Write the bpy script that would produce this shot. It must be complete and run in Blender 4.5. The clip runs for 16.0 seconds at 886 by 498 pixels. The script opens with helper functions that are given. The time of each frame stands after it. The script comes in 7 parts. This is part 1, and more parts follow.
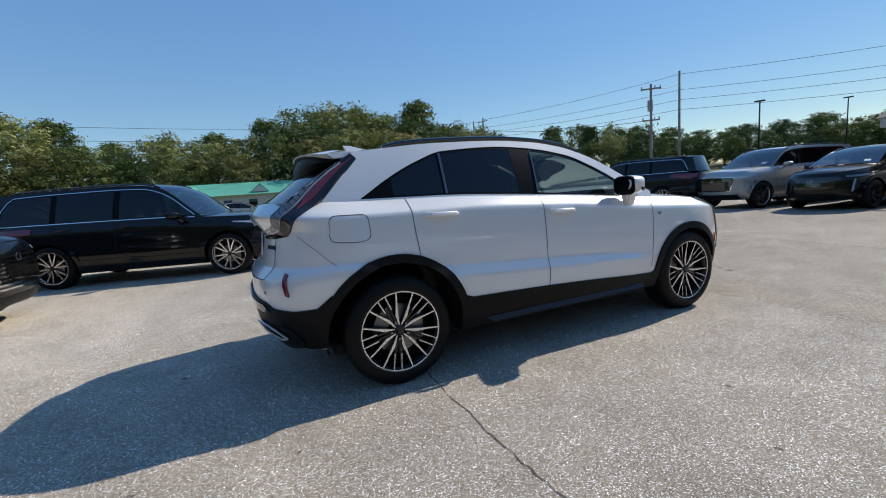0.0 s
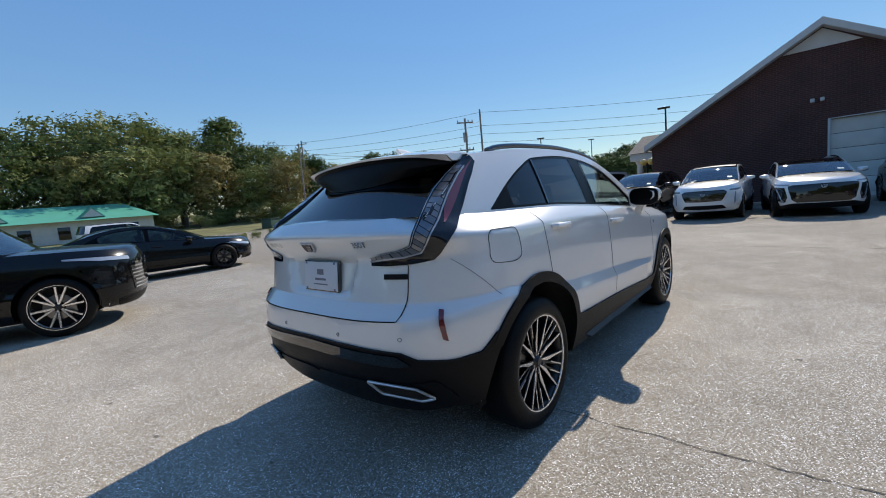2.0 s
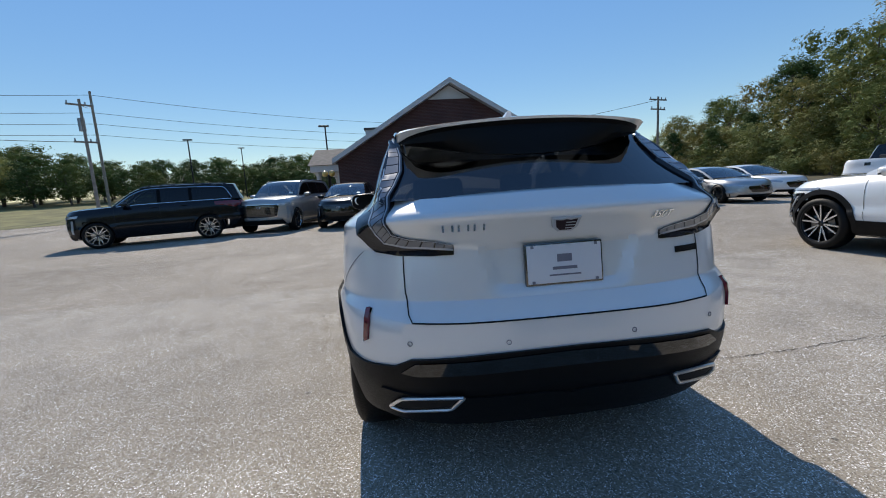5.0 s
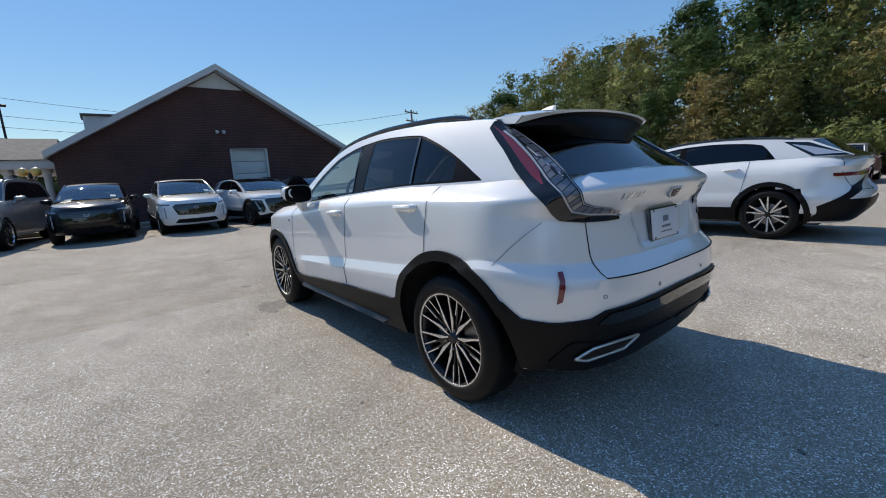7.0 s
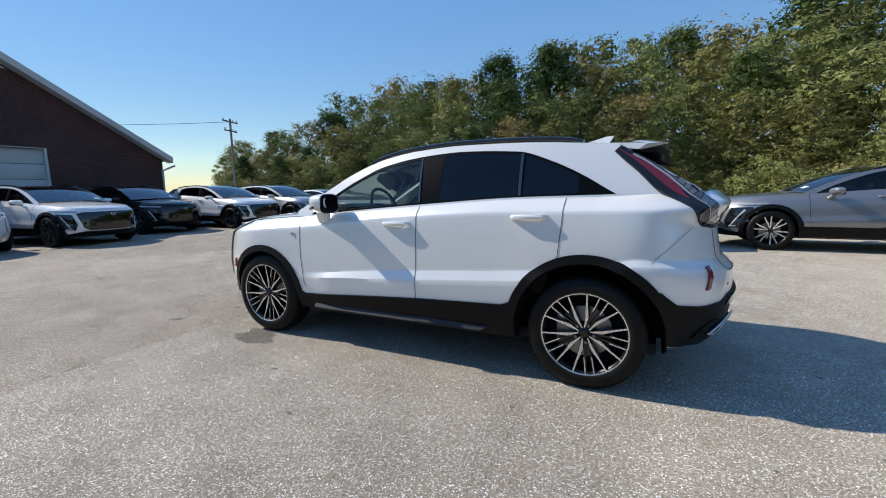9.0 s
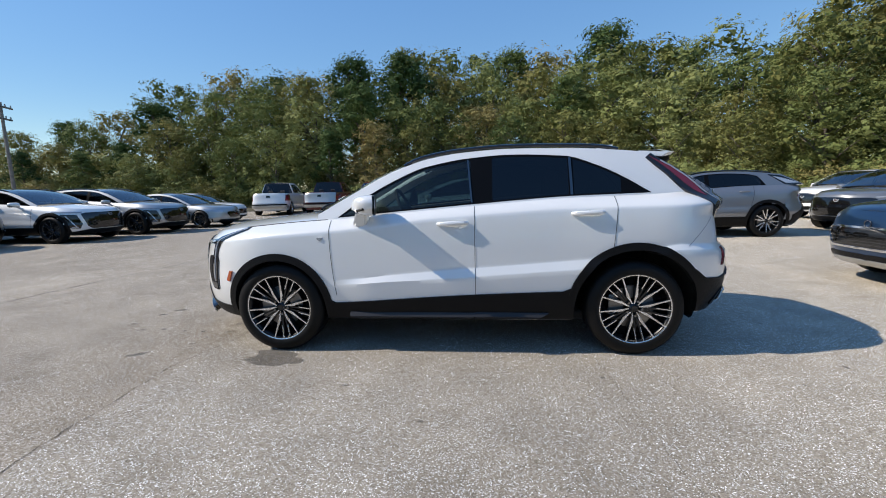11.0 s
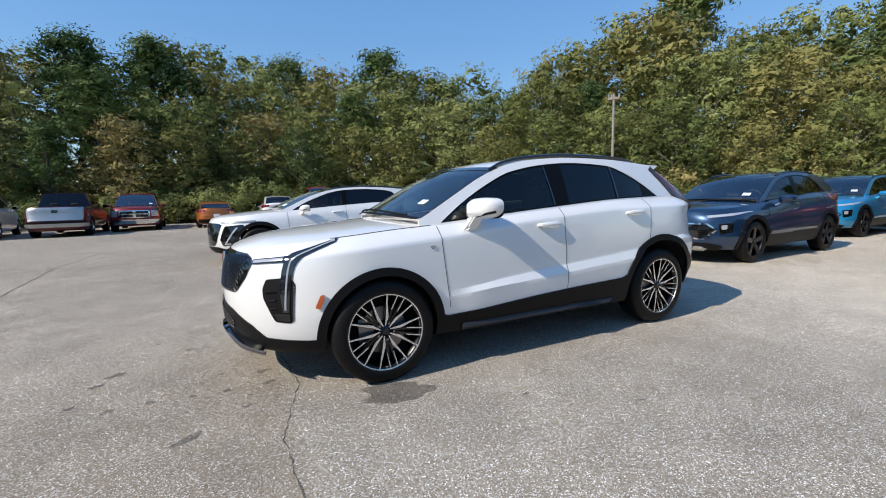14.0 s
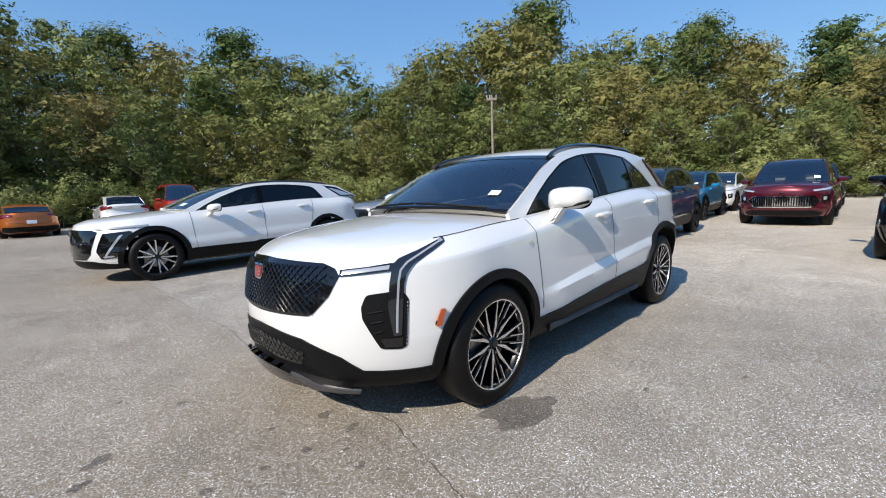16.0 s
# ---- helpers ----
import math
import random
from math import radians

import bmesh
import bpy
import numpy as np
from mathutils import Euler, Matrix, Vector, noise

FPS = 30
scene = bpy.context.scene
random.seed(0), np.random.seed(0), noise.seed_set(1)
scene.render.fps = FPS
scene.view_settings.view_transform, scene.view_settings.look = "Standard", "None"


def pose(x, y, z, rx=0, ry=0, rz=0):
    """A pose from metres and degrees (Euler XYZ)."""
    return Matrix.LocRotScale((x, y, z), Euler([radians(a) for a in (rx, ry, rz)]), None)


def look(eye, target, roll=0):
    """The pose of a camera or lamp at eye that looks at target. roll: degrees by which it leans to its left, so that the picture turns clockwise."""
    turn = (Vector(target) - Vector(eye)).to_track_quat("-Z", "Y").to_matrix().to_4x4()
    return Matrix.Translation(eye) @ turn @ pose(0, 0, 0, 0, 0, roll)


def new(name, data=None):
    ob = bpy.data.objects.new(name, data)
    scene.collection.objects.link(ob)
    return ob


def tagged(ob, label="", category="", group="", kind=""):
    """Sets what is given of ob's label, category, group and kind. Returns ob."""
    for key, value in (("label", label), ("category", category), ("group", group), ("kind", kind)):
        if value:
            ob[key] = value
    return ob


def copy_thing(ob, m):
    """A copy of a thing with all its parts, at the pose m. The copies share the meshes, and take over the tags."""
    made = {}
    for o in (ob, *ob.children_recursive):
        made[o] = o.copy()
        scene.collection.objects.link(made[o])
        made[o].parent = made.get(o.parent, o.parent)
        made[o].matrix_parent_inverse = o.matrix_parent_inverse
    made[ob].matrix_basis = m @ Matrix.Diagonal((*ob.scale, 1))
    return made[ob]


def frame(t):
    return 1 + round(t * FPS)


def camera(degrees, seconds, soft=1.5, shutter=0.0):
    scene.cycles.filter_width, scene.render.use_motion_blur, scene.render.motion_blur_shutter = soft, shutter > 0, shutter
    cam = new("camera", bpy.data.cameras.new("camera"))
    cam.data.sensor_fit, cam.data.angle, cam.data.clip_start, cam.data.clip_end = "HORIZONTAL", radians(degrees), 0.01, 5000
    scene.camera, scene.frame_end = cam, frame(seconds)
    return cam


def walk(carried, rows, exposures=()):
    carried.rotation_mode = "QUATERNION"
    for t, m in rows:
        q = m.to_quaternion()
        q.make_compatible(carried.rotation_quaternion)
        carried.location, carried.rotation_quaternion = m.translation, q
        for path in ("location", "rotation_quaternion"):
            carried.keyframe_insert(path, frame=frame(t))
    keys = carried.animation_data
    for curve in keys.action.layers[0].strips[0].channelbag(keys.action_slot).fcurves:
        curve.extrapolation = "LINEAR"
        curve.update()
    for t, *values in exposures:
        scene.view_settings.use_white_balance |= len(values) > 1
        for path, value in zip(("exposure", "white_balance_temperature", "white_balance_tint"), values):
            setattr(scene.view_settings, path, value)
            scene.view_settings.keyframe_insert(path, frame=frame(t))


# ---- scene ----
cam = camera(93.7, 16.0, soft=1.0)

PATH = [
    (0, (-2.164, -3.406, 1.236), (-1.358, -1.595, 0.964), -4.3),
    (0.5, (-2.535, -3.087, 1.246), (-1.542, -1.372, 0.98), -4.5),
    (1, (-2.869, -2.779, 1.273), (-1.698, -1.177, 1.02), -4.7),
    (1.5, (-3.115, -2.382, 1.293), (-1.773, -0.919, 1.054), -5.0),
    (2, (-3.378, -1.986, 1.297), (-1.878, -0.684, 1.069), -5.3),
    (2.5, (-3.542, -1.589, 1.277), (-1.9, -0.47, 1.053), -5.2),
    (3, (-3.666, -1.152, 1.287), (-1.895, -0.251, 1.058), -5.0),
    (5.3, (-3.688, 0.879, 1.286), (-1.749, 0.501, 0.973), -3.5),
    (5.5, (-3.64, 1.046, 1.286), (-1.729, 0.553, 0.965), -3.5),
    (6, (-3.539, 1.494, 1.288), (-1.724, 0.723, 0.953), -3.5),
    (6.5, (-3.348, 1.886, 1.272), (-1.662, 0.869, 0.923), -3.6),
    (7, (-3.102, 2.275, 1.265), (-1.561, 1.048, 0.917), -3.3),
    (7.5, (-2.822, 2.625, 1.287), (-1.439, 1.222, 0.944), -3.0),
    (8, (-2.468, 2.932, 1.298), (-1.247, 1.383, 0.965), -2.7),
    (8.5, (-2.087, 3.257, 1.273), (-1.038, 1.582, 0.969), -1.6),
    (11, (-0.249, 4.04, 1.283), (-0.063, 2.068, 1.0), -1.3),
    (11.5, (0.138, 4.102, 1.278), (0.139, 2.119, 1.014), -0.9),
    (12, (0.552, 4.082, 1.265), (0.365, 2.106, 1.016), -0.7),
    (12.5, (0.991, 4.052, 1.257), (0.621, 2.1, 1.023), -0.5),
    (13, (1.417, 3.928, 1.229), (0.867, 2.019, 1.0), -0.5),
    (13.5, (1.845, 3.732, 1.244), (1.125, 1.88, 1.011), -0.8),
    (14, (2.244, 3.535, 1.257), (1.366, 1.754, 1.015), -1.4),
    (14.5, (2.565, 3.245, 1.247), (1.538, 1.547, 0.995), -1.8),
    (15, (2.863, 2.974, 1.246), (1.702, 1.366, 0.986), -2.2),
    (15.5, (3.102, 2.687, 1.254), (1.818, 1.177, 0.985), -2.2),
    (16, (3.228, 2.351, 1.258), (1.837, 0.94, 0.982), -2.2),
]
walk(cam, [(t, look(eye, target, roll)) for t, eye, target, roll in PATH],
     exposures=((0, 0.08), (3, 0.14), (5.5, 0.10), (8.5, 0.23), (11, 0.28), (12.5, 0.33), (16, 0.34)))

# ---- world, sun ----
SUN = Vector((1.20, 0.142, 1.0)).normalized()
world = bpy.data.worlds.new("sky")
scene.world = world
world.use_nodes = True
wn = world.node_tree
sky = wn.nodes.new("ShaderNodeTexSky")
sky.sky_type = "NISHITA"
sky.sun_disc = False
sky.sun_elevation = math.asin(SUN.z)
sky.sun_rotation = math.atan2(SUN.x, SUN.y)
sky.air_density, sky.dust_density, sky.ozone_density = 1.12, 0.02, 3.7
# a clear dry sky: even in brightness, deeper in colour away from the sun
split, join = wn.nodes.new("ShaderNodeSeparateColor"), wn.nodes.new("ShaderNodeCombineColor")
split.mode = join.mode = "HSV"
even_sky, deep = wn.nodes.new("ShaderNodeMath"), wn.nodes.new("ShaderNodeMath")
even_sky.operation, deep.operation = "POWER", "MULTIPLY"
even_sky.inputs[1].default_value, deep.inputs[1].default_value = 0.38, 1.13
deep.use_clamp = True
wn.links.new(sky.outputs[0], split.inputs[0])
wn.links.new(split.outputs[0], join.inputs[0])
wn.links.new(split.outputs[1], deep.inputs[0])
wn.links.new(deep.outputs[0], join.inputs[1])
wn.links.new(split.outputs[2], even_sky.inputs[0])
wn.links.new(even_sky.outputs[0], join.inputs[2])
wn.links.new(join.outputs[0], wn.nodes["Background"].inputs[0])
wn.nodes["Background"].inputs[1].default_value = 0.345
sun_data = bpy.data.lights.new("sun", "SUN")
sun_data.energy, sun_data.angle, sun_data.color = 4.5, radians(0.53), (1.0, 0.915, 0.80)
sun = new("sun", sun_data)
sun.matrix_world = look(SUN * 50, (0, 0, 0))

# ---- materials ----
def material(name, base, rough=0.5, metal=0.0, coat=0.0, bump=0.0, bump_scale=60.0, vary=0.0, vary_scale=3.0, spec=0.5, coat_rough=0.03, emit=0.0):
    """A Principled material with broad and fine variation of its colour and a fine relief, in object space."""
    m = bpy.data.materials.new(name)
    m.use_nodes = True
    nt = m.node_tree
    b = nt.nodes["Principled BSDF"]
    b.inputs["Base Color"].default_value = (*base, 1)
    b.inputs["Roughness"].default_value = rough
    b.inputs["Metallic"].default_value = metal
    b.inputs["Specular IOR Level"].default_value = spec
    b.inputs["Coat Weight"].default_value = coat
    b.inputs["Coat Roughness"].default_value = coat_rough
    if emit:
        b.inputs["Emission Color"].default_value = (*base, 1)
        b.inputs["Emission Strength"].default_value = emit
    if vary or bump:
        tc = nt.nodes.new("ShaderNodeTexCoord")
        if vary:
            n1 = nt.nodes.new("ShaderNodeTexNoise")
            n1.inputs["Scale"].default_value, n1.inputs["Detail"].default_value = vary_scale, 6
            nt.links.new(tc.outputs["Object"], n1.inputs["Vector"])
            ramp = nt.nodes.new("ShaderNodeMapRange")
            ramp.inputs[1].default_value, ramp.inputs[2].default_value = 0.3, 0.7
            ramp.inputs[3].default_value, ramp.inputs[4].default_value = 1 - vary, 1 + vary
            nt.links.new(n1.outputs[0], ramp.inputs[0])
            mix = nt.nodes.new("ShaderNodeVectorMath")
            mix.operation = "SCALE"
            mix.inputs[0].default_value = base
            nt.links.new(ramp.outputs[0], mix.inputs["Scale"])
            nt.links.new(mix.outputs[0], b.inputs["Base Color"])
        if bump:
            n2 = nt.nodes.new("ShaderNodeTexNoise")
            n2.inputs["Scale"].default_value, n2.inputs["Detail"].default_value = bump_scale, 4
            nt.links.new(tc.outputs["Object"], n2.inputs["Vector"])
            bp = nt.nodes.new("ShaderNodeBump")
            bp.inputs["Strength"].default_value, bp.inputs["Distance"].default_value = bump, 0.01
            nt.links.new(n2.outputs[0], bp.inputs["Height"])
            nt.links.new(bp.outputs[0], b.inputs["Normal"])
    return m


def paint(name, base, metal=0.0, rough=0.3, coat=1.0):
    """Car paint: a coloured base with fine flake under a clear coat."""
    m = material(name, base, rough, metal, coat, spec=0.3)
    nt = m.node_tree
    tc = nt.nodes.new("ShaderNodeTexCoord")
    n = nt.nodes.new("ShaderNodeTexNoise")
    n.inputs["Scale"].default_value = 900
    nt.links.new(tc.outputs["Object"], n.inputs["Vector"])
    r = nt.nodes.new("ShaderNodeMapRange")
    r.inputs[3].default_value, r.inputs[4].default_value = rough - 0.06, rough + 0.1
    nt.links.new(n.outputs[0], r.inputs[0])
    nt.links.new(r.outputs[0], nt.nodes["Principled BSDF"].inputs["Roughness"])
    return m


def glass(name, tint, gloss_ior=1.5):
    """Thin tinted glass: the view through it is dimmed, with Fresnel gloss on top."""
    m = bpy.data.materials.new(name)
    m.use_nodes = True
    nt = m.node_tree
    nt.nodes.remove(nt.nodes["Principled BSDF"])
    out = nt.nodes["Material Output"]
    tr = nt.nodes.new("ShaderNodeBsdfTransparent")
    tr.inputs[0].default_value = (*tint, 1)
    gl = nt.nodes.new("ShaderNodeBsdfGlossy")
    gl.inputs["Roughness"].default_value = 0.02
    gl.inputs[0].default_value = (0.95, 0.97, 1, 1)
    fr = nt.nodes.new("ShaderNodeFresnel")
    fr.inputs[0].default_value = gloss_ior
    mix = nt.nodes.new("ShaderNodeMixShader")
    nt.links.new(fr.outputs[0], mix.inputs[0])
    nt.links.new(tr.outputs[0], mix.inputs[1])
    nt.links.new(gl.outputs[0], mix.inputs[2])
    nt.links.new(mix.outputs[0], out.inputs[0])
    return m


M = {}
M["white"] = paint("pearl_white_paint", (0.80, 0.80, 0.785), 0.14, 0.30)
M["white"].node_tree.nodes["Principled BSDF"].inputs["Coat IOR"].default_value = 1.55
M["black"] = paint("black_paint", (0.002, 0.002, 0.0025), 0.0, 0.2, 0.35)
M["navy_black"] = paint("blue_black_paint", (0.002, 0.0035, 0.007), 0.0, 0.2, 0.35)
M["silver"] = paint("silver_paint", (0.42, 0.43, 0.43), 0.7, 0.35)
M["grey"] = paint("grey_paint", (0.25, 0.257, 0.27), 0.6, 0.35)
M["dark_grey"] = paint("dark_grey_paint", (0.20, 0.206, 0.217), 0.5, 0.32)
M["navy"] = paint("navy_paint", (0.012, 0.036, 0.085), 0.5, 0.3)
M["blue"] = paint("bright_blue_paint", (0.018, 0.24, 0.48), 0.4, 0.3)
M["maroon"] = paint("maroon_paint", (0.085, 0.005, 0.012), 0.4, 0.3)
M["red"] = paint("red_paint", (0.33, 0.018, 0.012), 0.1, 0.35)
M["dull_red"] = paint("faded_red_paint", (0.20, 0.014, 0.014), 0.1, 0.4)
M["orange"] = paint("orange_paint", (0.42, 0.12, 0.018), 0.4, 0.35)
M["gloss"] = material("gloss_black", (0.006, 0.006, 0.006), 0.08, 0, 0.6)
M["trim"] = material("black_plastic", (0.006, 0.006, 0.0065), 0.45, spec=0.16, bump=0.15, bump_scale=700, vary=0.15)
M["tyre"] = material("tyre_rubber", (0.005, 0.005, 0.005), 0.5, spec=0.2, bump=0.25, bump_scale=120, vary=0.25, vary_scale=8)
M["machined"] = material("machined_aluminium", (0.82, 0.82, 0.82), 0.27, 1.0)
M["rim_dark"] = material("dark_wheel_paint", (0.006, 0.006, 0.0065), 0.35, 0.0, 0.2)
M["chrome"] = material("chrome", (0.75, 0.76, 0.77), 0.09, 1.0)
M["satin_chrome"] = material("satin_chrome", (0.80, 0.80, 0.81), 0.28, 1.0)
M["tail_lens"] = material("smoked_tail_lens", (0.012, 0.012, 0.015), 0.08, 0, 0.35, spec=0.35)
M["lamp_grey"] = material("grey_lamp_segment", (0.17, 0.18, 0.20), 0.18, 0.3, 0.6)
M["lamp_line"] = material("pale_lamp_line", (0.36, 0.38, 0.41), 0.2, 0.2, 0.6)
M["pillar"] = material("pillar_black", (0.004, 0.004, 0.0045), 0.3, spec=0.1)
M["steel"] = material("brake_steel", (0.25, 0.24, 0.23), 0.38, 1.0)
M["well"] = material("wheel_well_liner", (0.008, 0.008, 0.008), 0.9, bump=0.3, bump_scale=200)
M["blade"] = material("satin_black_plastic", (0.022, 0.022, 0.024), 0.38, spec=0.35)
M["satin_grey"] = material("satin_grey_trim", (0.11, 0.11, 0.115), 0.34, 0.4)
M["dark_chrome"] = material("dark_chrome", (0.14, 0.14, 0.145), 0.2, 1.0)
M["seam"] = material("panel_gap", (0.006, 0.006, 0.006), 0.9)
# the white car's gaps: grey imitates the light that falls into them
M["gap_grey"] = material("light_filled_panel_gap", (0.05, 0.05, 0.05), 0.9)
M["red_lens"] = material("red_lens", (0.15, 0.006, 0.014), 0.12, 0, 1.0)
M["dark_lens"] = material("smoked_lens", (0.012, 0.012, 0.015), 0.06, 0, 1.0)
M["clear_lens"] = material("clear_lamp_lens", (0.50, 0.52, 0.55), 0.12, 0.4, 1.0)
M["amber"] = material("amber_reflector", (0.42, 0.075, 0.01), 0.2, 0, 1.0)
M["plate"] = material("plate_white", (0.72, 0.73, 0.76), 0.35, vary=0.03)
M["ink"] = material("grey_ink", (0.18, 0.18, 0.22), 0.5)
M["seat"] = material("dark_seat_leather", (0.03, 0.028, 0.026), 0.55, bump=0.2, bump_scale=90, vary=0.2)
M["seat_light"] = material("light_seat_leather", (0.30, 0.27, 0.23), 0.55, bump=0.2, bump_scale=90, vary=0.15)
M["clear_glass"] = glass("side_glass", (0.15, 0.215, 0.215))
M["wind_glass"] = glass("windscreen_glass", (0.38, 0.45, 0.47), 2.4)
M["tint_glass"] = glass("privacy_glass", (0.016, 0.018, 0.02))
M["emblem_red"] = material("emblem_red", (0.35, 0.03, 0.04), 0.3, 0.3, 0.8)
M["emblem_silver"] = material("emblem_silver", (0.55, 0.56, 0.58), 0.3, 0.25, 0.5)
M["emblem_dark"] = material("emblem_dark", (0.03, 0.012, 0.014), 0.4, 0.2)
M["sticker"] = material("paper_sticker", (0.62, 0.72, 0.70), 0.5, vary=0.1, vary_scale=40)

# ---- geometry helpers ----
from mathutils import geometry


def part(name, bm, mat, parent=None, label="", smooth=True, angle=35):
    """Links a bmesh as one mesh object under a thing or a part."""
    me = bpy.data.meshes.new(name)
    bm.normal_update()
    bm.to_mesh(me)
    bm.free()
    if smooth:
        me.shade_smooth()
        me.set_sharp_from_angle(angle=radians(angle))
    me.materials.append(mat)
    ob = new(name, me)
    ob.parent = parent
    if label:
        tagged(ob, label)
    return ob


def thing(name, m, label, category, group=""):
    ob = new(name)
    ob.empty_display_size = 0.2
    ob.matrix_world = m
    return tagged(ob, label, category, group)


def add_box(bm, x0, x1, y0, y1, z0, z1, bevel=0.0, m=None):
    r = bmesh.ops.create_cube(bm, size=1)
    for v in r["verts"]:
        v.co = Vector((x0 + (v.co.x + 0.5) * (x1 - x0), y0 + (v.co.y + 0.5) * (y1 - y0), z0 + (v.co.z + 0.5) * (z1 - z0)))
    vs = list(r["verts"])
    if bevel:
        es = list({e for v in vs for e in v.link_edges})
        out = bmesh.ops.bevel(bm, geom=es, offset=bevel, segments=2, affect="EDGES", profile=0.6)
        vs = list({v for f in out["faces"] for v in f.verts} | {v for v in vs if v.is_valid})
    if m is not None:
        for v in vs:
            v.co = m @ v.co
    return vs


def tube(bm, pts, radius, sides=8, taper=None):
    """A round bar along a polyline."""
    rings = []
    for i, p in enumerate(pts):
        p = Vector(p)
        d = (Vector(pts[min(i + 1, len(pts) - 1)]) - Vector(pts[max(i - 1, 0)])).normalized()
        a = d.cross(Vector((0, 0, 1)))
        if a.length < 1e-3:
            a = d.cross(Vector((1, 0, 0)))
        a.normalize()
        b = d.cross(a)
        r = radius if taper is None else radius * taper[i]
        rings.append([bm.verts.new(p + r * (math.cos(2 * math.pi * k / sides) * a + math.sin(2 * math.pi * k / sides) * b)) for k in range(sides)])
    for r0, r1 in zip(rings, rings[1:]):
        for k in range(sides):
            bm.faces.new((r0[k], r0[(k + 1) % sides], r1[(k + 1) % sides], r1[k]))
    bm.faces.new(rings[0][::-1])
    bm.faces.new(rings[-1])


def lathe(bm, profile, n=48, axis_y=True, m=None):
    """Turns (radius, depth) pairs about the y axis."""
    rings = []
    for r, d in profile:
        ring = []
        for k in range(n):
            a = 2 * math.pi * k / n
            v = Vector((r * math.cos(a), d, r * math.sin(a)))
            ring.append(bm.verts.new(m @ v if m is not None else v))
        rings.append(ring)
    for r0, r1 in zip(rings, rings[1:]):
        for k in range(n):
            bm.faces.new((r0[k], r1[k], r1[(k + 1) % n], r0[(k + 1) % n]))
    return rings


def curve(pts):
    """A smooth function through (x, y) pairs that does not overshoot."""
    pts = sorted(pts)
    xs, ys = [p[0] for p in pts], [p[1] for p in pts]
    n = len(xs)
    d = [(ys[i + 1] - ys[i]) / (xs[i + 1] - xs[i]) for i in range(n - 1)]
    m = [d[0]] + [0 if d[i - 1] * d[i] <= 0 else 2 * d[i - 1] * d[i] / (d[i - 1] + d[i]) for i in range(1, n - 1)] + [d[-1]]

    def f(x):
        if x <= xs[0]:
            return ys[0]
        if x >= xs[-1]:
            return ys[-1]
        i = 0
        while x > xs[i + 1]:
            i += 1
        h = xs[i + 1] - xs[i]
        t = (x - xs[i]) / h
        return (2 * t**3 - 3 * t**2 + 1) * ys[i] + (t**3 - 2 * t**2 + t) * h * m[i] + (3 * t**2 - 2 * t**3) * ys[i + 1] + (t**3 - t**2) * h * m[i + 1]

    return f


def inside(poly, pts):
    """Which of the points lie in the polygon."""
    px, py = pts[:, 0], pts[:, 1]
    res = np.zeros(len(pts), bool)
    n = len(poly)
    for i in range(n):
        (x0, y0), (x1, y1) = poly[i], poly[(i + 1) % n]
        if y0 == y1:
            continue
        c = (y0 > py) != (y1 > py)
        res ^= c & (px < (x1 - x0) * (py - y0) / (y1 - y0) + x0)
    return res


def densify(poly, res):
    out = []
    for i, (x0, y0) in enumerate(poly):
        x1, y1 = poly[(i + 1) % len(poly)]
        k = max(1, int(math.hypot(x1 - x0, y1 - y0) / res + 0.5))
        out += [(x0 + (x1 - x0) * j / k, y0 + (y1 - y0) * j / k) for j in range(k)]
    return out


def rounded(poly, r=0.02, k=3):
    """The polygon with its corners rounded."""
    out = []
    n = len(poly)
    for i in range(n):
        p0, p, p1 = Vector(poly[i - 1]), Vector(poly[i]), Vector(poly[(i + 1) % n])
        a, b = p0 - p, p1 - p
        t = min(r, 0.45 * a.length, 0.45 * b.length)
        if t < 1e-5:
            continue
        s, e = p + a.normalized() * t, p + b.normalized() * t
        for j in range(k + 1):
            q = j / k
            out.append(tuple((1 - q) ** 2 * s + 2 * q * (1 - q) * p + q * q * e))
    return out


def fill(outer, holes=(), res=0.04):
    """Triangles of a plane outline with holes: points and index triples."""
    loops = [densify(l, res) for l in (outer, *holes)]
    vs, es = [], []
    for l in loops:
        b = len(vs)
        vs += l
        es += [(b + i, b + (i + 1) % len(l)) for i in range(len(l))]
    a = np.array(outer)
    lo, hi = a.min(0), a.max(0)
    g = np.array([(x + (0.5 * res if j % 2 else 0), y) for j, y in enumerate(np.arange(lo[1] + res / 2, hi[1], res * 0.87)) for x in np.arange(lo[0], hi[0], res)]).reshape(-1, 2)
    if len(g):
        keep = inside(outer, g)
        for h in holes:
            keep &= ~inside(h, g)
        edge = np.array(vs)
        g = g[keep]
        if len(g):
            d = np.sqrt(((g[:, None] - edge[None]) ** 2).sum(-1)).min(1)
            g = g[d > 0.45 * res]
        vs = vs + [tuple(p) for p in g]
    v, _, f, *_ = geometry.delaunay_2d_cdt([Vector(p) for p in vs], es, [], 0, 1e-6)
    pts = np.array([tuple(p) for p in v])
    tri = np.array([tuple(t)[:3] for t in f])
    c = pts[tri].mean(1)
    keep = inside(outer, c)
    for h in holes:
        keep &= ~inside(h, c)
    return pts, tri[keep]


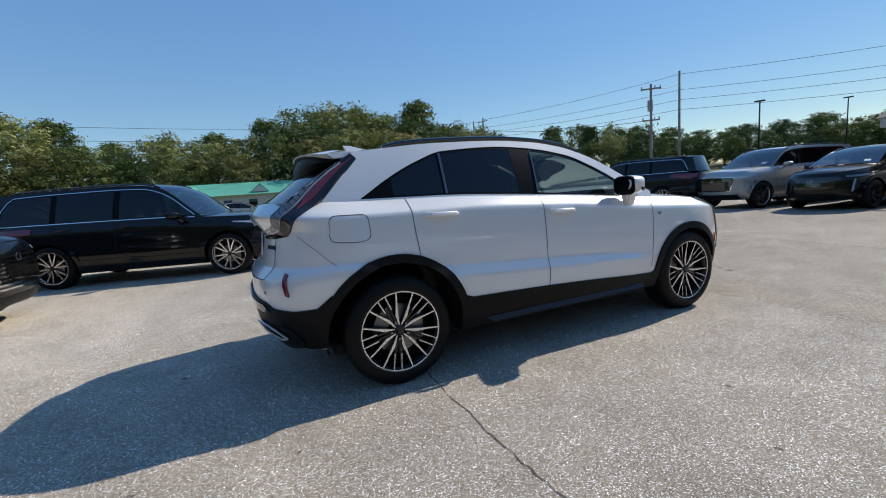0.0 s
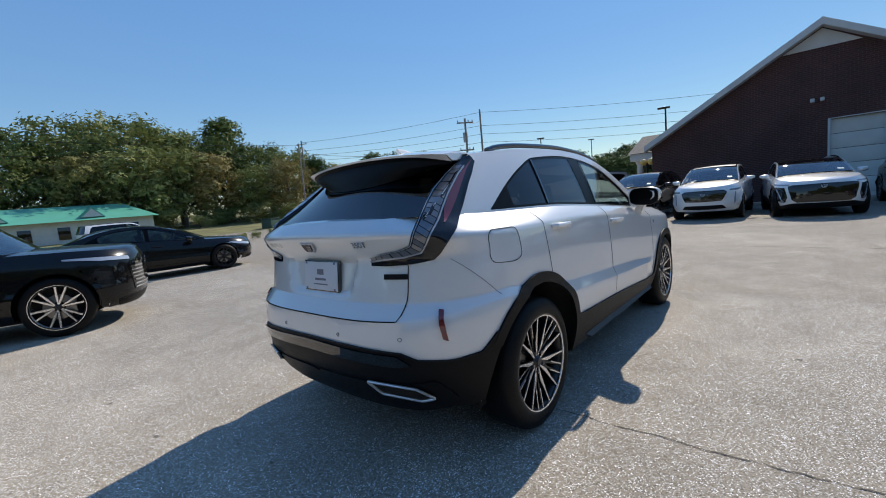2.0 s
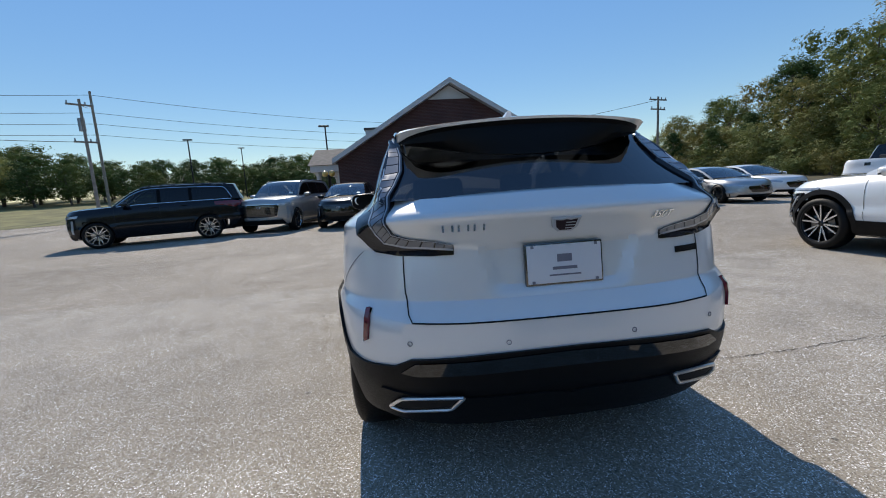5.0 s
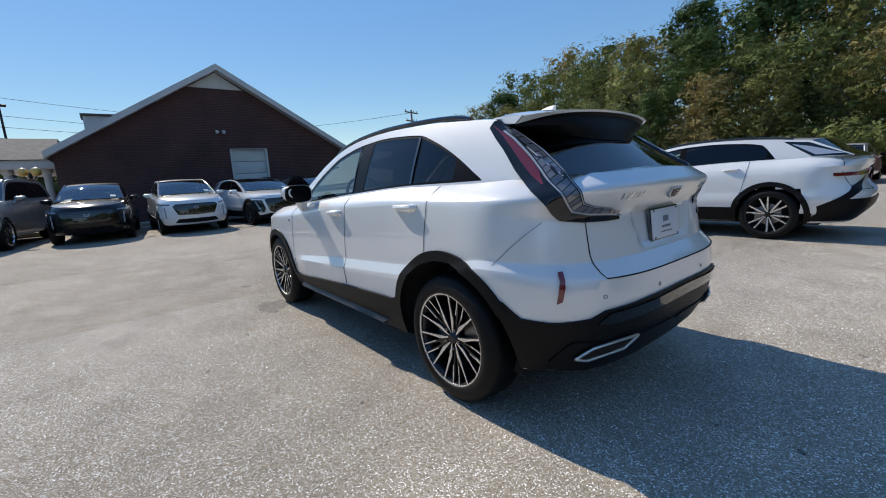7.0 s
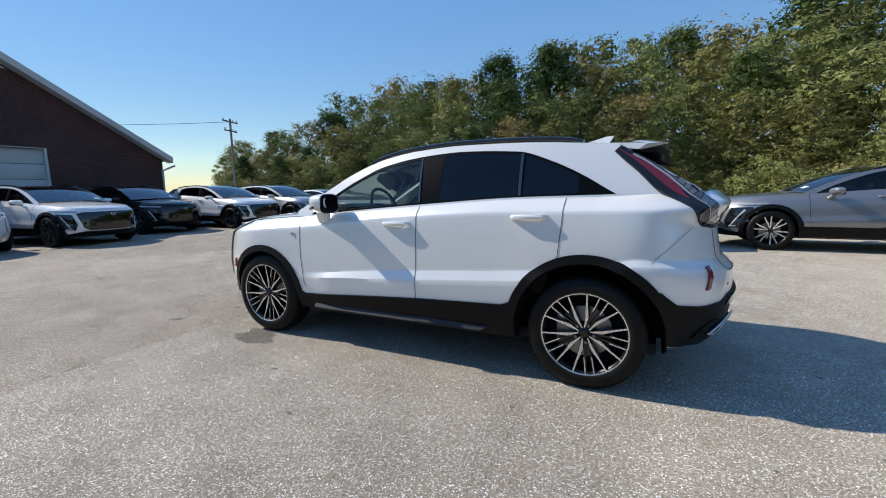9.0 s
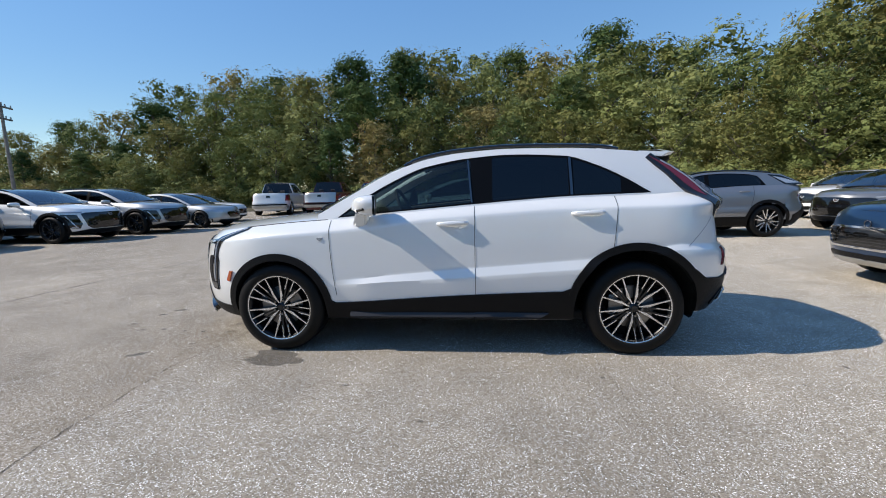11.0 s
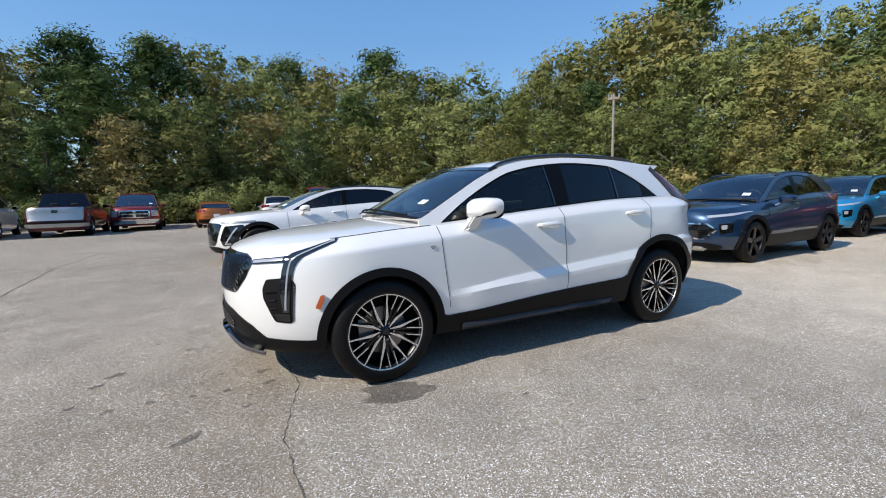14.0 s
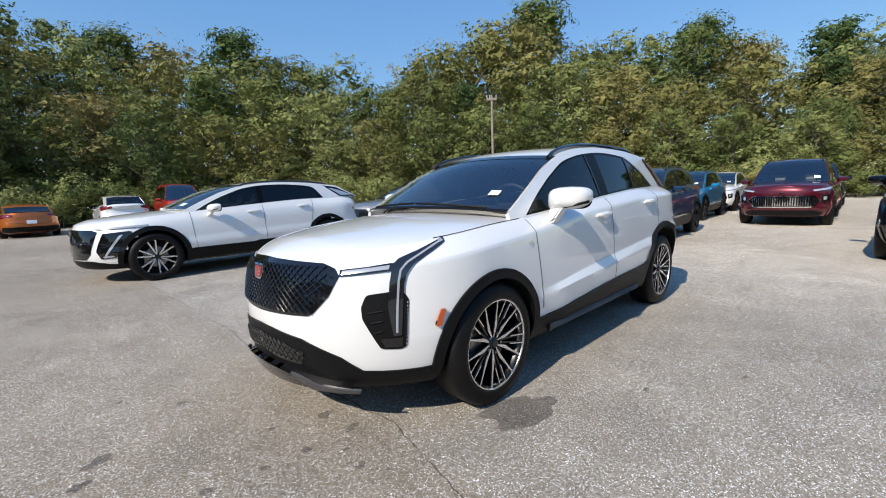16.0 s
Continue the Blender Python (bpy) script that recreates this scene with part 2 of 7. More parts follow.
def shell(surf, outer, holes=(), off=0.004, depth=0.008, res=0.04, side=1):
    """A sheet with thickness that lies on a surface at a small distance: surf(u, v) gives a place, outer and holes are in (u, v)."""
    pts, tri = fill(outer, holes, res)
    bm = bmesh.new()
    top, low = [], []
    e = 0.004
    for u, v in pts:
        p = surf(u, v)
        du, dv = surf(u + e, v) - surf(u - e, v), surf(u, v + e) - surf(u, v - e)
        n = du.cross(dv)
        n = n.normalized() if n.length > 1e-12 else Vector((0, 1, 0))
        if n.dot(p - Vector((max(-1.3, min(1.3, p.x)), 0, 0.75))) < 0:
            n = -n
        a, b = p + n * off, p + n * (off - depth)
        top.append(bm.verts.new((a.x, a.y * side, a.z)))
        low.append((b.x, b.y * side, b.z))
    count = {}
    faces = []
    for t in tri:
        i, j, k = (int(q) for q in t)
        a, b, c = top[i].co, top[j].co, top[k].co
        n = (b - a).cross(c - a)
        p = (a + b + c) / 3
        if n.dot(p - Vector((max(-1.3, min(1.3, p.x)), 0, 0.75))) < 0:
            j, k = k, j
        try:
            bm.faces.new((top[i], top[j], top[k]))
        except ValueError:
            continue
        for q in ((i, j), (j, k), (k, i)):
            count[q] = 1
    if depth:
        lowv = {}
        for i, j in list(count):
            if (j, i) not in count:
                for q in (i, j):
                    if q not in lowv:
                        lowv[q] = bm.verts.new(low[q])
                bm.faces.new((top[j], top[i], lowv[i], lowv[j]))
    return bm


class Body:
    """The painted lower body of a car: stacked plan outlines with rounded corners, from nose and tail profiles, and the greenhouse over it."""

    def __init__(self, s):
        self.s = s
        for k in ("xf", "xr", "prof", "ztop", "belt_y", "roof", "bulge", "crown"):
            setattr(self, k, curve(s[k]))
        self.creased = "crease" in s
        if self.creased:
            self.crease, self.ledge, self.shoulder, self.shoulder_y, self.step = (curve(s[k]) for k in ("crease", "ledge", "shoulder_line", "shoulder_y", "step"))
            zs, xs = zip(*s["xr"])
            self.xr = lambda z: float(np.interp(z, zs, xs))
        self.xsf, self.xsr, self.pf, self.pr, self.zlo, self.W = s["xsf"], s["xsr"], s["pf"], s["pr"], s["zlo"], s["W"]
        self.l1, self.l2 = 0.75 * (self.xsr - s["xr"][0][1]) + 0.6, 0.75 * (s["xf"][0][1] - self.xsf) + 0.6

    def lines(self, x):
        """Heights of the feature lines of a creased flank: underside, crease, ledge, shoulder, belt."""
        return (self.zlo, self.crease(x), self.ledge(x), self.shoulder(x), self.ztop(x))

    def w(self, x, z):
        if self.creased:
            return self.section(x, z)
        zt = self.ztop(x)
        zs = zt - self.s.get("shoulder", 0.15)
        top = self.belt_y(x) + 0.012
        if z <= zs:
            return self.W * self.prof((z - self.zlo) / (zs - self.zlo))
        t = min(1.0, (z - zs) / (zt - zs))
        ws = self.W * self.prof(1.0)
        return ws - (ws - top) * t**1.45

    def section(self, x, z):
        """Half width: tucked in under the crease, a ledge over it, a flat panel, and a shoulder that leans to the belt."""
        z0, zc, zl, zs, zt = self.lines(x)
        a = self.step(x)
        ys, top = self.shoulder_y(x), self.belt_y(x) + 0.012
        yl = ys + 0.028
        yc = yl + 0.027 * a
        if z <= zc:
            t = max(0.0, (zc - z) / (zc - z0))
            return yc - 0.03 * t - 0.045 * t**3
        if z <= zl:
            t = (z - zc) / (zl - zc)
            return yc + (yl - yc) * t
        if z <= zs:
            t = (z - zl) / (zs - zl)
            return yl + (ys - yl) * t**1.8
        t = min(1.0, (z - zs) / (zt - zs))
        return ys - (ys - top) * t**1.3

    def at(self, u, z):
        p = self.outline(u, z)
        if self.creased and p.x < -1.9 and abs(p.y) < 0.42:
            # the dished field round the plate
            half = 0.275 + (z - 0.86) * 0.32
            q = [min(1.0, max(0.0, k)) for k in ((half - abs(p.y)) / 0.035, (z - 0.856) / 0.025, (1.056 - z) / 0.022)]
            p.x += 0.028 * q[0] * q[1] * q[2]
        return p

    def outline(self, u, z):
        if u < 1:
            b = (1 - max(u, 0.0)) * math.pi / 2
            x = self.xsr - (self.xsr - self.xr(z)) * math.sin(b) ** (2 / self.pr)
            return Vector((x, self.w(x, z) * max(math.cos(b), 0) ** (2 / self.pr), z))
        if u > 2:
            b = min(u - 2, 1) * math.pi / 2
            x = self.xsf + (self.xf(z) - self.xsf) * math.sin(b) ** (2 / self.pf)
            return Vector((x, self.w(x, z) * max(math.cos(b), 0) ** (2 / self.pf), z))
        x = self.xsr + (u - 1) * (self.xsf - self.xsr)
        return Vector((x, self.w(x, z), z))

    def row(self, u, v):
        z = self.zlo + (1.0 - self.zlo) * v
        for _ in range(5):
            x = self.at(u, z).x
            z = float(np.interp(v, (0, 0.25, 0.35, 0.70, 1.0), self.lines(x))) if self.creased else self.zlo + (self.ztop(x) - self.zlo) * v
        return self.at(u, z)

    def metric(self, m):
        ls = self.xsf - self.xsr
        if m < self.l1:
            return m / self.l1
        return 1 + (m - self.l1) / ls if m < self.l1 + ls else 2 + (m - self.l1 - ls) / self.l2

    def low(self, m, z):
        return self.at(self.metric(m), z)

    def side(self, x, z):
        """Outline coordinates of a point of the flank."""
        if x > self.xsf:
            c = min(0.999, (x - self.xsf) / (self.xf(z) - self.xsf))
            return (self.l1 + self.xsf - self.xsr + self.l2 * math.asin(c ** (self.pf / 2)) * 2 / math.pi, z)
        if x < self.xsr:
            c = min(0.999, (self.xsr - x) / (self.xsr - self.xr(z)))
            return (self.l1 * (1 - math.asin(c ** (self.pr / 2)) * 2 / math.pi), z)
        return (self.l1 + x - self.xsr, z)

    def front(self, y, z):
        c = min(1, abs(y) / self.w(self.xsf + 0.5, z))
        return (self.l1 + self.xsf - self.xsr + self.l2 * math.acos(c ** (self.pf / 2)) * 2 / math.pi, z)

    def rear(self, y, z):
        c = min(1, abs(y) / self.w(self.xsr - 0.4, z))
        return (self.l1 * (1 - math.acos(c ** (self.pr / 2)) * 2 / math.pi), z)

    def flank(self, x, z):
        """The greenhouse's side."""
        d = z - self.ztop(x)
        return Vector((x, self.belt_y(x) - self.s["lean"] * d - self.s["lean2"] * d * abs(d), z))

    def top(self, x, t):
        """Windscreen and roof, across from edge to edge (t from -1 to 1)."""
        e = self.flank(x, self.roof(x))
        q = 1 - t * t
        return Vector((x + self.bulge(x) * q, e.y * t, e.z + self.crown(x) * q))

    def tail(self, s, t):
        """The rear screen from the roof (s = 0) to the deck (s = 1)."""
        (x0, z0), (x1, z1) = self.s["back"]
        x, z = x0 + (x1 - x0) * s, z0 + (z1 - z0) * s - 0.02 * math.sin(math.pi * s)
        e = self.flank(x, z)
        q = 1 - t * t
        return Vector((x + self.bulge(self.s["back"][0][0]) * (1 - s) * q - 0.13 * s * q, e.y * t, z + 0.03 * (1 - s) * q))


def grid_mesh(f, us, vs, bm=None):
    bm = bm or bmesh.new()
    g = [[bm.verts.new(f(u, v)) for v in vs] for u in us]
    for i in range(len(us) - 1):
        for j in range(len(vs) - 1):
            bm.faces.new((g[i][j], g[i + 1][j], g[i + 1][j + 1], g[i][j + 1]))
    bm.normal_update()
    if sum(q.normal.dot(q.calc_center_median() - Vector((0, 0, 0.75))) for q in bm.faces) < 0:
        bmesh.ops.reverse_faces(bm, faces=bm.faces)
    return bm


def lin(a, b, n):
    return [a + (b - a) * i / n for i in range(n + 1)]


def body_mesh(B, fine=1.0):
    """The painted shell: both flanks, nose and tail in one sheet, open at the wheel arches."""
    s = B.s
    us = lin(0, 1, int(18 * fine)) + lin(1, 2, int(70 * fine))[1:] + lin(2, 3, int(18 * fine))[1:]
    rows = sorted(set(lin(0, 1, int(22 * fine))))
    if B.creased:
        even = lambda q, k: q**k / (q**k + (1 - q) ** k)
        us = [even(q, 1.6) for q in lin(0, 1, 52)] + lin(1, 2, 150)[1:] + [2 + q for q in lin(0, 1, 44)[1:]]
        rows = lin(0, 0.25, 10) + [0.262] + lin(0.275, 0.335, 3) + [0.344, 0.35] + lin(0.37, 0.68, 14) + lin(0.70, 1.0, 12)
    bm = bmesh.new()
    grid = {}
    for sd in (1, -1):
        for i, u in enumerate(us):
            for j, v in enumerate(rows):
                if sd < 0 and i in (0, len(us) - 1):
                    grid[sd, i, j] = grid[1, i, j]
                    continue
                p = B.row(u, v)
                grid[sd, i, j] = bm.verts.new((p.x, p.y * sd if 0 < i < len(us) - 1 else 0, p.z))
        for i in range(len(us) - 1):
            for j in range(len(rows) - 1):
                q = [grid[sd, i, j], grid[sd, i + 1, j], grid[sd, i + 1, j + 1], grid[sd, i, j + 1]]
                c = sum((k.co for k in q), Vector()) / 4
                if any(math.hypot(c.x - a, c.z - s["R"]) < r - 0.012 and abs(c.y) > 0.5 for a, r in zip(s["axles"], s.get("arches", (s["arch"], s["arch"])))):
                    continue
                if c.x < -1.75 and c.z < s.get("tail_cut", 0):
                    continue
                bm.faces.new(q if sd < 0 else q[::-1])
    return bm, grid, us, rows


def cap_mesh(B, x0, x1, crown, n=24, dz=0.0, sink=0.0):
    """A sheet across the car between the top edges of its flanks: the bonnet, the tail ledge, the cabin's shelf."""
    us = [u / 100 for u in range(0, 301, 2)]
    bm = bmesh.new()
    rows = []
    for u in us:
        p = B.row(u, 1.0)
        if x0 <= p.x <= x1:
            r = []
            for k in range(n + 1):
                t = -1 + 2 * k / n
                q = max(0.0, 1 - t * t)
                c = crown * min(1.0, p.y / 0.5) * (q**0.8)
                r.append(bm.verts.new((p.x, max(p.y - sink, 0.001) * t, p.z + c + dz)))
            rows.append(r)
    for a, b in zip(rows, rows[1:]):
        for k in range(n):
            bm.faces.new((a[k], b[k], b[k + 1], a[k + 1]))
    bm.normal_update()
    if sum(q.normal.z for q in bm.faces) < 0:
        bmesh.ops.reverse_faces(bm, faces=bm.faces)
    return bm


def arch_outline(B, a, r0, r1, zmin=None, n=40, g0=-12.5, g1=192.5):
    """A ring sector about an axle, on the flank."""
    s = B.s
    out = []
    zm = s["zlo"] + 0.02 if zmin is None else zmin
    angs = [math.radians(g0 + (g1 - g0) * i / n) for i in range(n + 1)]
    for g in angs:
        out.append(B.side(a + r1 * math.cos(g), max(zm, s["R"] + r1 * math.sin(g))))
    for g in reversed(angs):
        out.append(B.side(a + r0 * math.cos(g), max(zm, s["R"] + r0 * math.sin(g))))
    return out


def build_wheel(parent, x, y, s, side, style="multi", finish="machined"):
    """A wheel as a part of its car: tyre, rim, spokes, hub, disc."""
    R, r = s["R"], s["rim"]
    seg = 64 if style == "multi" else 28
    m = Matrix.Translation((x, y, R)) @ Matrix.Diagonal((1, side, 1, 1))
    d = 0.245 if R < 0.4 else 0.27
    bm = bmesh.new()
    lathe(bm, [(r - 0.012, -0.012), (r + 0.012, 0.0), (r + 0.03, 0.006), (R - 0.045, 0.0), (R - 0.018, -0.014), (R - 0.004, -0.032), (R, -0.06), (R, -d + 0.05), (R - 0.01, -d + 0.02), (R - 0.06, -d), (r, -d)], seg, m=m)
    tyre = part("wheel", bm, M["tyre"], parent, "black rubber tyre on an alloy wheel")
    bm = bmesh.new()
    lathe(bm, [(r, -d + 0.03), (r - 0.025, -0.10), (r - 0.02, -0.03), (r - 0.006, -0.012), (r + 0.004, -0.006), (r + 0.012, -0.001), (r + 0.002, -0.001)], seg, m=m)
    part("rim", bm, M["rim_dark"] if finish != "silver" else M["machined"], tyre)
    if style == "multi":
        bm = bmesh.new()
        lathe(bm, [(r - 0.007, -0.013), (r - 0.005, -0.004), (r + 0.004, -0.001), (r + 0.006, -0.004)], seg, m=m)
        part("rim_lip", bm, M["machined"], tyre)
    spoke = M[{"machined": "machined", "silver": "machined", "dark": "rim_dark"}[finish]]
    fronts, backs = [], []

    def bar(b, r0, a0, w0, r1, a1, w1, y0, y1, th):
        p0, p1 = Vector((r0 * math.cos(a0), 0, r0 * math.sin(a0))), Vector((r1 * math.cos(a1), 0, r1 * math.sin(a1)))
        n = (p1 - p0).normalized().cross(Vector((0, 1, 0)))
        q = []
        for p, w, yy in ((p0, w0, y0), (p1, w1, y1)):
            for sg in (-1, 1):
                for dep in (0, -th):
                    c = p + n * sg * w / 2
                    q.append(b.verts.new(m @ Vector((c.x, yy + dep, c.z))))
        a, bb, c, dd, e, f, g, h = q
        for fc in ((a, c, g, e), (a, e, f, bb), (c, dd, h, g), (e, g, h, f), (bb, f, h, dd), (a, bb, dd, c)):
            b.faces.new(fc)

    ro = r - 0.004
    if style == "multi":
        for i in range(5):
            a = 2 * math.pi * i / 5 + radians(80)
            bm, bd = bmesh.new(), bmesh.new()
            fronts.append(bm)
            backs.append(bd)
            for b, th, wd, dy in ((bd, 0.05, 1.3, -0.004), (bm, 0.004, 1.0, 0.0)):
                for sg in (-1, 1):
                    bar(b, 0.036, a + sg * 0.20, 0.006 * wd, 0.105, a + sg * 0.31, 0.020 * wd, -0.036 + dy, -0.028 + dy, th)
                    bar(b, 0.105, a + sg * 0.31, 0.020 * wd, 0.18, a + sg * 0.245, 0.011 * wd, -0.028 + dy, -0.019 + dy, th)
                    bar(b, 0.18, a + sg * 0.245, 0.011 * wd, ro, a + sg * 0.225, 0.009 * wd, -0.019 + dy, -0.008 + dy, th)
            bm, bd = bmesh.new(), bmesh.new()
            fronts.append(bm)
            backs.append(bd)
            c = a + math.pi / 5
            for sg in (-1, 1):
                bar(bd, 0.05, c + sg * 0.10, 0.012, ro, c + sg * 0.105, 0.012, -0.046, -0.016, 0.04)
                bar(bm, 0.155, c + sg * 0.150, 0.007, ro, c + sg * 0.105, 0.007, -0.028, -0.008, 0.006)
    else:
        n = {"ten": 6, "five": 5}[style]
        bm, bd = bmesh.new(), bmesh.new()
        fronts.append(bm)
        backs.append(bd)
        for i in range(n):
            a = 2 * math.pi * i / n + 0.3
            w = {6: 0.019, 5: 0.07}[n]
            sp = {6: 0.20, 5: 0.0}[n]
            for b, th, wd, dy in ((bd, 0.045, 1.2, -0.003), (bm, 0.004, 1.0, 0.0)):
                if sp:
                    for sg in (-1, 1):
                        bar(b, 0.04, a + sg * 0.10, w * 0.6 * wd, 0.12, a + sg * 0.17, w * 1.25 * wd, -0.035 + dy, -0.028 + dy, th)
                        bar(b, 0.12, a + sg * 0.17, w * 1.25 * wd, ro, a + sg * sp, w * wd, -0.028 + dy, -0.012 + dy, th)
                else:
                    bar(b, 0.05, a, w * wd, ro, a, w * 1.1 * wd, -0.035 + dy, -0.012 + dy, th)
    for bm, bd in zip(fronts, backs):
        part("spoke_side", bd, M["rim_dark"], tyre, smooth=False)
        part("spoke_face", bm, spoke, tyre, smooth=False)
    bm = bmesh.new()
    hb = 0.75 if style == "multi" else 0.85
    lathe(bm, [(0.001, -0.022), (0.03 * hb, -0.022), (0.036 * hb, -0.03), (0.045 * hb, -0.036), (0.06 * hb, -0.045), (0.06 * hb, -0.07)], seg // 2, m=m)
    part("hub_cap", bm, M["rim_dark"], tyre)
    for i in range(5 if style == "multi" else 0):
        bm = bmesh.new()
        a = 2 * math.pi * i / 5 + radians(116)
        lathe(bm, [(0.001, -0.026), (0.009, -0.026), (0.012, -0.05)], 10, m=m @ Matrix.Translation((0.058 * math.cos(a), 0, 0.058 * math.sin(a))))
        part("wheel_nut", bm, M["steel"], tyre)
    bm = bmesh.new()
    lathe(bm, [(0.07, -0.075), (0.165, -0.085), (0.165, -0.11), (0.07, -0.11)], seg // 2, m=m)
    add_box(bm, 0.09, 0.18, -0.12, -0.07, -0.10, 0.10, 0.02, m=m)
    part("brake_disc", bm, M["steel"], tyre)
    bm = bmesh.new()
    lathe(bm, [(0.001, -0.13), (r - 0.01, -0.13)], seg // 2, m=m)
    part("wheel_back", bm, M["well"], tyre)
    return tyre

# ---- cars ----
CROSSOVER = dict(
    W=0.93, zlo=0.265, xsf=1.45, xsr=-1.45, pf=2.15, pr=3.2, R=0.364, rim=0.262, arch=0.452, axles=(1.39, -1.39),
    xf=[(0.2, 2.16), (0.3, 2.33), (0.45, 2.37), (0.6, 2.375), (0.75, 2.36), (0.9, 2.32), (0.96, 2.265), (1.05, 2.1)],
    xr=[(0.22, -2.05), (0.36, -2.14), (0.5, -2.22), (0.62, -2.235), (0.74, -2.215), (0.8, -2.165), (0.92, -2.135), (1.03, -2.13), (1.09, -2.175), (1.16, -2.185), (1.25, -2.12)],
    prof=[(0, 0.90), (0.12, 0.945), (0.34, 0.985), (0.43, 1.0), (0.46, 0.998), (0.54, 0.978), (0.66, 0.974), (0.8, 0.968), (0.9, 0.96), (1, 0.948)],
    ztop=[(-2.3, 1.245), (-1.9, 1.235), (-1.53, 1.216), (-0.94, 1.202), (-0.19, 1.154), (0.4, 1.108), (0.9, 1.066), (1.25, 1.045), (1.6, 1.015), (1.9, 0.985), (2.1, 0.96), (2.3, 0.925)],
    belt_y=[(-2.2, 0.66), (-1.95, 0.705), (-1.53, 0.745), (-0.9, 0.79), (0, 0.805), (0.9, 0.79), (1.2, 0.775), (1.6, 0.765), (2.0, 0.74), (2.3, 0.70)],
    roof=[(1.08, 1.10), (0.75, 1.282), (0.455, 1.435), (0.17, 1.53), (-0.1, 1.572), (-0.47, 1.592), (-0.91, 1.585), (-1.34, 1.557), (-1.6, 1.53)],
    bulge=[(-1.6, -0.16), (-1.2, -0.03), (-0.5, 0.0), (0.1, 0.09), (0.5, 0.12), (1.1, 0.14)],
    crown=[(-1.6, 0.03), (-0.8, 0.035), (0.1, 0.03), (0.6, 0.035), (1.1, 0.03)],
    lean=0.30, lean2=0.25, back=((-1.53, 1.53), (-2.0, 1.225)), header=0.12, base=1.07, hood0=0.94,
    glass_top=[(0.90, 1.082), (0.70, 1.222), (0.425, 1.372), (0.2, 1.463), (-0.18, 1.528), (-0.466, 1.545), (-0.9, 1.524), (-1.115, 1.456), (-1.325, 1.356), (-1.53, 1.230)],
    panes=[("front", 0.86, -0.165), ("rear", -0.335, -0.915), ("rear", -0.955, -1.31)],
    seams=[(0.95, 0.90), (-0.195, -0.20), (-1.245, -1.02)],
)


def remap(base, a, fo, ro, W, H, belt=1.0, R=0.37, rim=0.265, arch=None, **more):
    """A spec of other proportions: half wheelbase, overhangs, half width, height, belt factor."""
    def mx(x):
        if x > 1.39:
            return a + (x - 1.39) * fo / 0.97
        return -a + (x + 1.39) * ro / 0.845 if x < -1.39 else x * a / 1.39
    zb = 1.154 * belt

    def mz(z):
        return z * belt if z <= 1.154 else zb + (z - 1.154) * (H - zb) / 0.44
    k = W / base["W"]
    s = dict(base)
    for key in ("ztop", "roof"):
        s[key] = [(mx(x), mz(z)) for x, z in base[key]]
    s["belt_y"] = [(mx(x), y * k) for x, y in base["belt_y"]]
    s["xf"] = [(z * belt, mx(x)) for z, x in base["xf"]]
    s["xr"] = [(z * belt, mx(x)) for z, x in base["xr"]]
    s["bulge"] = [(mx(x), b * k) for x, b in base["bulge"]]
    s["crown"] = [(mx(x), c) for x, c in base["crown"]]
    s["glass_top"] = [(mx(x), mz(z)) for x, z in base["glass_top"]]
    s["panes"] = [(n, mx(p), mx(q)) for n, p, q in base["panes"]]
    s["seams"] = [(mx(p), mx(q)) for p, q in base["seams"]]
    s["back"] = tuple((mx(x), mz(z)) for x, z in base["back"])
    for key in ("xsf", "xsr", "header", "base", "hood0"):
        s[key] = mx(base[key])
    s["axles"] = (a, -a)
    s["W"], s["R"], s["rim"], s["zlo"] = W, R, rim, base["zlo"] * belt
    s["arch"] = arch or R + 0.085
    s.update(more)
    return s


def strip(pts, w):
    """The outline of a thin line along a polyline."""
    l, r = [], []
    for i, p in enumerate(pts):
        p = Vector(p)
        d = (Vector(pts[min(i + 1, len(pts) - 1)]) - Vector(pts[max(i - 1, 0)])).normalized()
        n = Vector((-d.y, d.x)) * w / 2
        l.append(tuple(p + n))
        r.append(tuple(p - n))
    return l + r[::-1]


def both(f, *a, **k):
    for side in (1, -1):
        f(side, *a, **k)


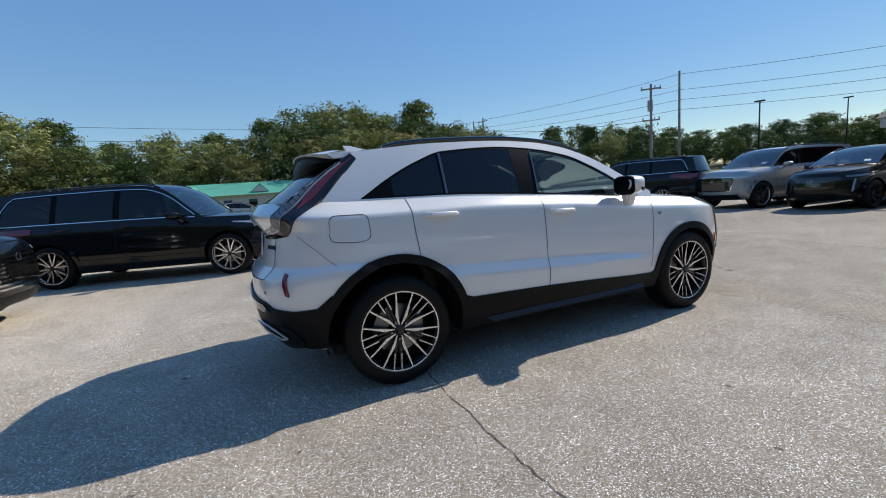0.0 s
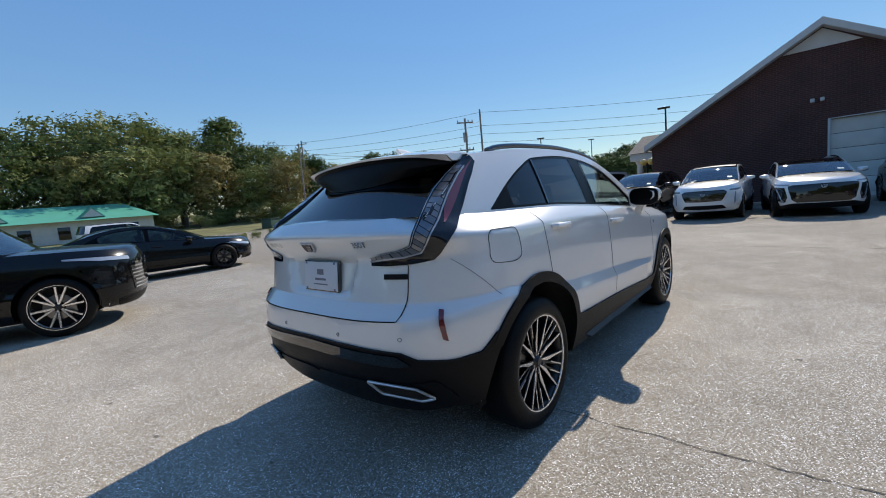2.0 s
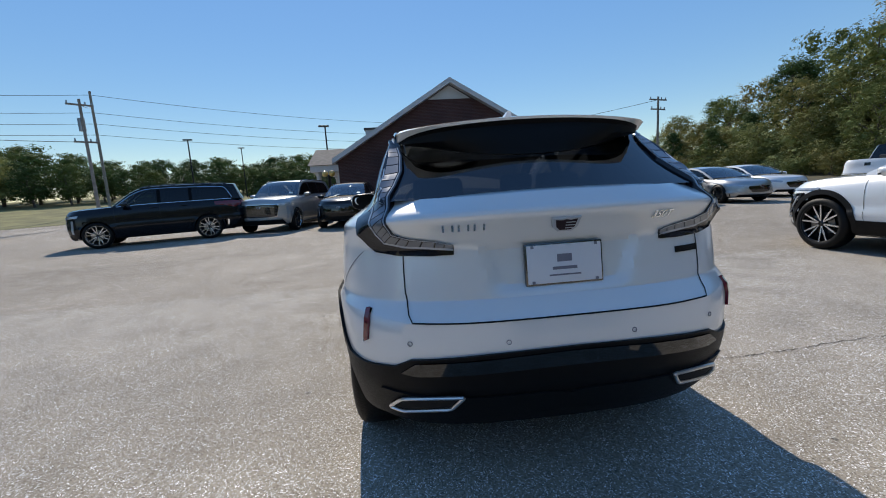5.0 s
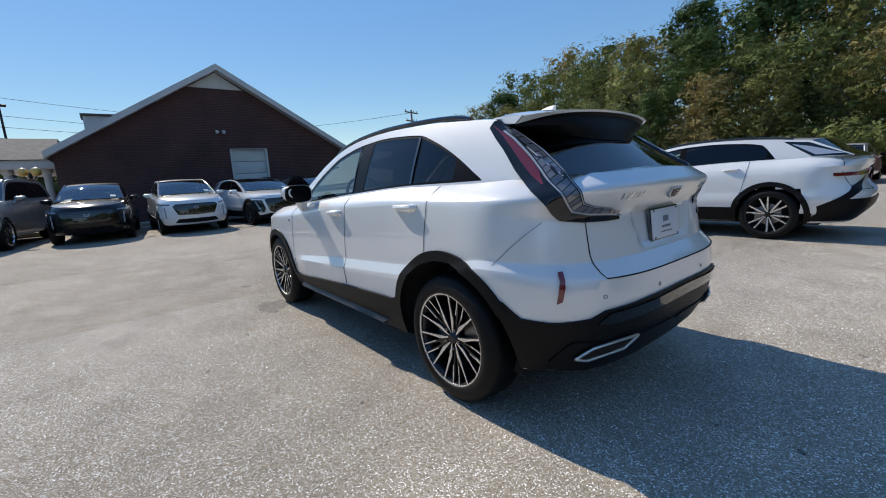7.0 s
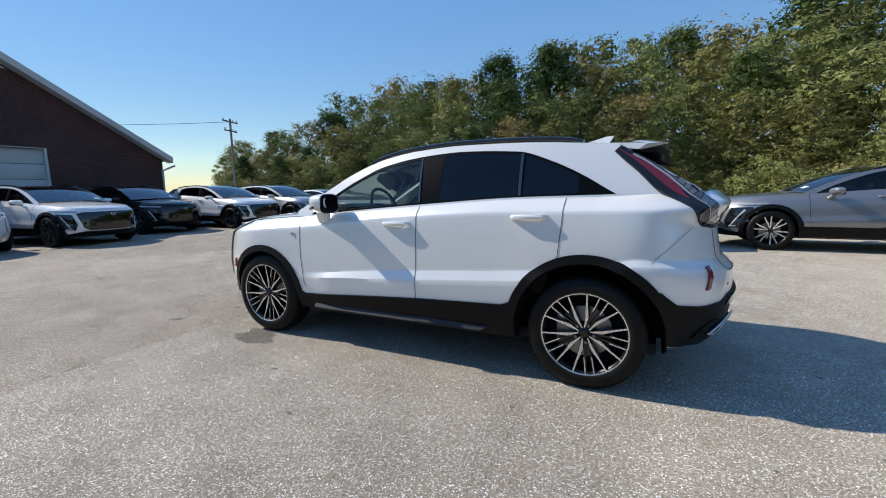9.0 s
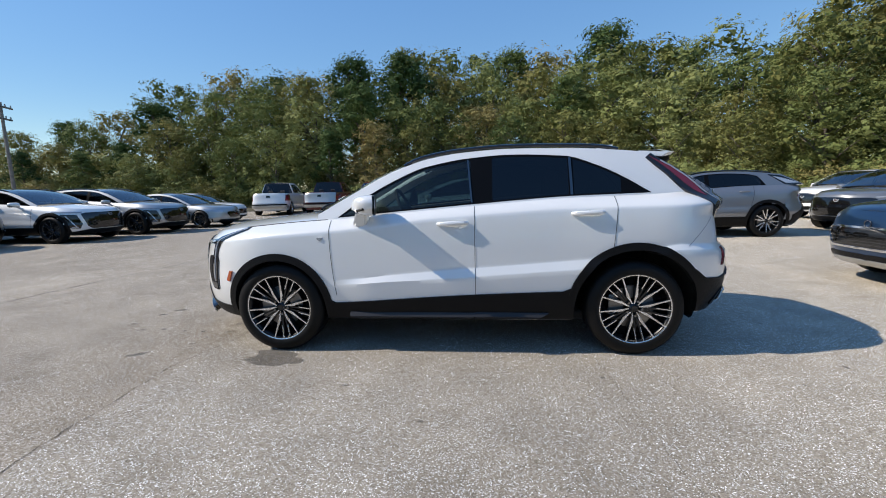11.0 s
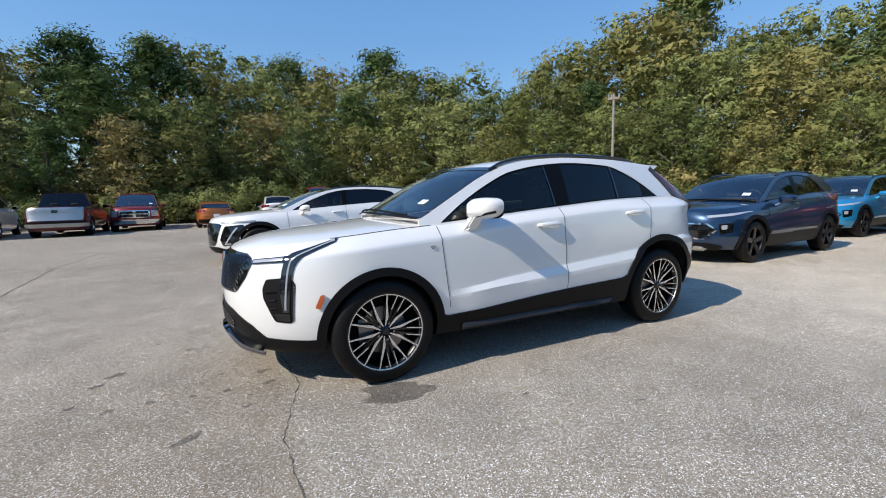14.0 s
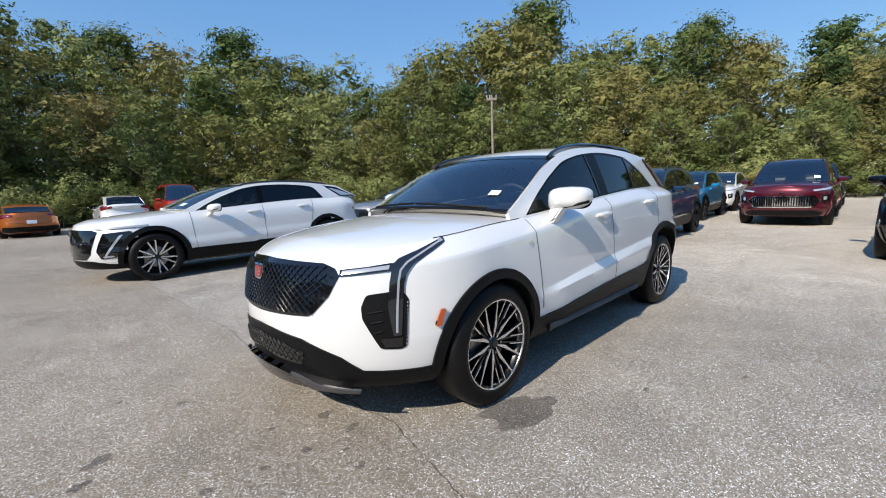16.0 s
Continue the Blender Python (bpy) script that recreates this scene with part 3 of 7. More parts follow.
def build_mirror(root, side, x, y, z, shell_mat, size=1.0, door_foot=False):
    bm = bmesh.new()
    m = Matrix.Translation((x, y * side, z)) @ Matrix.Diagonal((size, side * size, size, 1))
    prof = [(-0.07, 0.60, 0.62), (-0.06, 0.96, 0.97), (-0.02, 1.0, 1.0), (0.03, 0.93, 0.92), (0.065, 0.68, 0.7), (0.085, 0.3, 0.35)]
    rings = []
    for dx, sy, sz in prof:
        ring = []
        for k in range(20):
            a = 2 * math.pi * k / 20
            c, s_ = math.cos(a), math.sin(a)
            yy = 0.122 * sy * math.copysign(abs(c) ** 0.6, c)
            zz = 0.070 * sz * math.copysign(abs(s_) ** 0.65, s_) * (1 - 0.22 * c) + 0.012 * c
            ring.append(bm.verts.new(m @ Vector((dx - 0.02 * c, yy, zz))))
        rings.append(ring)
    for a, b in zip(rings, rings[1:]):
        for k in range(20):
            bm.faces.new((a[k], a[(k + 1) % 20], b[(k + 1) % 20], b[k]))
    bm.faces.new(rings[-1])
    bmesh.ops.recalc_face_normals(bm, faces=bm.faces)
    mir = part("door_mirror", bm, shell_mat, root)
    bm = bmesh.new()
    loop = [(0.107 * math.copysign(abs(math.cos(q)) ** 0.6, math.cos(q)), 0.066 * math.copysign(abs(math.sin(q)) ** 0.65, math.sin(q))) for q in [2 * math.pi * k / 20 for k in range(20)]]
    ring = [bm.verts.new(m @ Vector((-0.0715 - 0.18 * y, y, z))) for y, z in loop]
    ring2 = [bm.verts.new(m @ Vector((-0.058 - 0.18 * y, y * 1.05, z * 1.05))) for y, z in loop]
    face = bm.faces.new(ring)
    for k in range(20):
        bm.faces.new((ring[k], ring2[k], ring2[(k + 1) % 20], ring[(k + 1) % 20]))
    face.normal_update()
    if face.normal.x > 0:
        bmesh.ops.reverse_faces(bm, faces=bm.faces)
    # the dark reflection in the glass is painted, as flat black
    part("mirror_glass", bm, M["pillar"], mir)
    bm = bmesh.new()
    if door_foot:
        foot = [m @ Vector((x, y, z)) for x, y, z in ((-0.02, -0.085, -0.05), (0.075, -0.085, -0.05), (0.07, 0.0, -0.045), (-0.01, 0.0, -0.045), (0.02, -0.09, -0.15), (0.115, -0.09, -0.15), (0.115, -0.055, -0.15), (0.02, -0.055, -0.15))]
        bmesh.ops.convex_hull(bm, input=[bm.verts.new(q) for q in foot])
        bmesh.ops.bevel(bm, geom=list(bm.edges), offset=0.012, segments=2, affect="EDGES")
    else:
        tube(bm, [m @ Vector(p) for p in ((0.0, -0.06, -0.05), (0.025, -0.10, -0.09), (0.05, -0.155, -0.125))], 0.03 * size, 10, (1, 0.9, 1.2))
    part("mirror_foot", bm, shell_mat, mir)
    bm = bmesh.new()
    tube(bm, [m @ Vector(p) for p in ((0.035, -0.085, -0.052), (0.05, 0.0, -0.050), (0.03, 0.09, -0.032), (-0.02, 0.118, -0.022))], 0.009 * size, 6)
    part("mirror_strip", bm, M["trim"], mir)


def build_handle(root, side, B, x, z, mat):
    p = B.at(1 + (x - B.xsr) / (B.xsf - B.xsr), z)
    bm = bmesh.new()
    pts = [(x + 0.115, p.y + 0.002, z - 0.004), (x + 0.09, p.y + 0.022, z - 0.001), (x, p.y + 0.028, z + 0.002), (x - 0.085, p.y + 0.023, z + 0.005), (x - 0.11, p.y + 0.002, z + 0.004)]
    tube(bm, [(a, b * side, c) for a, b, c in pts], 0.0165, 10, (0.8, 1, 1.05, 1, 0.8))
    h = part("door_handle", bm, mat, root)
    bm = shell(B.low, [B.side(x + 0.055 * math.cos(q), z - 0.005 + 0.034 * math.sin(q)) for q in [k * math.pi / 8 for k in range(16)]], off=0.002, depth=0.002, res=0.03, side=side)
    part("handle_cup", bm, mat, h)


def build_seat(root, x, y, mat, z0=0.62):
    bm = bmesh.new()
    m = Matrix.Translation((x, y, z0)) @ Matrix.Rotation(radians(-14), 4, "Y")
    add_box(bm, -0.07, 0.07, -0.24, 0.24, 0, 0.62, 0.05, m)
    add_box(bm, -0.05, 0.05, -0.13, 0.13, 0.64, 0.83, 0.04, m)
    for q in (-0.06, 0.06):
        tube(bm, [m @ Vector((0, q, 0.58)), m @ Vector((0, q, 0.68))], 0.008, 6)
    part("seat_back", bm, mat, root)


def build_car(name, m, s, colour, label, category, group="", wheel="ten", finish="machined", roof=None, clad="trim", arch_clad=True, seat="seat", fine=0.6, mirror=None, rails=True, handle=None, glass_f="clear_glass", belt_chrome=None, arch_mat=None):
    """A car with its body, glazing, wheels and trim. Returns its root and body surface."""
    root = thing(name, m, label, category, group)
    B = Body(s)
    pm = M[colour]
    bm, *_ = body_mesh(B, fine)
    part("body", bm, pm, root, angle=30)
    xb = s["back"][1][0]
    part("bonnet", cap_mesh(B, s["hood0"] - 0.05, 9, s.get("hood_crown", 0.055), 16), pm, root)
    part("cabin_floor", cap_mesh(B, xb + 0.1, s["hood0"] + 0.06, 0.0, 4, -0.035, 0.02), M["seat"], root)
    part("tail_ledge", cap_mesh(B, -9, xb + 0.12, 0.02, 10, -0.004), pm, root)
    gt = s["glass_top"]
    gtc = curve(gt)
    zt = lambda x: B.ztop(x) + 0.012
    x_f, x_r = gt[0][0], gt[-1][0]
    xs = lin(x_r, x_f, 40)
    dlo = [(x, zt(x)) for x in xs] + [(x, max(gtc(x), zt(x) + 0.004)) for x in reversed(xs)]
    bx, hx = s["base"], s["header"]
    rx = s["back"][0][0]
    xo = lin(s["back"][1][0], bx, 40)
    outer = [(x, B.ztop(x) - 0.003) for x in xo]
    outer += [(x, B.roof(x)) for x in reversed(lin(rx, bx, 40))]
    panes = []
    for kind, p, q in s["panes"]:
        px = lin(q, p, 16)
        pane = [(x, zt(x) + 0.014) for x in px] + [(x, max(gtc(x) - 0.016, zt(x) + 0.016)) for x in reversed(px)]
        panes.append((kind, rounded(pane, 0.015, 2)))
    for side in (1, -1):
        part("side_frame", shell(B.flank, outer, [dlo], off=0.0, depth=0.03, res=0.07, side=side), pm, root)
        part("window_surround", shell(B.flank, dlo, [p for _, p in panes], off=-0.004, depth=0.015, res=0.06, side=side), M["pillar"], root)
        for kind, p in panes:
            g = part("side_window", shell(B.flank, p, off=-0.006, depth=0.0, res=0.08, side=side), M[glass_f] if kind == "front" else M["tint_glass"], root)
            g.visible_shadow = False
        if belt_chrome:
            part("window_strip", shell(B.flank, strip([(x, max(gtc(x), zt(x)) + 0.004) for x in lin(x_r + 0.004, x_f - 0.02, 40)], 0.014), off=0.004, depth=0.006, res=0.1, side=side), M[belt_chrome], root)
            part("window_strip", shell(B.flank, strip([(x, zt(x) - 0.006) for x in lin(x_r + 0.02, x_f - 0.02, 24)], 0.014), off=0.004, depth=0.006, res=0.1, side=side), M[belt_chrome], root)
    ts = lin(-1, 1, 20)
    g = part("windscreen", grid_mesh(lambda x, t: B.top(x, t * 0.985), lin(bx - 0.01, hx, 14), ts), M["wind_glass"], root)
    g.visible_shadow = False
    part("roof", grid_mesh(B.top, lin(hx, rx, 22), ts), M[roof] if roof else pm, root)
    bm = grid_mesh(B.tail, lin(0, s.get("screen_end", 1), 10), lin(-1, 1, 20))
    bm.faces.ensure_lookup_table()
    part("rear_screen", bm, M["tint_glass"], root)
    # lower trim
    cm = M[clad]
    zl = s["zlo"]
    a0, a1 = s["axles"]
    ars = s.get("arches", (s["arch"], s["arch"]))
    am = M[arch_mat] if arch_mat else cm
    for side in (1, -1):
        if arch_clad:
            for a, ar in zip(s["axles"], ars):
                g0, g1 = s.get("arch_angles", {}).get(a, (-12.5, 192.5))
                part("wheel_arch_trim", shell(B.low, arch_outline(B, a, ar - 0.04, ar + s.get("arch_band", 0.03), g0=g0, g1=g1), off=0.014, depth=0.05, res=0.035, side=side), am, root)
        else:
            for a, ar in zip(s["axles"], ars):
                part("wheel_arch_lip", shell(B.low, arch_outline(B, a, ar - 0.055, ar + 0.003), off=0.006, depth=0.05, res=0.035, side=side), pm, root)
        zr = s.get("rocker", 0.47)
        rock = curve(s["rocker_line"]) if "rocker_line" in s else (lambda x: zr + (0.02 if x < 0 else 0))
        xa, xc = a1 + ars[1] - 0.01, a0 - ars[0] + 0.01
        poly = [B.side(x, zl + 0.01) for x in lin(xa, xc, 24)] + [B.side(x, rock(x)) for x in lin(xc, xa, 24)]
        if "arch_angles" in s:
            r0, r1 = ars[0] - 0.04, ars[1] - 0.04
            fa = [(a0 - math.sqrt(r0 * r0 - max(0, z - s["R"]) ** 2), z) for z in lin(zl + 0.01, rock(xc) + 0.05, 8)]
            ra = [(a1 + math.sqrt(r1 * r1 - max(0, z - s["R"]) ** 2), z) for z in lin(zl + 0.01, rock(xa) + 0.05, 8)]
            poly = [B.side(*q) for q in fa] + [B.side(x, rock(x)) for x in lin(xc - 0.06, xa + 0.06, 24)] + [B.side(*q) for q in reversed(ra)]
        part("sill_trim", shell(B.low, poly, off=0.012, depth=0.04, res=0.05, side=side), cm, root)
        for a, ar in zip(s["axles"], ars):
            bm = bmesh.new()
            rr = ar - 0.02
            q = [math.radians(d) for d in range(-20, 201, 10)]
            rim = [(a + rr * math.cos(t), max(zl, s["R"] + rr * math.sin(t))) for t in q]
            o = [bm.verts.new((x, min(s["W"] * 0.975, B.low(*B.side(x, z)).y - 0.008) * side, z)) for x, z in rim]
            i = [bm.verts.new((a + rr * math.cos(t), 0.5 * side, max(zl, s["R"] + rr * math.sin(t)))) for t in q]
            for k in range(len(q) - 1):
                bm.faces.new((o[k], o[k + 1], i[k + 1], i[k]))
            bm.faces.new(i)
            part("wheel_well", bm, M["well"], root)
            build_wheel(root, a, s["W"] * s.get("track", 0.985) * side, s, side, wheel, finish)
        # panel gaps
        for k, (xt, xl) in enumerate(s["seams"]):
            zb = zr + 0.005
            n = 60 if B.creased else 10
            pts = []
            for j in range(n + 1):
                q = j / n
                z = B.ztop(xt) - 0.004 - q * (B.ztop(xt) - zb)
                xq = xt + (xl - xt) * q**1.6
                if not B.creased or math.hypot(xq - a1, z - s["R"]) > ars[1]:
                    pts.append(B.side(xq, z))
            part("panel_gap", shell(B.low, strip(pts, 0.0042 if B.creased else 0.0055), off=0.0022, depth=0.001, res=0.012 if B.creased else 0.03, side=side), M["gap_grey" if B.creased else "seam"], root)
        hz = s.get("handle_z")
        for xh in s.get("handles", (s["seams"][2][0] + 0.22, s["seams"][1][0] + 0.18)):
            build_handle(root, side, B, xh, (hz or B.ztop(xh) - 0.115), M[handle] if handle else pm)
        mx, my, mz = s.get("mirror", (s["seams"][0][0] - 0.33, s["W"] + 0.075, B.ztop(s["seams"][0][0]) + 0.06))
        build_mirror(root, side, mx, my, mz, M[mirror] if mirror else pm, s.get("mirror_size", 1.0), B.creased)
        if rails:
            bm = bmesh.new()
            rp = []
            for x in lin(rx + 0.22, hx + 0.06, 22):
                e = B.top(x, 0.95)
                end = min(x - rx - 0.22, hx + 0.06 - x)
                rp.append((e.x, e.y * side, e.z + 0.004 + 0.016 * min(1, end / 0.10)))
            tube(bm, rp, 0.016, 8)
            part("roof_rail", bm, M["gloss"], root)
    bm = bmesh.new()
    add_box(bm, s["xr"][0][1] + 0.25, s["xf"][0][1] - 0.5, -s["W"] * 0.82, s["W"] * 0.82, zl - 0.03, zl + 0.05, 0.02)
    part("underbody", bm, M["well"], root)
    # cabin
    xd = s["hood0"]
    sx = s.get("seat_x", -0.12)
    zb = B.ztop(0)
    for y in (0.36, -0.36):
        build_seat(root, sx, y, M[seat], zb - 0.60)
        build_seat(root, sx - 0.88, y, M[seat], zb - 0.62)
    bm = bmesh.new()
    add_box(bm, xd - 0.42, xd + 0.02, -0.66, 0.66, zb - 0.2, zb - 0.035, 0.05)
    part("dashboard", bm, M["seat"], root)
    bm = bmesh.new()
    mm = Matrix.Translation((xd - 0.52, 0.36, zb - 0.02)) @ Matrix.Rotation(radians(24), 4, "Y")
    ring = [mm @ Vector((0, 0.185 * math.cos(q), 0.185 * math.sin(q))) for q in [2 * math.pi * k / 24 for k in range(25)]]
    tube(bm, ring, 0.014, 8)
    add_box(bm, -0.02, 0.02, -0.17, 0.17, -0.05, 0.02, 0.01, mm)
    part("steering_wheel", bm, M["seat"], root)
    return root, B


def decal(name, B, poly, mat, root, off=0.006, depth=0.012, res=0.04, r=0.012, label="", sides=(1, -1), holes=()):
    out = None
    for side in sides:
        out = part(name, shell(B.low, rounded(poly, r, 2) if r else poly, holes, off=off, depth=depth, res=res, side=side), M[mat], root, label)
    return out


def bars(root, name, B, y0, y1, z, h, mat, n=4, rear=True):
    """A row of short upright bars in place of lettering."""
    f = B.rear if rear else B.front
    n *= 2
    w = (y1 - y0) / n
    sd = 1 if (y0 + y1) > 0 else -1
    for k in range(n):
        ya, yb = y0 + w * (k + 0.25 + 0.2 * (k % 2)), y0 + w * (k + 0.50 + 0.2 * (k % 2))
        part(name, shell(B.low, [f(ya, z), f(yb, z), f(yb, z + h), f(ya, z + h)], off=0.006, depth=0.006, res=0.05, side=sd), M[mat], root, smooth=False)


def shield(root, p, n, w, h, red=True):
    """A plain shield-shaped emblem, facing along n."""
    n = Vector(n).normalized()
    a = Vector((0, 0, 1)).cross(n).normalized()
    b = n.cross(a)
    pts = [(-0.5, 0.5), (-0.2, 0.42), (0, 0.5), (0.2, 0.42), (0.5, 0.5), (0.42, -0.2), (0.25, -0.48), (-0.25, -0.48), (-0.42, -0.2)]
    e = None
    for k, (sc, off, mat) in enumerate(((1.0, 0.010, "chrome" if red else "emblem_silver"), (0.74, 0.013, "emblem_red" if red else "emblem_dark"))):
        bm = bmesh.new()
        t = [bm.verts.new(Vector(p) + n * off + a * x * w * sc + b * y * h * sc) for x, y in pts]
        l = [bm.verts.new(Vector(p) - n * 0.004 + a * x * w * sc + b * y * h * sc) for x, y in pts]
        bm.faces.new(t)
        for i in range(len(pts)):
            j = (i + 1) % len(pts)
            bm.faces.new((t[j], t[i], l[i], l[j]))
        o = part("emblem" if not k else "emblem_field", bm, M[mat], e or root, smooth=False)
        e = e or o
    for q in (0.20, 0.0, -0.2):
        bm = bmesh.new()
        vs = [bm.verts.new(Vector(p) + n * 0.0155 + a * x * w + b * y * h) for x, y in ((-0.02, q - 0.03), (0.30, q - 0.03), (0.30, q + 0.03), (-0.02, q + 0.03))]
        bm.faces.new(vs)
        part("emblem_bar", bm, M["chrome" if red else "emblem_silver"], e, smooth=False)

# ---- the white crossover in the middle of the lot ----
from mathutils.bvhtree import BVHTree


def skin(root):
    """The outer sheets of a car that stands at the origin, as one tree to lay lamps on."""
    vs, fs = [], []
    for ob in root.children:
        if ob.name.split(".")[0] in ("body", "side_frame", "rear_screen", "bonnet", "tail_ledge", "roof"):
            n = len(vs)
            vs += [v.co.copy() for v in ob.data.vertices]
            fs += [[n + i for i in q.vertices] for q in ob.data.polygons]
    return BVHTree.FromPolygons(vs, fs)


def band(tree, a, b, centre, off=0.008, depth=0.014, across=8, along=4, side=1, smooth=0):
    """A lens between two edge lines of equal count, laid on the skin with a rim."""
    c = Vector(centre)
    n = (len(a) - 1) * along
    bm = bmesh.new()
    base, dirs, dist = [], [], []
    for i in range(n + 1):
        k = min(i // along, len(a) - 2)
        q = i / along - k
        pa, pb = Vector(a[k]).lerp(Vector(a[k + 1]), q), Vector(b[k]).lerp(Vector(b[k + 1]), q)
        for j in range(across + 1):
            q = pa.lerp(pb, j / across)
            d = (q - c).normalized()
            hit = tree.ray_cast(q + d * 0.25, -d, 0.6)[0]
            base.append(q)
            dirs.append(d)
            dist.append(0.0 if hit is None else (hit - q).dot(d))
    # smooth the lens over steps between the sheets below, never under them
    w = across + 1
    raw = np.array(dist).reshape(n + 1, w)
    g = raw.copy()
    for _ in range(smooth):
        e = np.pad(g, 1, mode="edge")
        g = np.maximum((e[:-2, 1:-1] + e[2:, 1:-1] + e[1:-1, :-2] + e[1:-1, 2:]) / 4, raw)
    top, low = [], []
    for i in range(n + 1):
        rt, rl = [], []
        for j in range(w):
            k = i * w + j
            v = base[k] + dirs[k] * (float(g[i, j]) + off)
            l = v - dirs[k] * depth
            rt.append(bm.verts.new((v.x, v.y * side, v.z)))
            rl.append((l.x, l.y * side, l.z))
        top.append(rt)
        low.append(rl)
    for i in range(n):
        for j in range(across):
            bm.faces.new((top[i][j], top[i + 1][j], top[i + 1][j + 1], top[i][j + 1]))
    rim = [(i, 0) for i in range(n + 1)] + [(n, j) for j in range(1, across + 1)] + [(i, across) for i in range(n - 1, -1, -1)] + [(0, j) for j in range(across - 1, 0, -1)]
    lv = [bm.verts.new(low[i][j]) for i, j in rim]
    for k in range(len(rim)):
        k2 = (k + 1) % len(rim)
        (i, j), (i2, j2) = rim[k], rim[k2]
        bm.faces.new((top[i][j], top[i2][j2], lv[k2], lv[k]))
    bmesh.ops.recalc_face_normals(bm, faces=bm.faces)
    return bm


def ribbon(pts, w, centre):
    """Two edge lines at a distance w about a polyline."""
    a, b = [], []
    for i, p in enumerate(pts):
        p = Vector(p)
        d = Vector(pts[min(i + 1, len(pts) - 1)]) - Vector(pts[max(i - 1, 0)])
        n = d.cross(p - Vector(centre)).normalized() * w / 2
        a.append(p + n)
        b.append(p - n)
    return a, b

def build_main():
    s = dict(CROSSOVER)
    s["handles"], s["mirror"], s["mirror_size"] = (-1.035, -0.03), (0.63, 0.945, 1.178), 1.12
    s["arches"], s["rocker_line"] = (0.428, 0.488), [(0.97, 0.405), (-0.19, 0.48), (-0.95, 0.508)]
    s["crease"] = [(2.3, 0.52), (0.87, 0.556), (0.5, 0.582), (0.07, 0.602), (-0.17, 0.616), (-0.59, 0.645), (-0.8, 0.659), (-1.1, 0.685), (-1.4, 0.745), (-1.7, 0.812), (-2.0, 0.80), (-2.16, 0.772), (-2.3, 0.77)]
    s["ledge"] = [(2.3, 0.57), (0.78, 0.601), (0.5, 0.628), (0.07, 0.666), (-0.17, 0.684), (-0.59, 0.713), (-0.8, 0.728), (-1.1, 0.755), (-1.4, 0.80), (-1.7, 0.852), (-2.0, 0.85), (-2.3, 0.842)]
    s["shoulder_line"] = [(2.3, 0.84), (1.9, 0.90), (1.4, 0.945), (0.86, 0.98), (0.5, 1.019), (0.15, 1.057), (-0.175, 1.078), (-0.77, 1.113), (-1.3, 1.125), (-1.9, 1.135), (-2.15, 1.165), (-2.3, 1.168)]
    s["shoulder_y"] = [(2.3, 0.885), (1.4, 0.90), (0.9, 0.89), (0.0, 0.884), (-0.8, 0.884), (-1.3, 0.893), (-2.3, 0.885)]
    s["seams"] = [(0.95, 0.90), (-0.195, -0.20), (-1.245, -1.16)]
    s["step"] = [(1.0, 0.0), (0.86, 0.25), (0.6, 1.0), (-1.1, 1.0), (-1.5, 0.75), (-2.3, 0.75)]
    s["xr"] = [(0.22, -2.05), (0.36, -2.14), (0.5, -2.215), (0.64, -2.235), (0.768, -2.228), (0.785, -2.215), (0.842, -2.158), (1.0, -2.13), (1.05, -2.122), (1.062, -2.126), (1.15, -2.19), (1.168, -2.195), (1.185, -2.19), (1.25, -2.125)]
    s["arch_band"], s["tail_cut"], s["header"], s["screen_end"] = 0.017, 0.335, 0.30, 0.955
    s["arch_angles"] = {s["axles"][0]: (-4, 172), s["axles"][1]: (12, 150)}
    root, B = build_car("white_crossover", pose(0, 0, 0), s, "white", "pearl white crossover with black trim, parked alone in mid lot", "car", wheel="multi", fine=2.0, seat="seat", arch_mat="trim")
    tree = skin(root)
    # nose
    grille = [B.front(y, z) for y, z in ((0, 0.932), (0.25, 0.924), (0.475, 0.914), (0.535, 0.892), (0.55, 0.86), (0.515, 0.762), (0.445, 0.675), (0.415, 0.657), (0.237, 0.652), (0, 0.645))]
    decal("grille", B, grille, "gloss", root, off=0.006, r=0, label="black lattice grille")
    cells = bmesh.new()
    for i in range(-15, 16):
        for j in range(15):
            y, z = i * 0.042 + (0.021 if j % 2 else 0), 0.668 + j * 0.0185
            if z > 0.905 or abs(y) > 0.42 + (z - 0.665) * 0.5:
                continue
            q = [(y - 0.021, z), (y, z + 0.0185), (y + 0.021, z), (y, z - 0.0185)]
            for (ya, za), (yb, zb) in zip(q[:2], q[1:3]):
                pa, pb = B.low(*B.front(ya, za)), B.low(*B.front(yb, zb))
                pa.y, pb.y = math.copysign(pa.y, ya), math.copysign(pb.y, yb)
                tube(cells, [pa + Vector((0.012, 0, 0)), pb + Vector((0.012, 0, 0))], 0.0035, 4)
    part("grille_lattice", cells, M["gloss"], root, smooth=False)
    p = B.low(*B.front(0, 0.855))
    shield(root, (p.x + 0.015, 0, 0.855), (1, 0, 0.15), 0.12, 0.085)
    for sd in (1, -1):
        part("lamp_recess", shell(B.low, rounded([B.front(0.662, 0.764), B.front(0.744, 0.777), B.side(1.955, 0.765), B.side(1.941, 0.731), B.side(1.962, 0.50), B.side(1.981, 0.483), B.front(0.71, 0.49), B.front(0.697, 0.532), B.front(0.655, 0.647), B.front(0.648, 0.705)], 0.012, 2), off=0.004, depth=0.01, res=0.035, side=sd), M["trim"], root, "black vertical lamp recess")
        fc = (1.3, 0.25, 0.75)
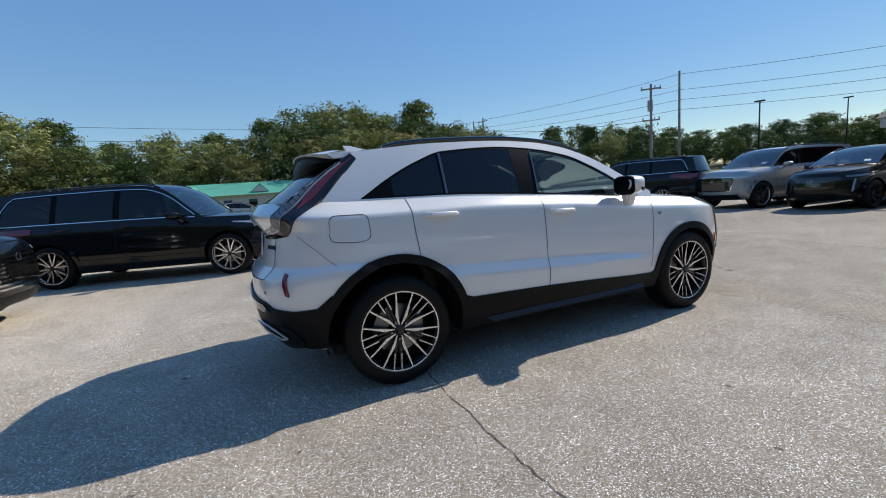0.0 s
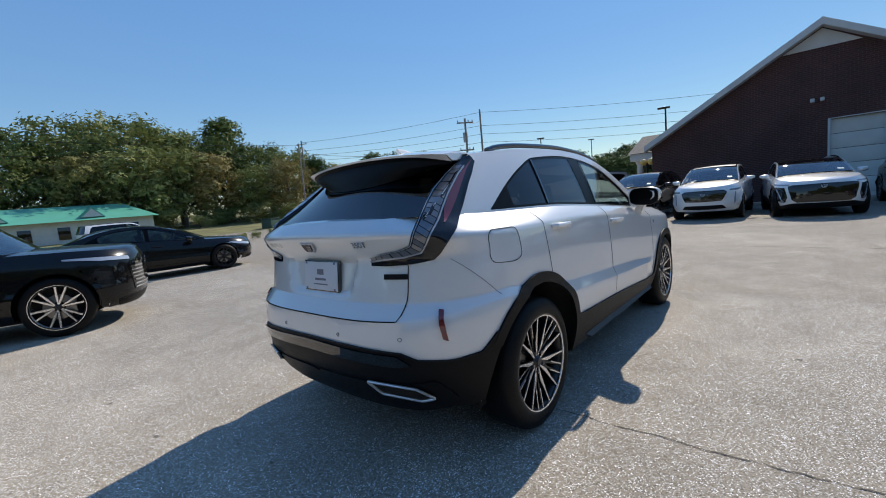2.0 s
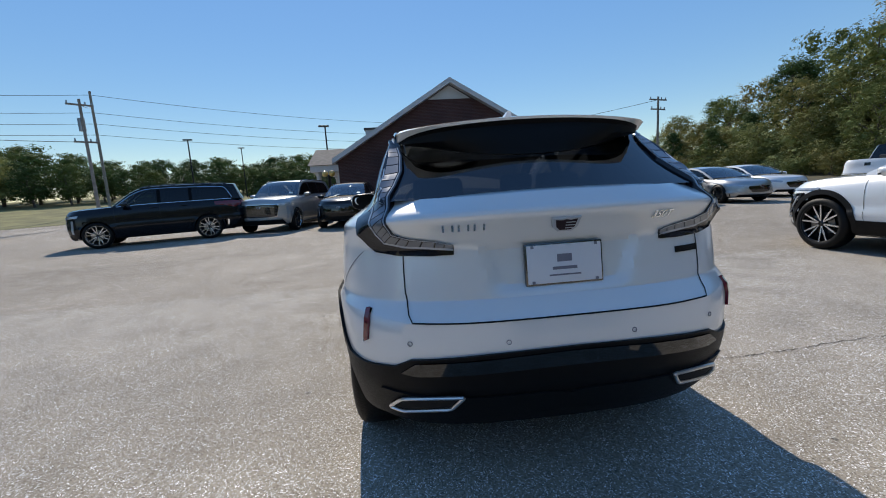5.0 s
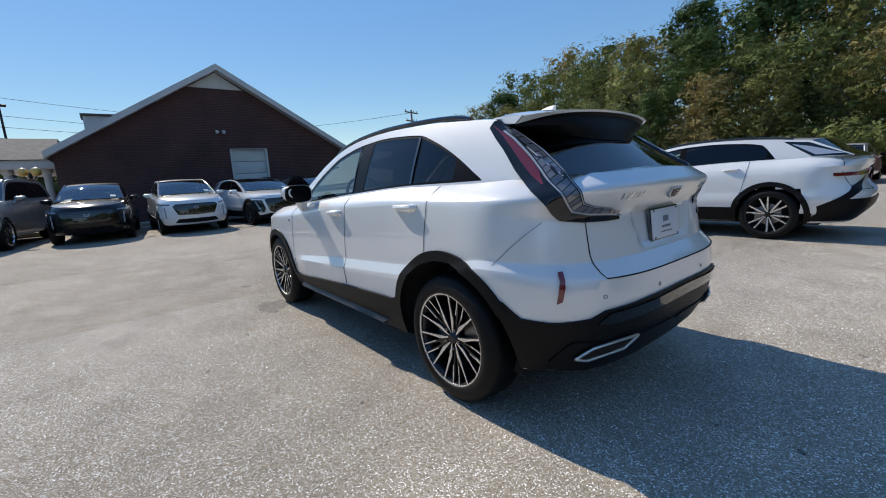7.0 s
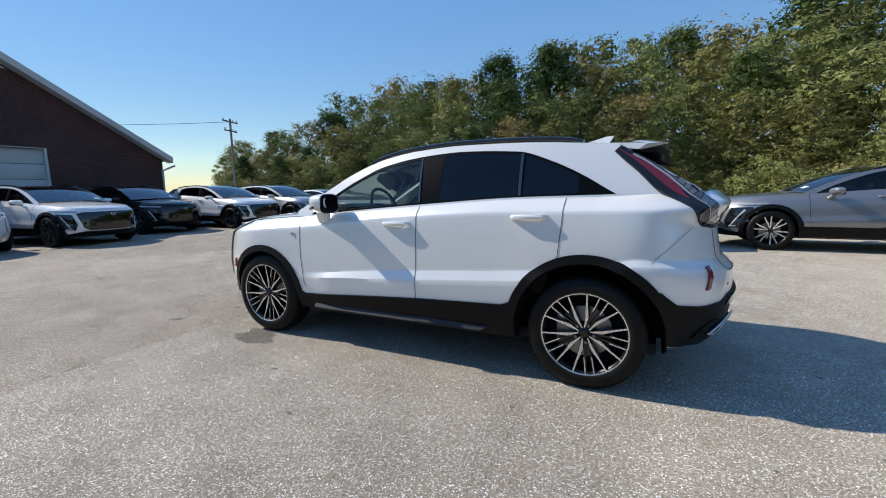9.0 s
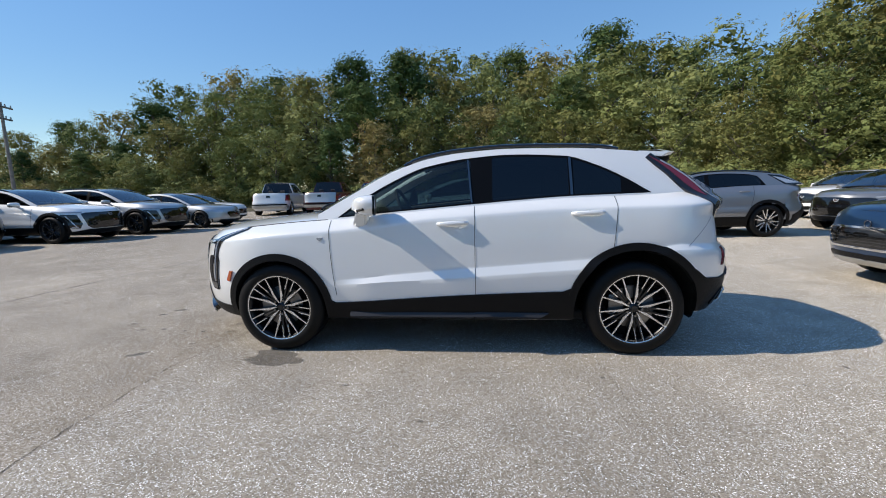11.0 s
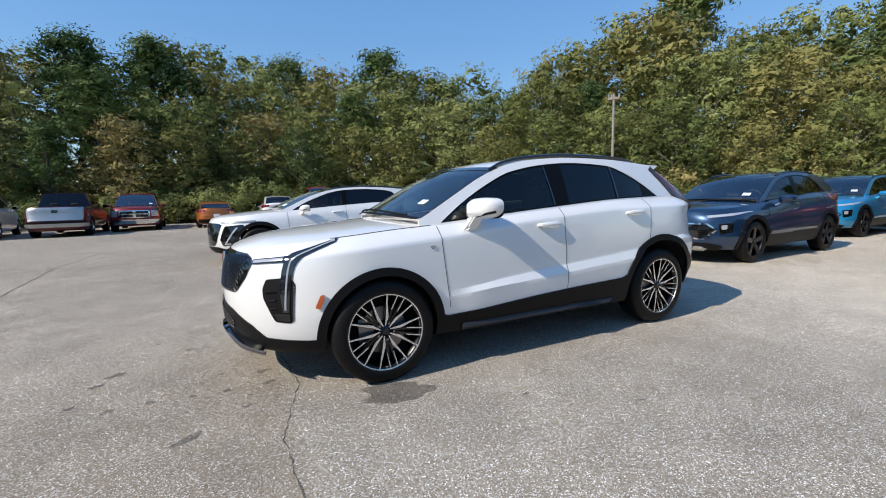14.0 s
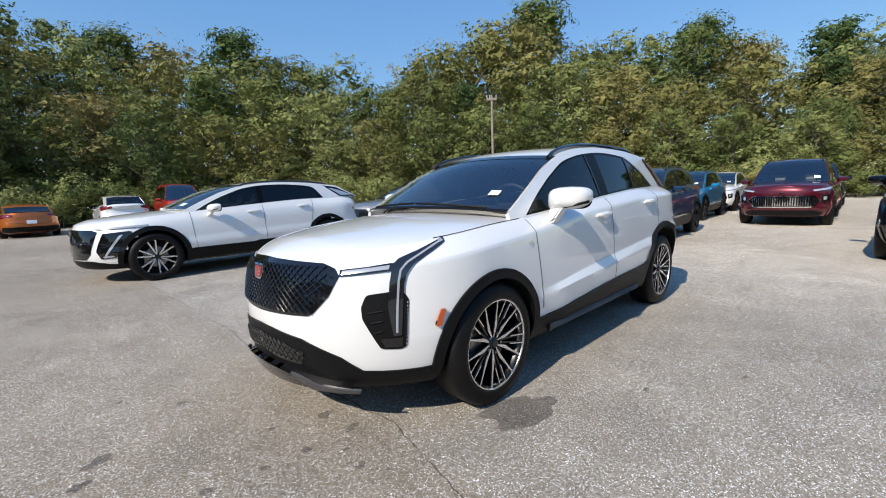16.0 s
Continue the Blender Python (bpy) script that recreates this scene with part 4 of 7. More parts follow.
        la = [(1.650, 0.748, 1.012), (1.73, 0.752, 0.99), (1.832, 0.750, 0.964), (1.94, 0.722, 0.931), (1.972, 0.725, 0.908), (2.0, 0.736, 0.87), (2.022, 0.742, 0.826), (2.03, 0.738, 0.70), (2.016, 0.754, 0.556)]
        lb = [(1.668, 0.778, 0.992), (1.73, 0.788, 0.968), (1.81, 0.791, 0.938), (1.895, 0.787, 0.902), (1.93, 0.789, 0.878), (1.955, 0.790, 0.85), (1.966, 0.788, 0.81), (1.976, 0.785, 0.70), (1.982, 0.776, 0.560)]
        lamp = part("headlamp", band(tree, la, lb, fc, off=0.010, across=8, side=sd), M["dark_lens"], root, "black elbow-shaped lamp housing", angle=50)
        la, lb = [(2.155, 0.534, 0.887), (2.07, 0.64, 0.90), (1.972, 0.728, 0.916)], [(2.16, 0.543, 0.855), (2.08, 0.645, 0.866), (1.992, 0.738, 0.878)]
        slim = part("headlamp_slim", band(tree, la, lb, fc, off=0.009, across=4, along=6, side=sd), M["dark_lens"], lamp)
        la, lb = [(2.15, 0.548, 0.883), (2.07, 0.642, 0.894), (1.99, 0.718, 0.905)], [(2.155, 0.552, 0.863), (2.08, 0.645, 0.876), (2.0, 0.723, 0.886)]
        part("lamp_lens", band(tree, la, lb, fc, off=0.012, depth=0.005, across=3, along=6, side=sd), M["lamp_line"], lamp)
        la, lb = ribbon([(1.70, 0.768, 0.993), (1.81, 0.772, 0.955), (1.915, 0.764, 0.913), (1.962, 0.764, 0.880), (1.985, 0.770, 0.83), (1.996, 0.768, 0.70), (2.0, 0.764, 0.575)], 0.011, fc)
        part("lamp_strip", band(tree, la, lb, fc, off=0.014, depth=0.006, across=2, along=4, side=sd), M["lamp_line"], lamp)
        la, lb = ribbon([(1.672, 0.766, 1.002), (1.70, 0.766, 0.995)], 0.02, fc)
        part("lamp_strip", band(tree, la, lb, fc, off=0.014, depth=0.006, across=2, along=4, side=sd), M["lamp_line"], lamp)
        for k in range(3):
            z = 0.675 - 0.05 * k
            part("recess_fin", shell(B.low, [B.front(0.672 + 0.012 * k, z), B.front(0.722, z + 0.008), B.front(0.722, z + 0.014), B.front(0.672 + 0.012 * k, z + 0.006)], off=0.012, depth=0.010, res=0.05, side=sd), M["gloss"], root)
        part("recess_grid", shell(B.low, [B.front(0.712, 0.545), B.side(1.982, 0.545), B.side(1.982, 0.495), B.front(0.724, 0.50)], off=0.008, depth=0.006, res=0.05, side=sd), M["gloss"], root)
        studs = bmesh.new()
        for k in range(12):
            q = B.low(*B.side(1.951 + 0.0015 * k, 0.72 - 0.019 * k))
            bmesh.ops.create_icosphere(studs, subdivisions=1, radius=0.0045, matrix=Matrix.Translation((q.x, (q.y + 0.005) * sd, q.z)))
        part("recess_studs", studs, M["clear_lens"], root)
        part("side_marker", shell(B.low, rounded([B.side(1.775, 0.665), B.side(1.80, 0.665), B.side(1.835, 0.585), B.side(1.805, 0.575)], 0.006, 2), off=0.018, depth=0.012, res=0.03, side=sd), M["amber"], root, "amber side marker")
        part("chin", shell(B.low, [B.front(0, 0.570), B.front(0.15, 0.562), B.front(0.364, 0.533), B.front(0.557, 0.448), B.front(0.63, 0.372), B.side(2.01, 0.364), B.side(1.88, 0.360), B.side(1.82, 0.362), B.side(1.779, 0.375), B.side(1.779, 0.30), B.side(1.80, 0.265), B.front(0.60, 0.27), B.front(0, 0.27)], off=0.008, depth=0.02, res=0.045, side=sd), M["trim"], root, "black lower bumper")
        low_in = [(0.0, 0.523), (0.20, 0.50), (0.375, 0.463), (0.345, 0.392), (0.17, 0.405), (0.0, 0.432)]
        part("lower_intake", shell(B.low, rounded([B.front(y, z) for y, z in low_in], 0.01, 2), off=0.012, depth=0.006, res=0.04, side=sd), M["gloss"], root)
        net = bmesh.new()
        for i in range(9):
            for j in range(5):
                y, z = 0.02 + i * 0.04 + (0.02 if j % 2 else 0), 0.40 + j * 0.025 + 0.03 * (1 - i / 9)
                if inside(low_in, np.array([[y, z]]))[0]:
                    q = [B.low(*B.front(max(0.001, y + dy), z + dz)) + Vector((0.014, 0, 0)) for dy, dz in ((-0.02, 0), (0, 0.018), (0.02, 0))]
                    tube(net, [(v.x, v.y * sd, v.z) for v in q], 0.003, 4)
        part("intake_lattice", net, M["trim"], root, smooth=False)
        part("splitter", shell(B.low, rounded([B.front(0.0, 0.375), B.front(0.20, 0.362), B.front(0.36, 0.335), B.front(0.45, 0.32), B.front(0.57, 0.30), B.front(0.53, 0.268), B.front(0.34, 0.285), B.front(0.0, 0.295)], 0.01, 2), off=0.045, depth=0.05, res=0.045, side=sd), M["gloss"], root)
        part("splitter_fin", shell(B.low, rounded([B.front(0.285, 0.365), B.front(0.33, 0.358), B.front(0.44, 0.305), B.front(0.60, 0.296), B.front(0.575, 0.278), B.front(0.37, 0.288)], 0.008, 2), off=0.052, depth=0.012, res=0.04, side=sd), M["satin_grey"], root, "satin grey splitter end")
        part("wing_badge", shell(B.low, [B.side(1.045, 0.93), B.side(1.00, 0.93), B.side(1.005, 0.915), B.side(1.022, 0.903), B.side(1.04, 0.915)], off=0.006, depth=0.006, res=0.03, side=sd), M["clear_lens"], root)
        line = [B.row(u / 100, 1.0) for u in range(100, 301)]
        bm = bmesh.new()
        tube(bm, [(q.x, (q.y - 0.012) * sd, q.z + 0.0035) for q in line if 0.97 < q.x < 1.70], 0.003, 5)
        part("bonnet_gap", bm, M["seam"], root)
    # wipers and cowl
    bm = bmesh.new()
    for sd in (1, -1):
        pts = []
        for t in lin(0.02, 0.80, 8):
            p = B.top(1.02, t * sd)
            pts.append((p.x + 0.03, p.y, p.z + 0.012 - 0.02 * t))
        tube(bm, pts, 0.009, 6)
    part("wipers", bm, M["trim"], root)
    bm = grid_mesh(lambda x, t: B.top(x, t) + Vector((0.012, 0, 0.006)), lin(1.072, 1.045, 3), lin(-0.99, 0.99, 24))
    part("cowl", bm, M["trim"], root)
    bm = grid_mesh(lambda x, t: B.top(x, t) + Vector((0.006, 0, 0.005)), lin(0.90, 0.845, 3), lin(0.70, 0.80, 3))
    part("window_sticker", bm, M["sticker"], root, "pale paper sticker")
    bm = grid_mesh(lambda x, t: B.top(x, t) + Vector((0.001, 0, 0.003)), lin(0.375, 0.302, 4), lin(-0.985, 0.985, 20))
    part("windscreen_band", bm, M["gloss"], root)
    # flanks
    for sd in (1, -1):
        for xa, xb in ((-0.70, -0.195), (-0.185, 0.80)):
            bm = bmesh.new()
            hull = [(xa - 0.06, 0.905, 0.33), (xb, 0.905, 0.335), (xa, 0.925, 0.30), (xb, 0.925, 0.305), (xa + 0.02, 0.90, 0.282), (xb, 0.90, 0.282), (xa, 0.80, 0.29), (xb, 0.80, 0.29), (xa, 0.80, 0.33), (xb, 0.80, 0.33)]
            bmesh.ops.convex_hull(bm, input=[bm.verts.new((x, y * sd, z)) for x, y, z in hull])
            part("sill_blade", bm, M["blade"], root, smooth=False)
        part("pane_divider", shell(B.flank, [(-0.925, 1.225), (-0.945, 1.225), (-0.94, 1.51), (-0.92, 1.512)], off=0.001, depth=0.004, res=0.05, side=sd), M["dark_chrome"], root)
        part("pane_divider", shell(B.flank, [(-0.168, 1.18), (-0.182, 1.18), (-0.150, 1.515), (-0.138, 1.515)], off=0.001, depth=0.004, res=0.05, side=sd), M["dark_chrome"], root)
        part("bumper_gap", shell(B.low, strip([B.side(-1.745 - 0.2 * q, 0.835 + 0.20 * q) for q in lin(0, 1, 20)], 0.0025), off=0.0022, depth=0.001, res=0.015, side=sd), M["ink"], root)
    ring = rounded([(-1.53, 1.137), (-1.765, 1.143), (-1.775, 0.985), (-1.60, 0.968), (-1.525, 0.985)], 0.045, 5)
    part("fuel_door_gap", shell(B.low, [B.side(x, z) for x, z in ring], [[B.side(-1.65 + (x + 1.65) * 0.974, 1.058 + (z - 1.058) * 0.963) for x, z in ring]], off=0.0022, depth=0.001, res=0.02, side=-1), M["seam"], root)
    # tail
    for sd in (1, -1):
        rc = (-1.3, 0.1, 1.0)
        ta = [(-1.513, 0.655, 1.502), (-1.58, 0.68, 1.437), (-1.645, 0.695, 1.375), (-1.738, 0.72, 1.27), (-1.82, 0.76, 1.222), (-1.90, 0.80, 1.172), (-1.985, 0.806, 1.110), (-2.0, 0.775, 1.065), (-2.015, 0.745, 1.038), (-2.064, 0.645, 1.023), (-2.103, 0.515, 1.018), (-2.113, 0.425, 1.02)]
        tb = [(-1.545, 0.632, 1.522), (-1.63, 0.592, 1.472), (-1.694, 0.580, 1.430), (-1.81, 0.585, 1.355), (-1.90, 0.615, 1.295), (-1.96, 0.640, 1.255), (-2.01, 0.650, 1.205), (-2.06, 0.662, 1.150), (-2.085, 0.660, 1.112), (-2.11, 0.60, 1.092), (-2.13, 0.50, 1.078), (-2.125, 0.43, 1.058)]
        lamp = part("tail_lamp", band(tree, ta, tb, rc, off=0.006, depth=0.03, across=12, along=4, side=sd, smooth=8), M["tail_lens"], root, "smoked tail lamp with red bar", angle=50)
        lens = band(tree, ta, tb, rc, off=0.006, depth=0.0, across=12, along=4, smooth=8)
        over = BVHTree.FromBMesh(lens)
        lens.free()
        mix = lambda k, q: Vector(ta[k]).lerp(Vector(tb[k]), q)
        ra = [mix(k, q) for k, q in enumerate((0.44, 0.34, 0.27, 0.25, 0.26, 0.33))]
        rb = [mix(k, q) for k, q in enumerate((0.46, 0.44, 0.46, 0.48, 0.47, 0.36))]
        part("red_bar", band(over, ra, rb, rc, off=0.002, depth=0.004, across=6, along=6, side=sd), M["red_lens"], lamp, angle=50)
        for k in range(1, 11):
            for j in range(2):
                sa = [mix(k, 0.56).lerp(mix(k + 1, 0.56), q) for q in (0.5 * j + 0.03, 0.5 * j + 0.47)]
                sb = [mix(k, 0.90).lerp(mix(k + 1, 0.90), q) for q in (0.5 * j + 0.03, 0.5 * j + 0.47)]
                part("light_segment", band(over, sa, sb, rc, off=0.002, depth=0.004, across=3, along=3, side=sd), M["lamp_grey"], lamp, angle=50)
        for q in (0.51, 0.95):
            ga, gb = ribbon([mix(k, q) for k in range(1, 12)], 0.008 if q < 0.9 else 0.004, rc)
            part("light_bar", band(over, ga, gb, rc, off=0.003, depth=0.006, across=2, along=5, side=sd), M["lamp_line"], lamp)
        part("tailgate_gap", shell(B.low, strip([B.rear(0.62, 1.02), B.rear(0.623, 0.88), B.rear(0.622, 0.80), B.rear(0.605, 0.774), B.rear(0.4, 0.771), B.rear(0, 0.771)], 0.005), off=0.0025, depth=0.001, res=0.03, side=sd), M["seam"], root)
        part("rear_reflector", shell(B.low, rounded([B.rear(0.783, 0.812), B.rear(0.764, 0.816), B.rear(0.783, 0.690), B.rear(0.800, 0.679)], 0.004, 2), off=0.012, depth=0.014, res=0.03, side=sd), M["red_lens"], root, "narrow red reflector")
        arc = [(-1.39 - 0.452 * math.cos(radians(g)), 0.37 + 0.452 * math.sin(radians(g))) for g in (40, 32, 24, 16, 8, 0)] + [(-1.842, 0.335)]
        part("rear_bumper_trim", shell(B.low, [B.rear(0, 0.655), B.rear(0.32, 0.650), B.rear(0.62, 0.632), B.rear(0.683, 0.600), B.rear(0.79, 0.588), B.side(-2.0, 0.588), B.side(-1.89, 0.598), B.side(-1.85, 0.630), B.side(-1.805, 0.668)] + [B.side(*q) for q in arc] + [B.side(-1.90, 0.33), B.rear(0.74, 0.335), B.rear(0.6, 0.31), B.rear(0, 0.30)], off=0.012, depth=0.035, res=0.04, side=sd), M["trim"], root, "black lower rear bumper")
        part("bumper_gloss_band", shell(B.low, [B.rear(0, 0.642), B.rear(0.60, 0.622), B.rear(0.655, 0.578), B.rear(0.60, 0.568), B.rear(0, 0.585)], off=0.02, depth=0.012, res=0.05, side=sd), M["gloss"], root)
        part("diffuser", shell(B.low, rounded([B.rear(0, 0.475), B.rear(0.40, 0.475), B.rear(0.74, 0.50), B.rear(0.78, 0.38), B.rear(0.62, 0.345), B.rear(0, 0.36)], 0.02, 2), off=0.020, depth=0.02, res=0.05, side=sd), M["trim"], root)
        ex = rounded([B.rear(0.415, 0.484), B.rear(0.655, 0.462), B.rear(0.71, 0.402), B.rear(0.655, 0.388), B.rear(0.465, 0.416)], 0.014, 3)
        ring = [B.low(*q) + Vector((-0.035, 0.012, 0)) for q in ex]
        bm = bmesh.new()
        tube(bm, [(q.x, q.y * sd, q.z) for q in ring + ring[:2]], 0.0075, 8)
        tip = part("exhaust_tip", bm, M["satin_chrome"], root, "chrome exhaust outlet")
        part("exhaust_bore", shell(B.low, ex, off=0.028, depth=0.02, res=0.03, side=sd), M["seam"], tip)
        for y, z in ((0.62, 0.695), (0.25, 0.69)):
            rings = [[B.rear(y + r * math.cos(q), z + r * math.sin(q)) for q in [k * math.pi / 6 for k in range(12)]] for r in (0.010, 0.0075)]
            part("parking_sensor", shell(B.low, rings[0], [rings[1]], off=0.003, depth=0.002, res=0.01, side=sd), M["ink"], root)
    bars(root, "model_badge", B, 0.30, 0.475, 1.115, 0.026, "chrome", 3)
    txt = bpy.data.curves.new("engine_badge", "FONT")
    txt.body, txt.size, txt.extrude, txt.align_x, txt.shear = "350T", 0.042, 0.002, "CENTER", 0.15
    tmp = new("engine_badge", txt)
    me = bpy.data.meshes.new_from_object(tmp)
    bpy.data.objects.remove(tmp)
    bm = bmesh.new()
    bm.from_mesh(me)
    for v in bm.verts:
        q = B.low(*B.rear(0.40 + v.co.x, 1.112 + v.co.y))
        v.co = Vector((q.x - 0.006 - v.co.z, -q.y, q.z))
    bmesh.ops.recalc_face_normals(bm, faces=bm.faces)
    part("engine_badge", bm, M["chrome"], root, "chrome engine badge", smooth=False)
    part("trim_badge", shell(B.low, [B.rear(0.50, 0.955), B.rear(0.62, 0.955), B.rear(0.62, 0.98), B.rear(0.50, 0.98)], off=0.006, depth=0.006, res=0.05, side=-1), M["trim"], root)
    shield(root, (-2.172, 0.0, 1.118), (-1, 0, -0.5), 0.115, 0.062, red=False)
    # plate in its frame
    bm = bmesh.new()
    pm = Matrix.Translation((-2.122, -0.012, 0.955)) @ Matrix.Rotation(radians(6), 4, "Y")
    add_box(bm, -0.010, 0.012, -0.160, 0.160, -0.084, 0.084, 0.006, pm)
    fr = part("plate_frame", bm, M["dark_chrome"], root)
    bm = bmesh.new()
    add_box(bm, -0.014, 0.0, -0.152, 0.152, -0.076, 0.076, 0.002, pm)
    pl = part("plate", bm, M["plate"], fr, "white dealer plate")
    for y, z, w, h in ((0, 0.022, 0.06, 0.03), (0, -0.018, 0.10, 0.012), (0, -0.045, 0.13, 0.006)):
        bm = bmesh.new()
        add_box(bm, -0.0155, -0.013, y - w / 2, y + w / 2, z - h / 2, z + h / 2, 0, pm)
        part("plate_print", bm, M["ink"], pl)
    for y in (-0.13, 0.13):
        for z in (-0.07, 0.07):
            bm = bmesh.new()
            add_box(bm, -0.018, -0.013, y - 0.006, y + 0.006, z - 0.006, z + 0.006, 0.002, pm)
            part("plate_screw", bm, M["ink"], pl)
    # spoiler
    bm = bmesh.new()
    g0, g1, g2, g3 = [], [], [], []
    for t in lin(-1, 1, 28):
        e = B.top(-1.47, t * 0.93)
        q = 1 - t * t
        edge = Vector((-1.70 - 0.13 * q**0.4, 0.60 * t, 1.535 + 0.035 * q))
        g0.append(bm.verts.new(e + Vector((0, 0, 0.004))))
        g1.append(bm.verts.new(e.lerp(edge, 0.55) + Vector((0, 0, 0.016))))
        g2.append(bm.verts.new(edge))
        g3.append(bm.verts.new(edge + Vector((0.004 + 0.05 * t**8, 0, -0.011 - 0.024 * t**8))))
    for a, b in ((g0, g1), (g1, g2), (g2, g3)):
        for k in range(len(a) - 1):
            bm.faces.new((a[k], a[k + 1], b[k + 1], b[k]))
    sp = part("spoiler", bm, M["white"], root)
    bm = bmesh.new()
    rows = []
    for j in range(5):
        r = []
        for t in lin(-1, 1, 28):
            q = 1 - t * t
            edge = Vector((-1.70 - 0.13 * q**0.4, 0.60 * t, 1.535 + 0.035 * q))
            foot = B.tail(0.14 + 0.28 * q, t * 0.83)
            c = [Vector((0.006 + 0.05 * t**8, 0, -0.0105 - 0.024 * t**8)), Vector((0.02 + 0.04 * t**8, 0, -0.022 - 0.02 * t**8)), Vector((0.0, 0, -0.03)), Vector((0.0, 0, -0.02)), Vector((0, 0, 0.004))][j]
            r.append(bm.verts.new(edge.lerp(foot, (0, 0.05, 0.35, 0.7, 1)[j]) + c))
        rows.append(r)
    for a, b in zip(rows, rows[1:]):
        for k in range(len(a) - 1):
            bm.faces.new((a[k], b[k], b[k + 1], a[k + 1]))
    part("spoiler_underside", bm, M["trim"], sp, "black underside")
    for sd in (1, -1):
        e, tip = B.top(-1.47, sd * 0.93), Vector((-1.70, 0.60 * sd, 1.535))
        rim = [e, e + Vector((0.03, 0, -0.02)), tip, tip + Vector((0.054, 0, -0.035)), e + Vector((-0.06, 0, -0.045))]
        bm = bmesh.new()
        bmesh.ops.convex_hull(bm, input=[bm.verts.new(p + Vector((0, sd * d, 0.003))) for p in rim for d in (0.0, 0.006)])
        part("spoiler_end", bm, M["white"], sp, smooth=False)
    bm = bmesh.new()
    fin = [(-1.18, 0.0), (-1.40, 0.062), (-1.455, 0.066), (-1.42, 0.0)]
    e = B.top(-1.3, 0)
    lo = [bm.verts.new((x, y, e.z + 0.0 if z == 0 else e.z + z)) for x, z in fin for y in ((-0.035, 0.035) if z == 0 else (-0.007, 0.007))]
    bmesh.ops.convex_hull(bm, input=lo)
    part("aerial_fin", bm, M["white"], root, angle=50)
    return root


build_main()

# ---- the parked cars ----
BOXY = dict(CROSSOVER)
BOXY.update(
    roof=[(1.02, 1.10), (0.75, 1.29), (0.5, 1.45), (0.25, 1.545), (0.0, 1.58), (-0.5, 1.594), (-1.2, 1.59), (-1.8, 1.57), (-2.0, 1.555)],
    bulge=[(-2.0, -0.06), (-1.5, -0.02), (-0.5, 0.0), (0.1, 0.06), (0.5, 0.10), (1.1, 0.12)],
    crown=[(-2.0, 0.03), (1.1, 0.03)],
    belt_y=[(-2.2, 0.76), (-1.95, 0.785), (-1.5, 0.80), (-0.9, 0.81), (0, 0.815), (0.9, 0.80), (1.2, 0.79), (1.6, 0.78), (2.0, 0.76), (2.3, 0.73)],
    ztop=[(-2.3, 1.17), (-1.5, 1.165), (-0.19, 1.154), (0.5, 1.14), (0.9, 1.115), (1.25, 1.10), (1.6, 1.085), (1.9, 1.065), (2.1, 1.045), (2.3, 1.01)],
    xf=[(0.2, 2.10), (0.3, 2.22), (0.45, 2.27), (0.6, 2.285), (0.8, 2.285), (0.95, 2.27), (1.02, 2.23), (1.1, 2.12)],
    xr=[(0.22, -2.08), (0.36, -2.17), (0.5, -2.22), (0.62, -2.225), (0.74, -2.20), (0.9, -2.17), (1.1, -2.15), (1.2, -2.12)],
    lean=0.22, lean2=0.2, back=((-1.98, 1.555), (-2.10, 1.16)), header=0.24, base=1.0, hood0=0.93, pf=3.0, pr=4.0, xsf=1.5, xsr=-1.55,
    glass_top=[(0.90, 1.14), (0.72, 1.26), (0.5, 1.395), (0.3, 1.475), (0.05, 1.52), (-0.5, 1.53), (-1.2, 1.52), (-1.75, 1.495), (-1.85, 1.36), (-1.92, 1.19)],
    panes=[("front", 0.86, -0.12), ("rear", -0.21, -0.93), ("rear", -1.02, -1.86)],
    seams=[(0.95, 0.90), (-0.165, -0.17), (-0.98, -0.86)],
)
LONG = dict(BOXY)
LONG.update(
    panes=[("front", 0.86, -0.30), ("rear", -0.40, -1.28), ("rear", -1.37, -1.93)],
    seams=[(0.95, 0.90), (-0.35, -0.36), (-1.32, -1.05)],
    glass_top=[(0.90, 1.14), (0.72, 1.26), (0.5, 1.395), (0.3, 1.475), (0.05, 1.525), (-0.5, 1.54), (-1.2, 1.535), (-1.80, 1.515), (-1.92, 1.38), (-1.98, 1.19)],
)
SLEEK = dict(CROSSOVER)
SLEEK.update(
    roof=[(0.98, 1.10), (0.65, 1.285), (0.35, 1.435), (0.05, 1.53), (-0.25, 1.575), (-0.6, 1.592), (-1.0, 1.58), (-1.45, 1.535), (-1.75, 1.49)],
    bulge=[(-1.75, -0.12), (-1.2, -0.03), (-0.5, 0.0), (0.1, 0.09), (0.5, 0.12), (1.1, 0.14)],
    back=((-1.70, 1.50), (-2.08, 1.215)), header=0.02, base=0.97, hood0=0.86,
    glass_top=[(0.80, 1.095), (0.55, 1.25), (0.3, 1.375), (0.05, 1.475), (-0.25, 1.53), (-0.6, 1.545), (-0.95, 1.525), (-1.22, 1.475), (-1.32, 1.36), (-1.40, 1.22)],
    panes=[("front", 0.76, -0.16), ("rear", -0.25, -1.30)],
    seams=[(0.90, 0.86), (-0.20, -0.21), (-1.12, -0.98)],
)
SALOON = dict(CROSSOVER)
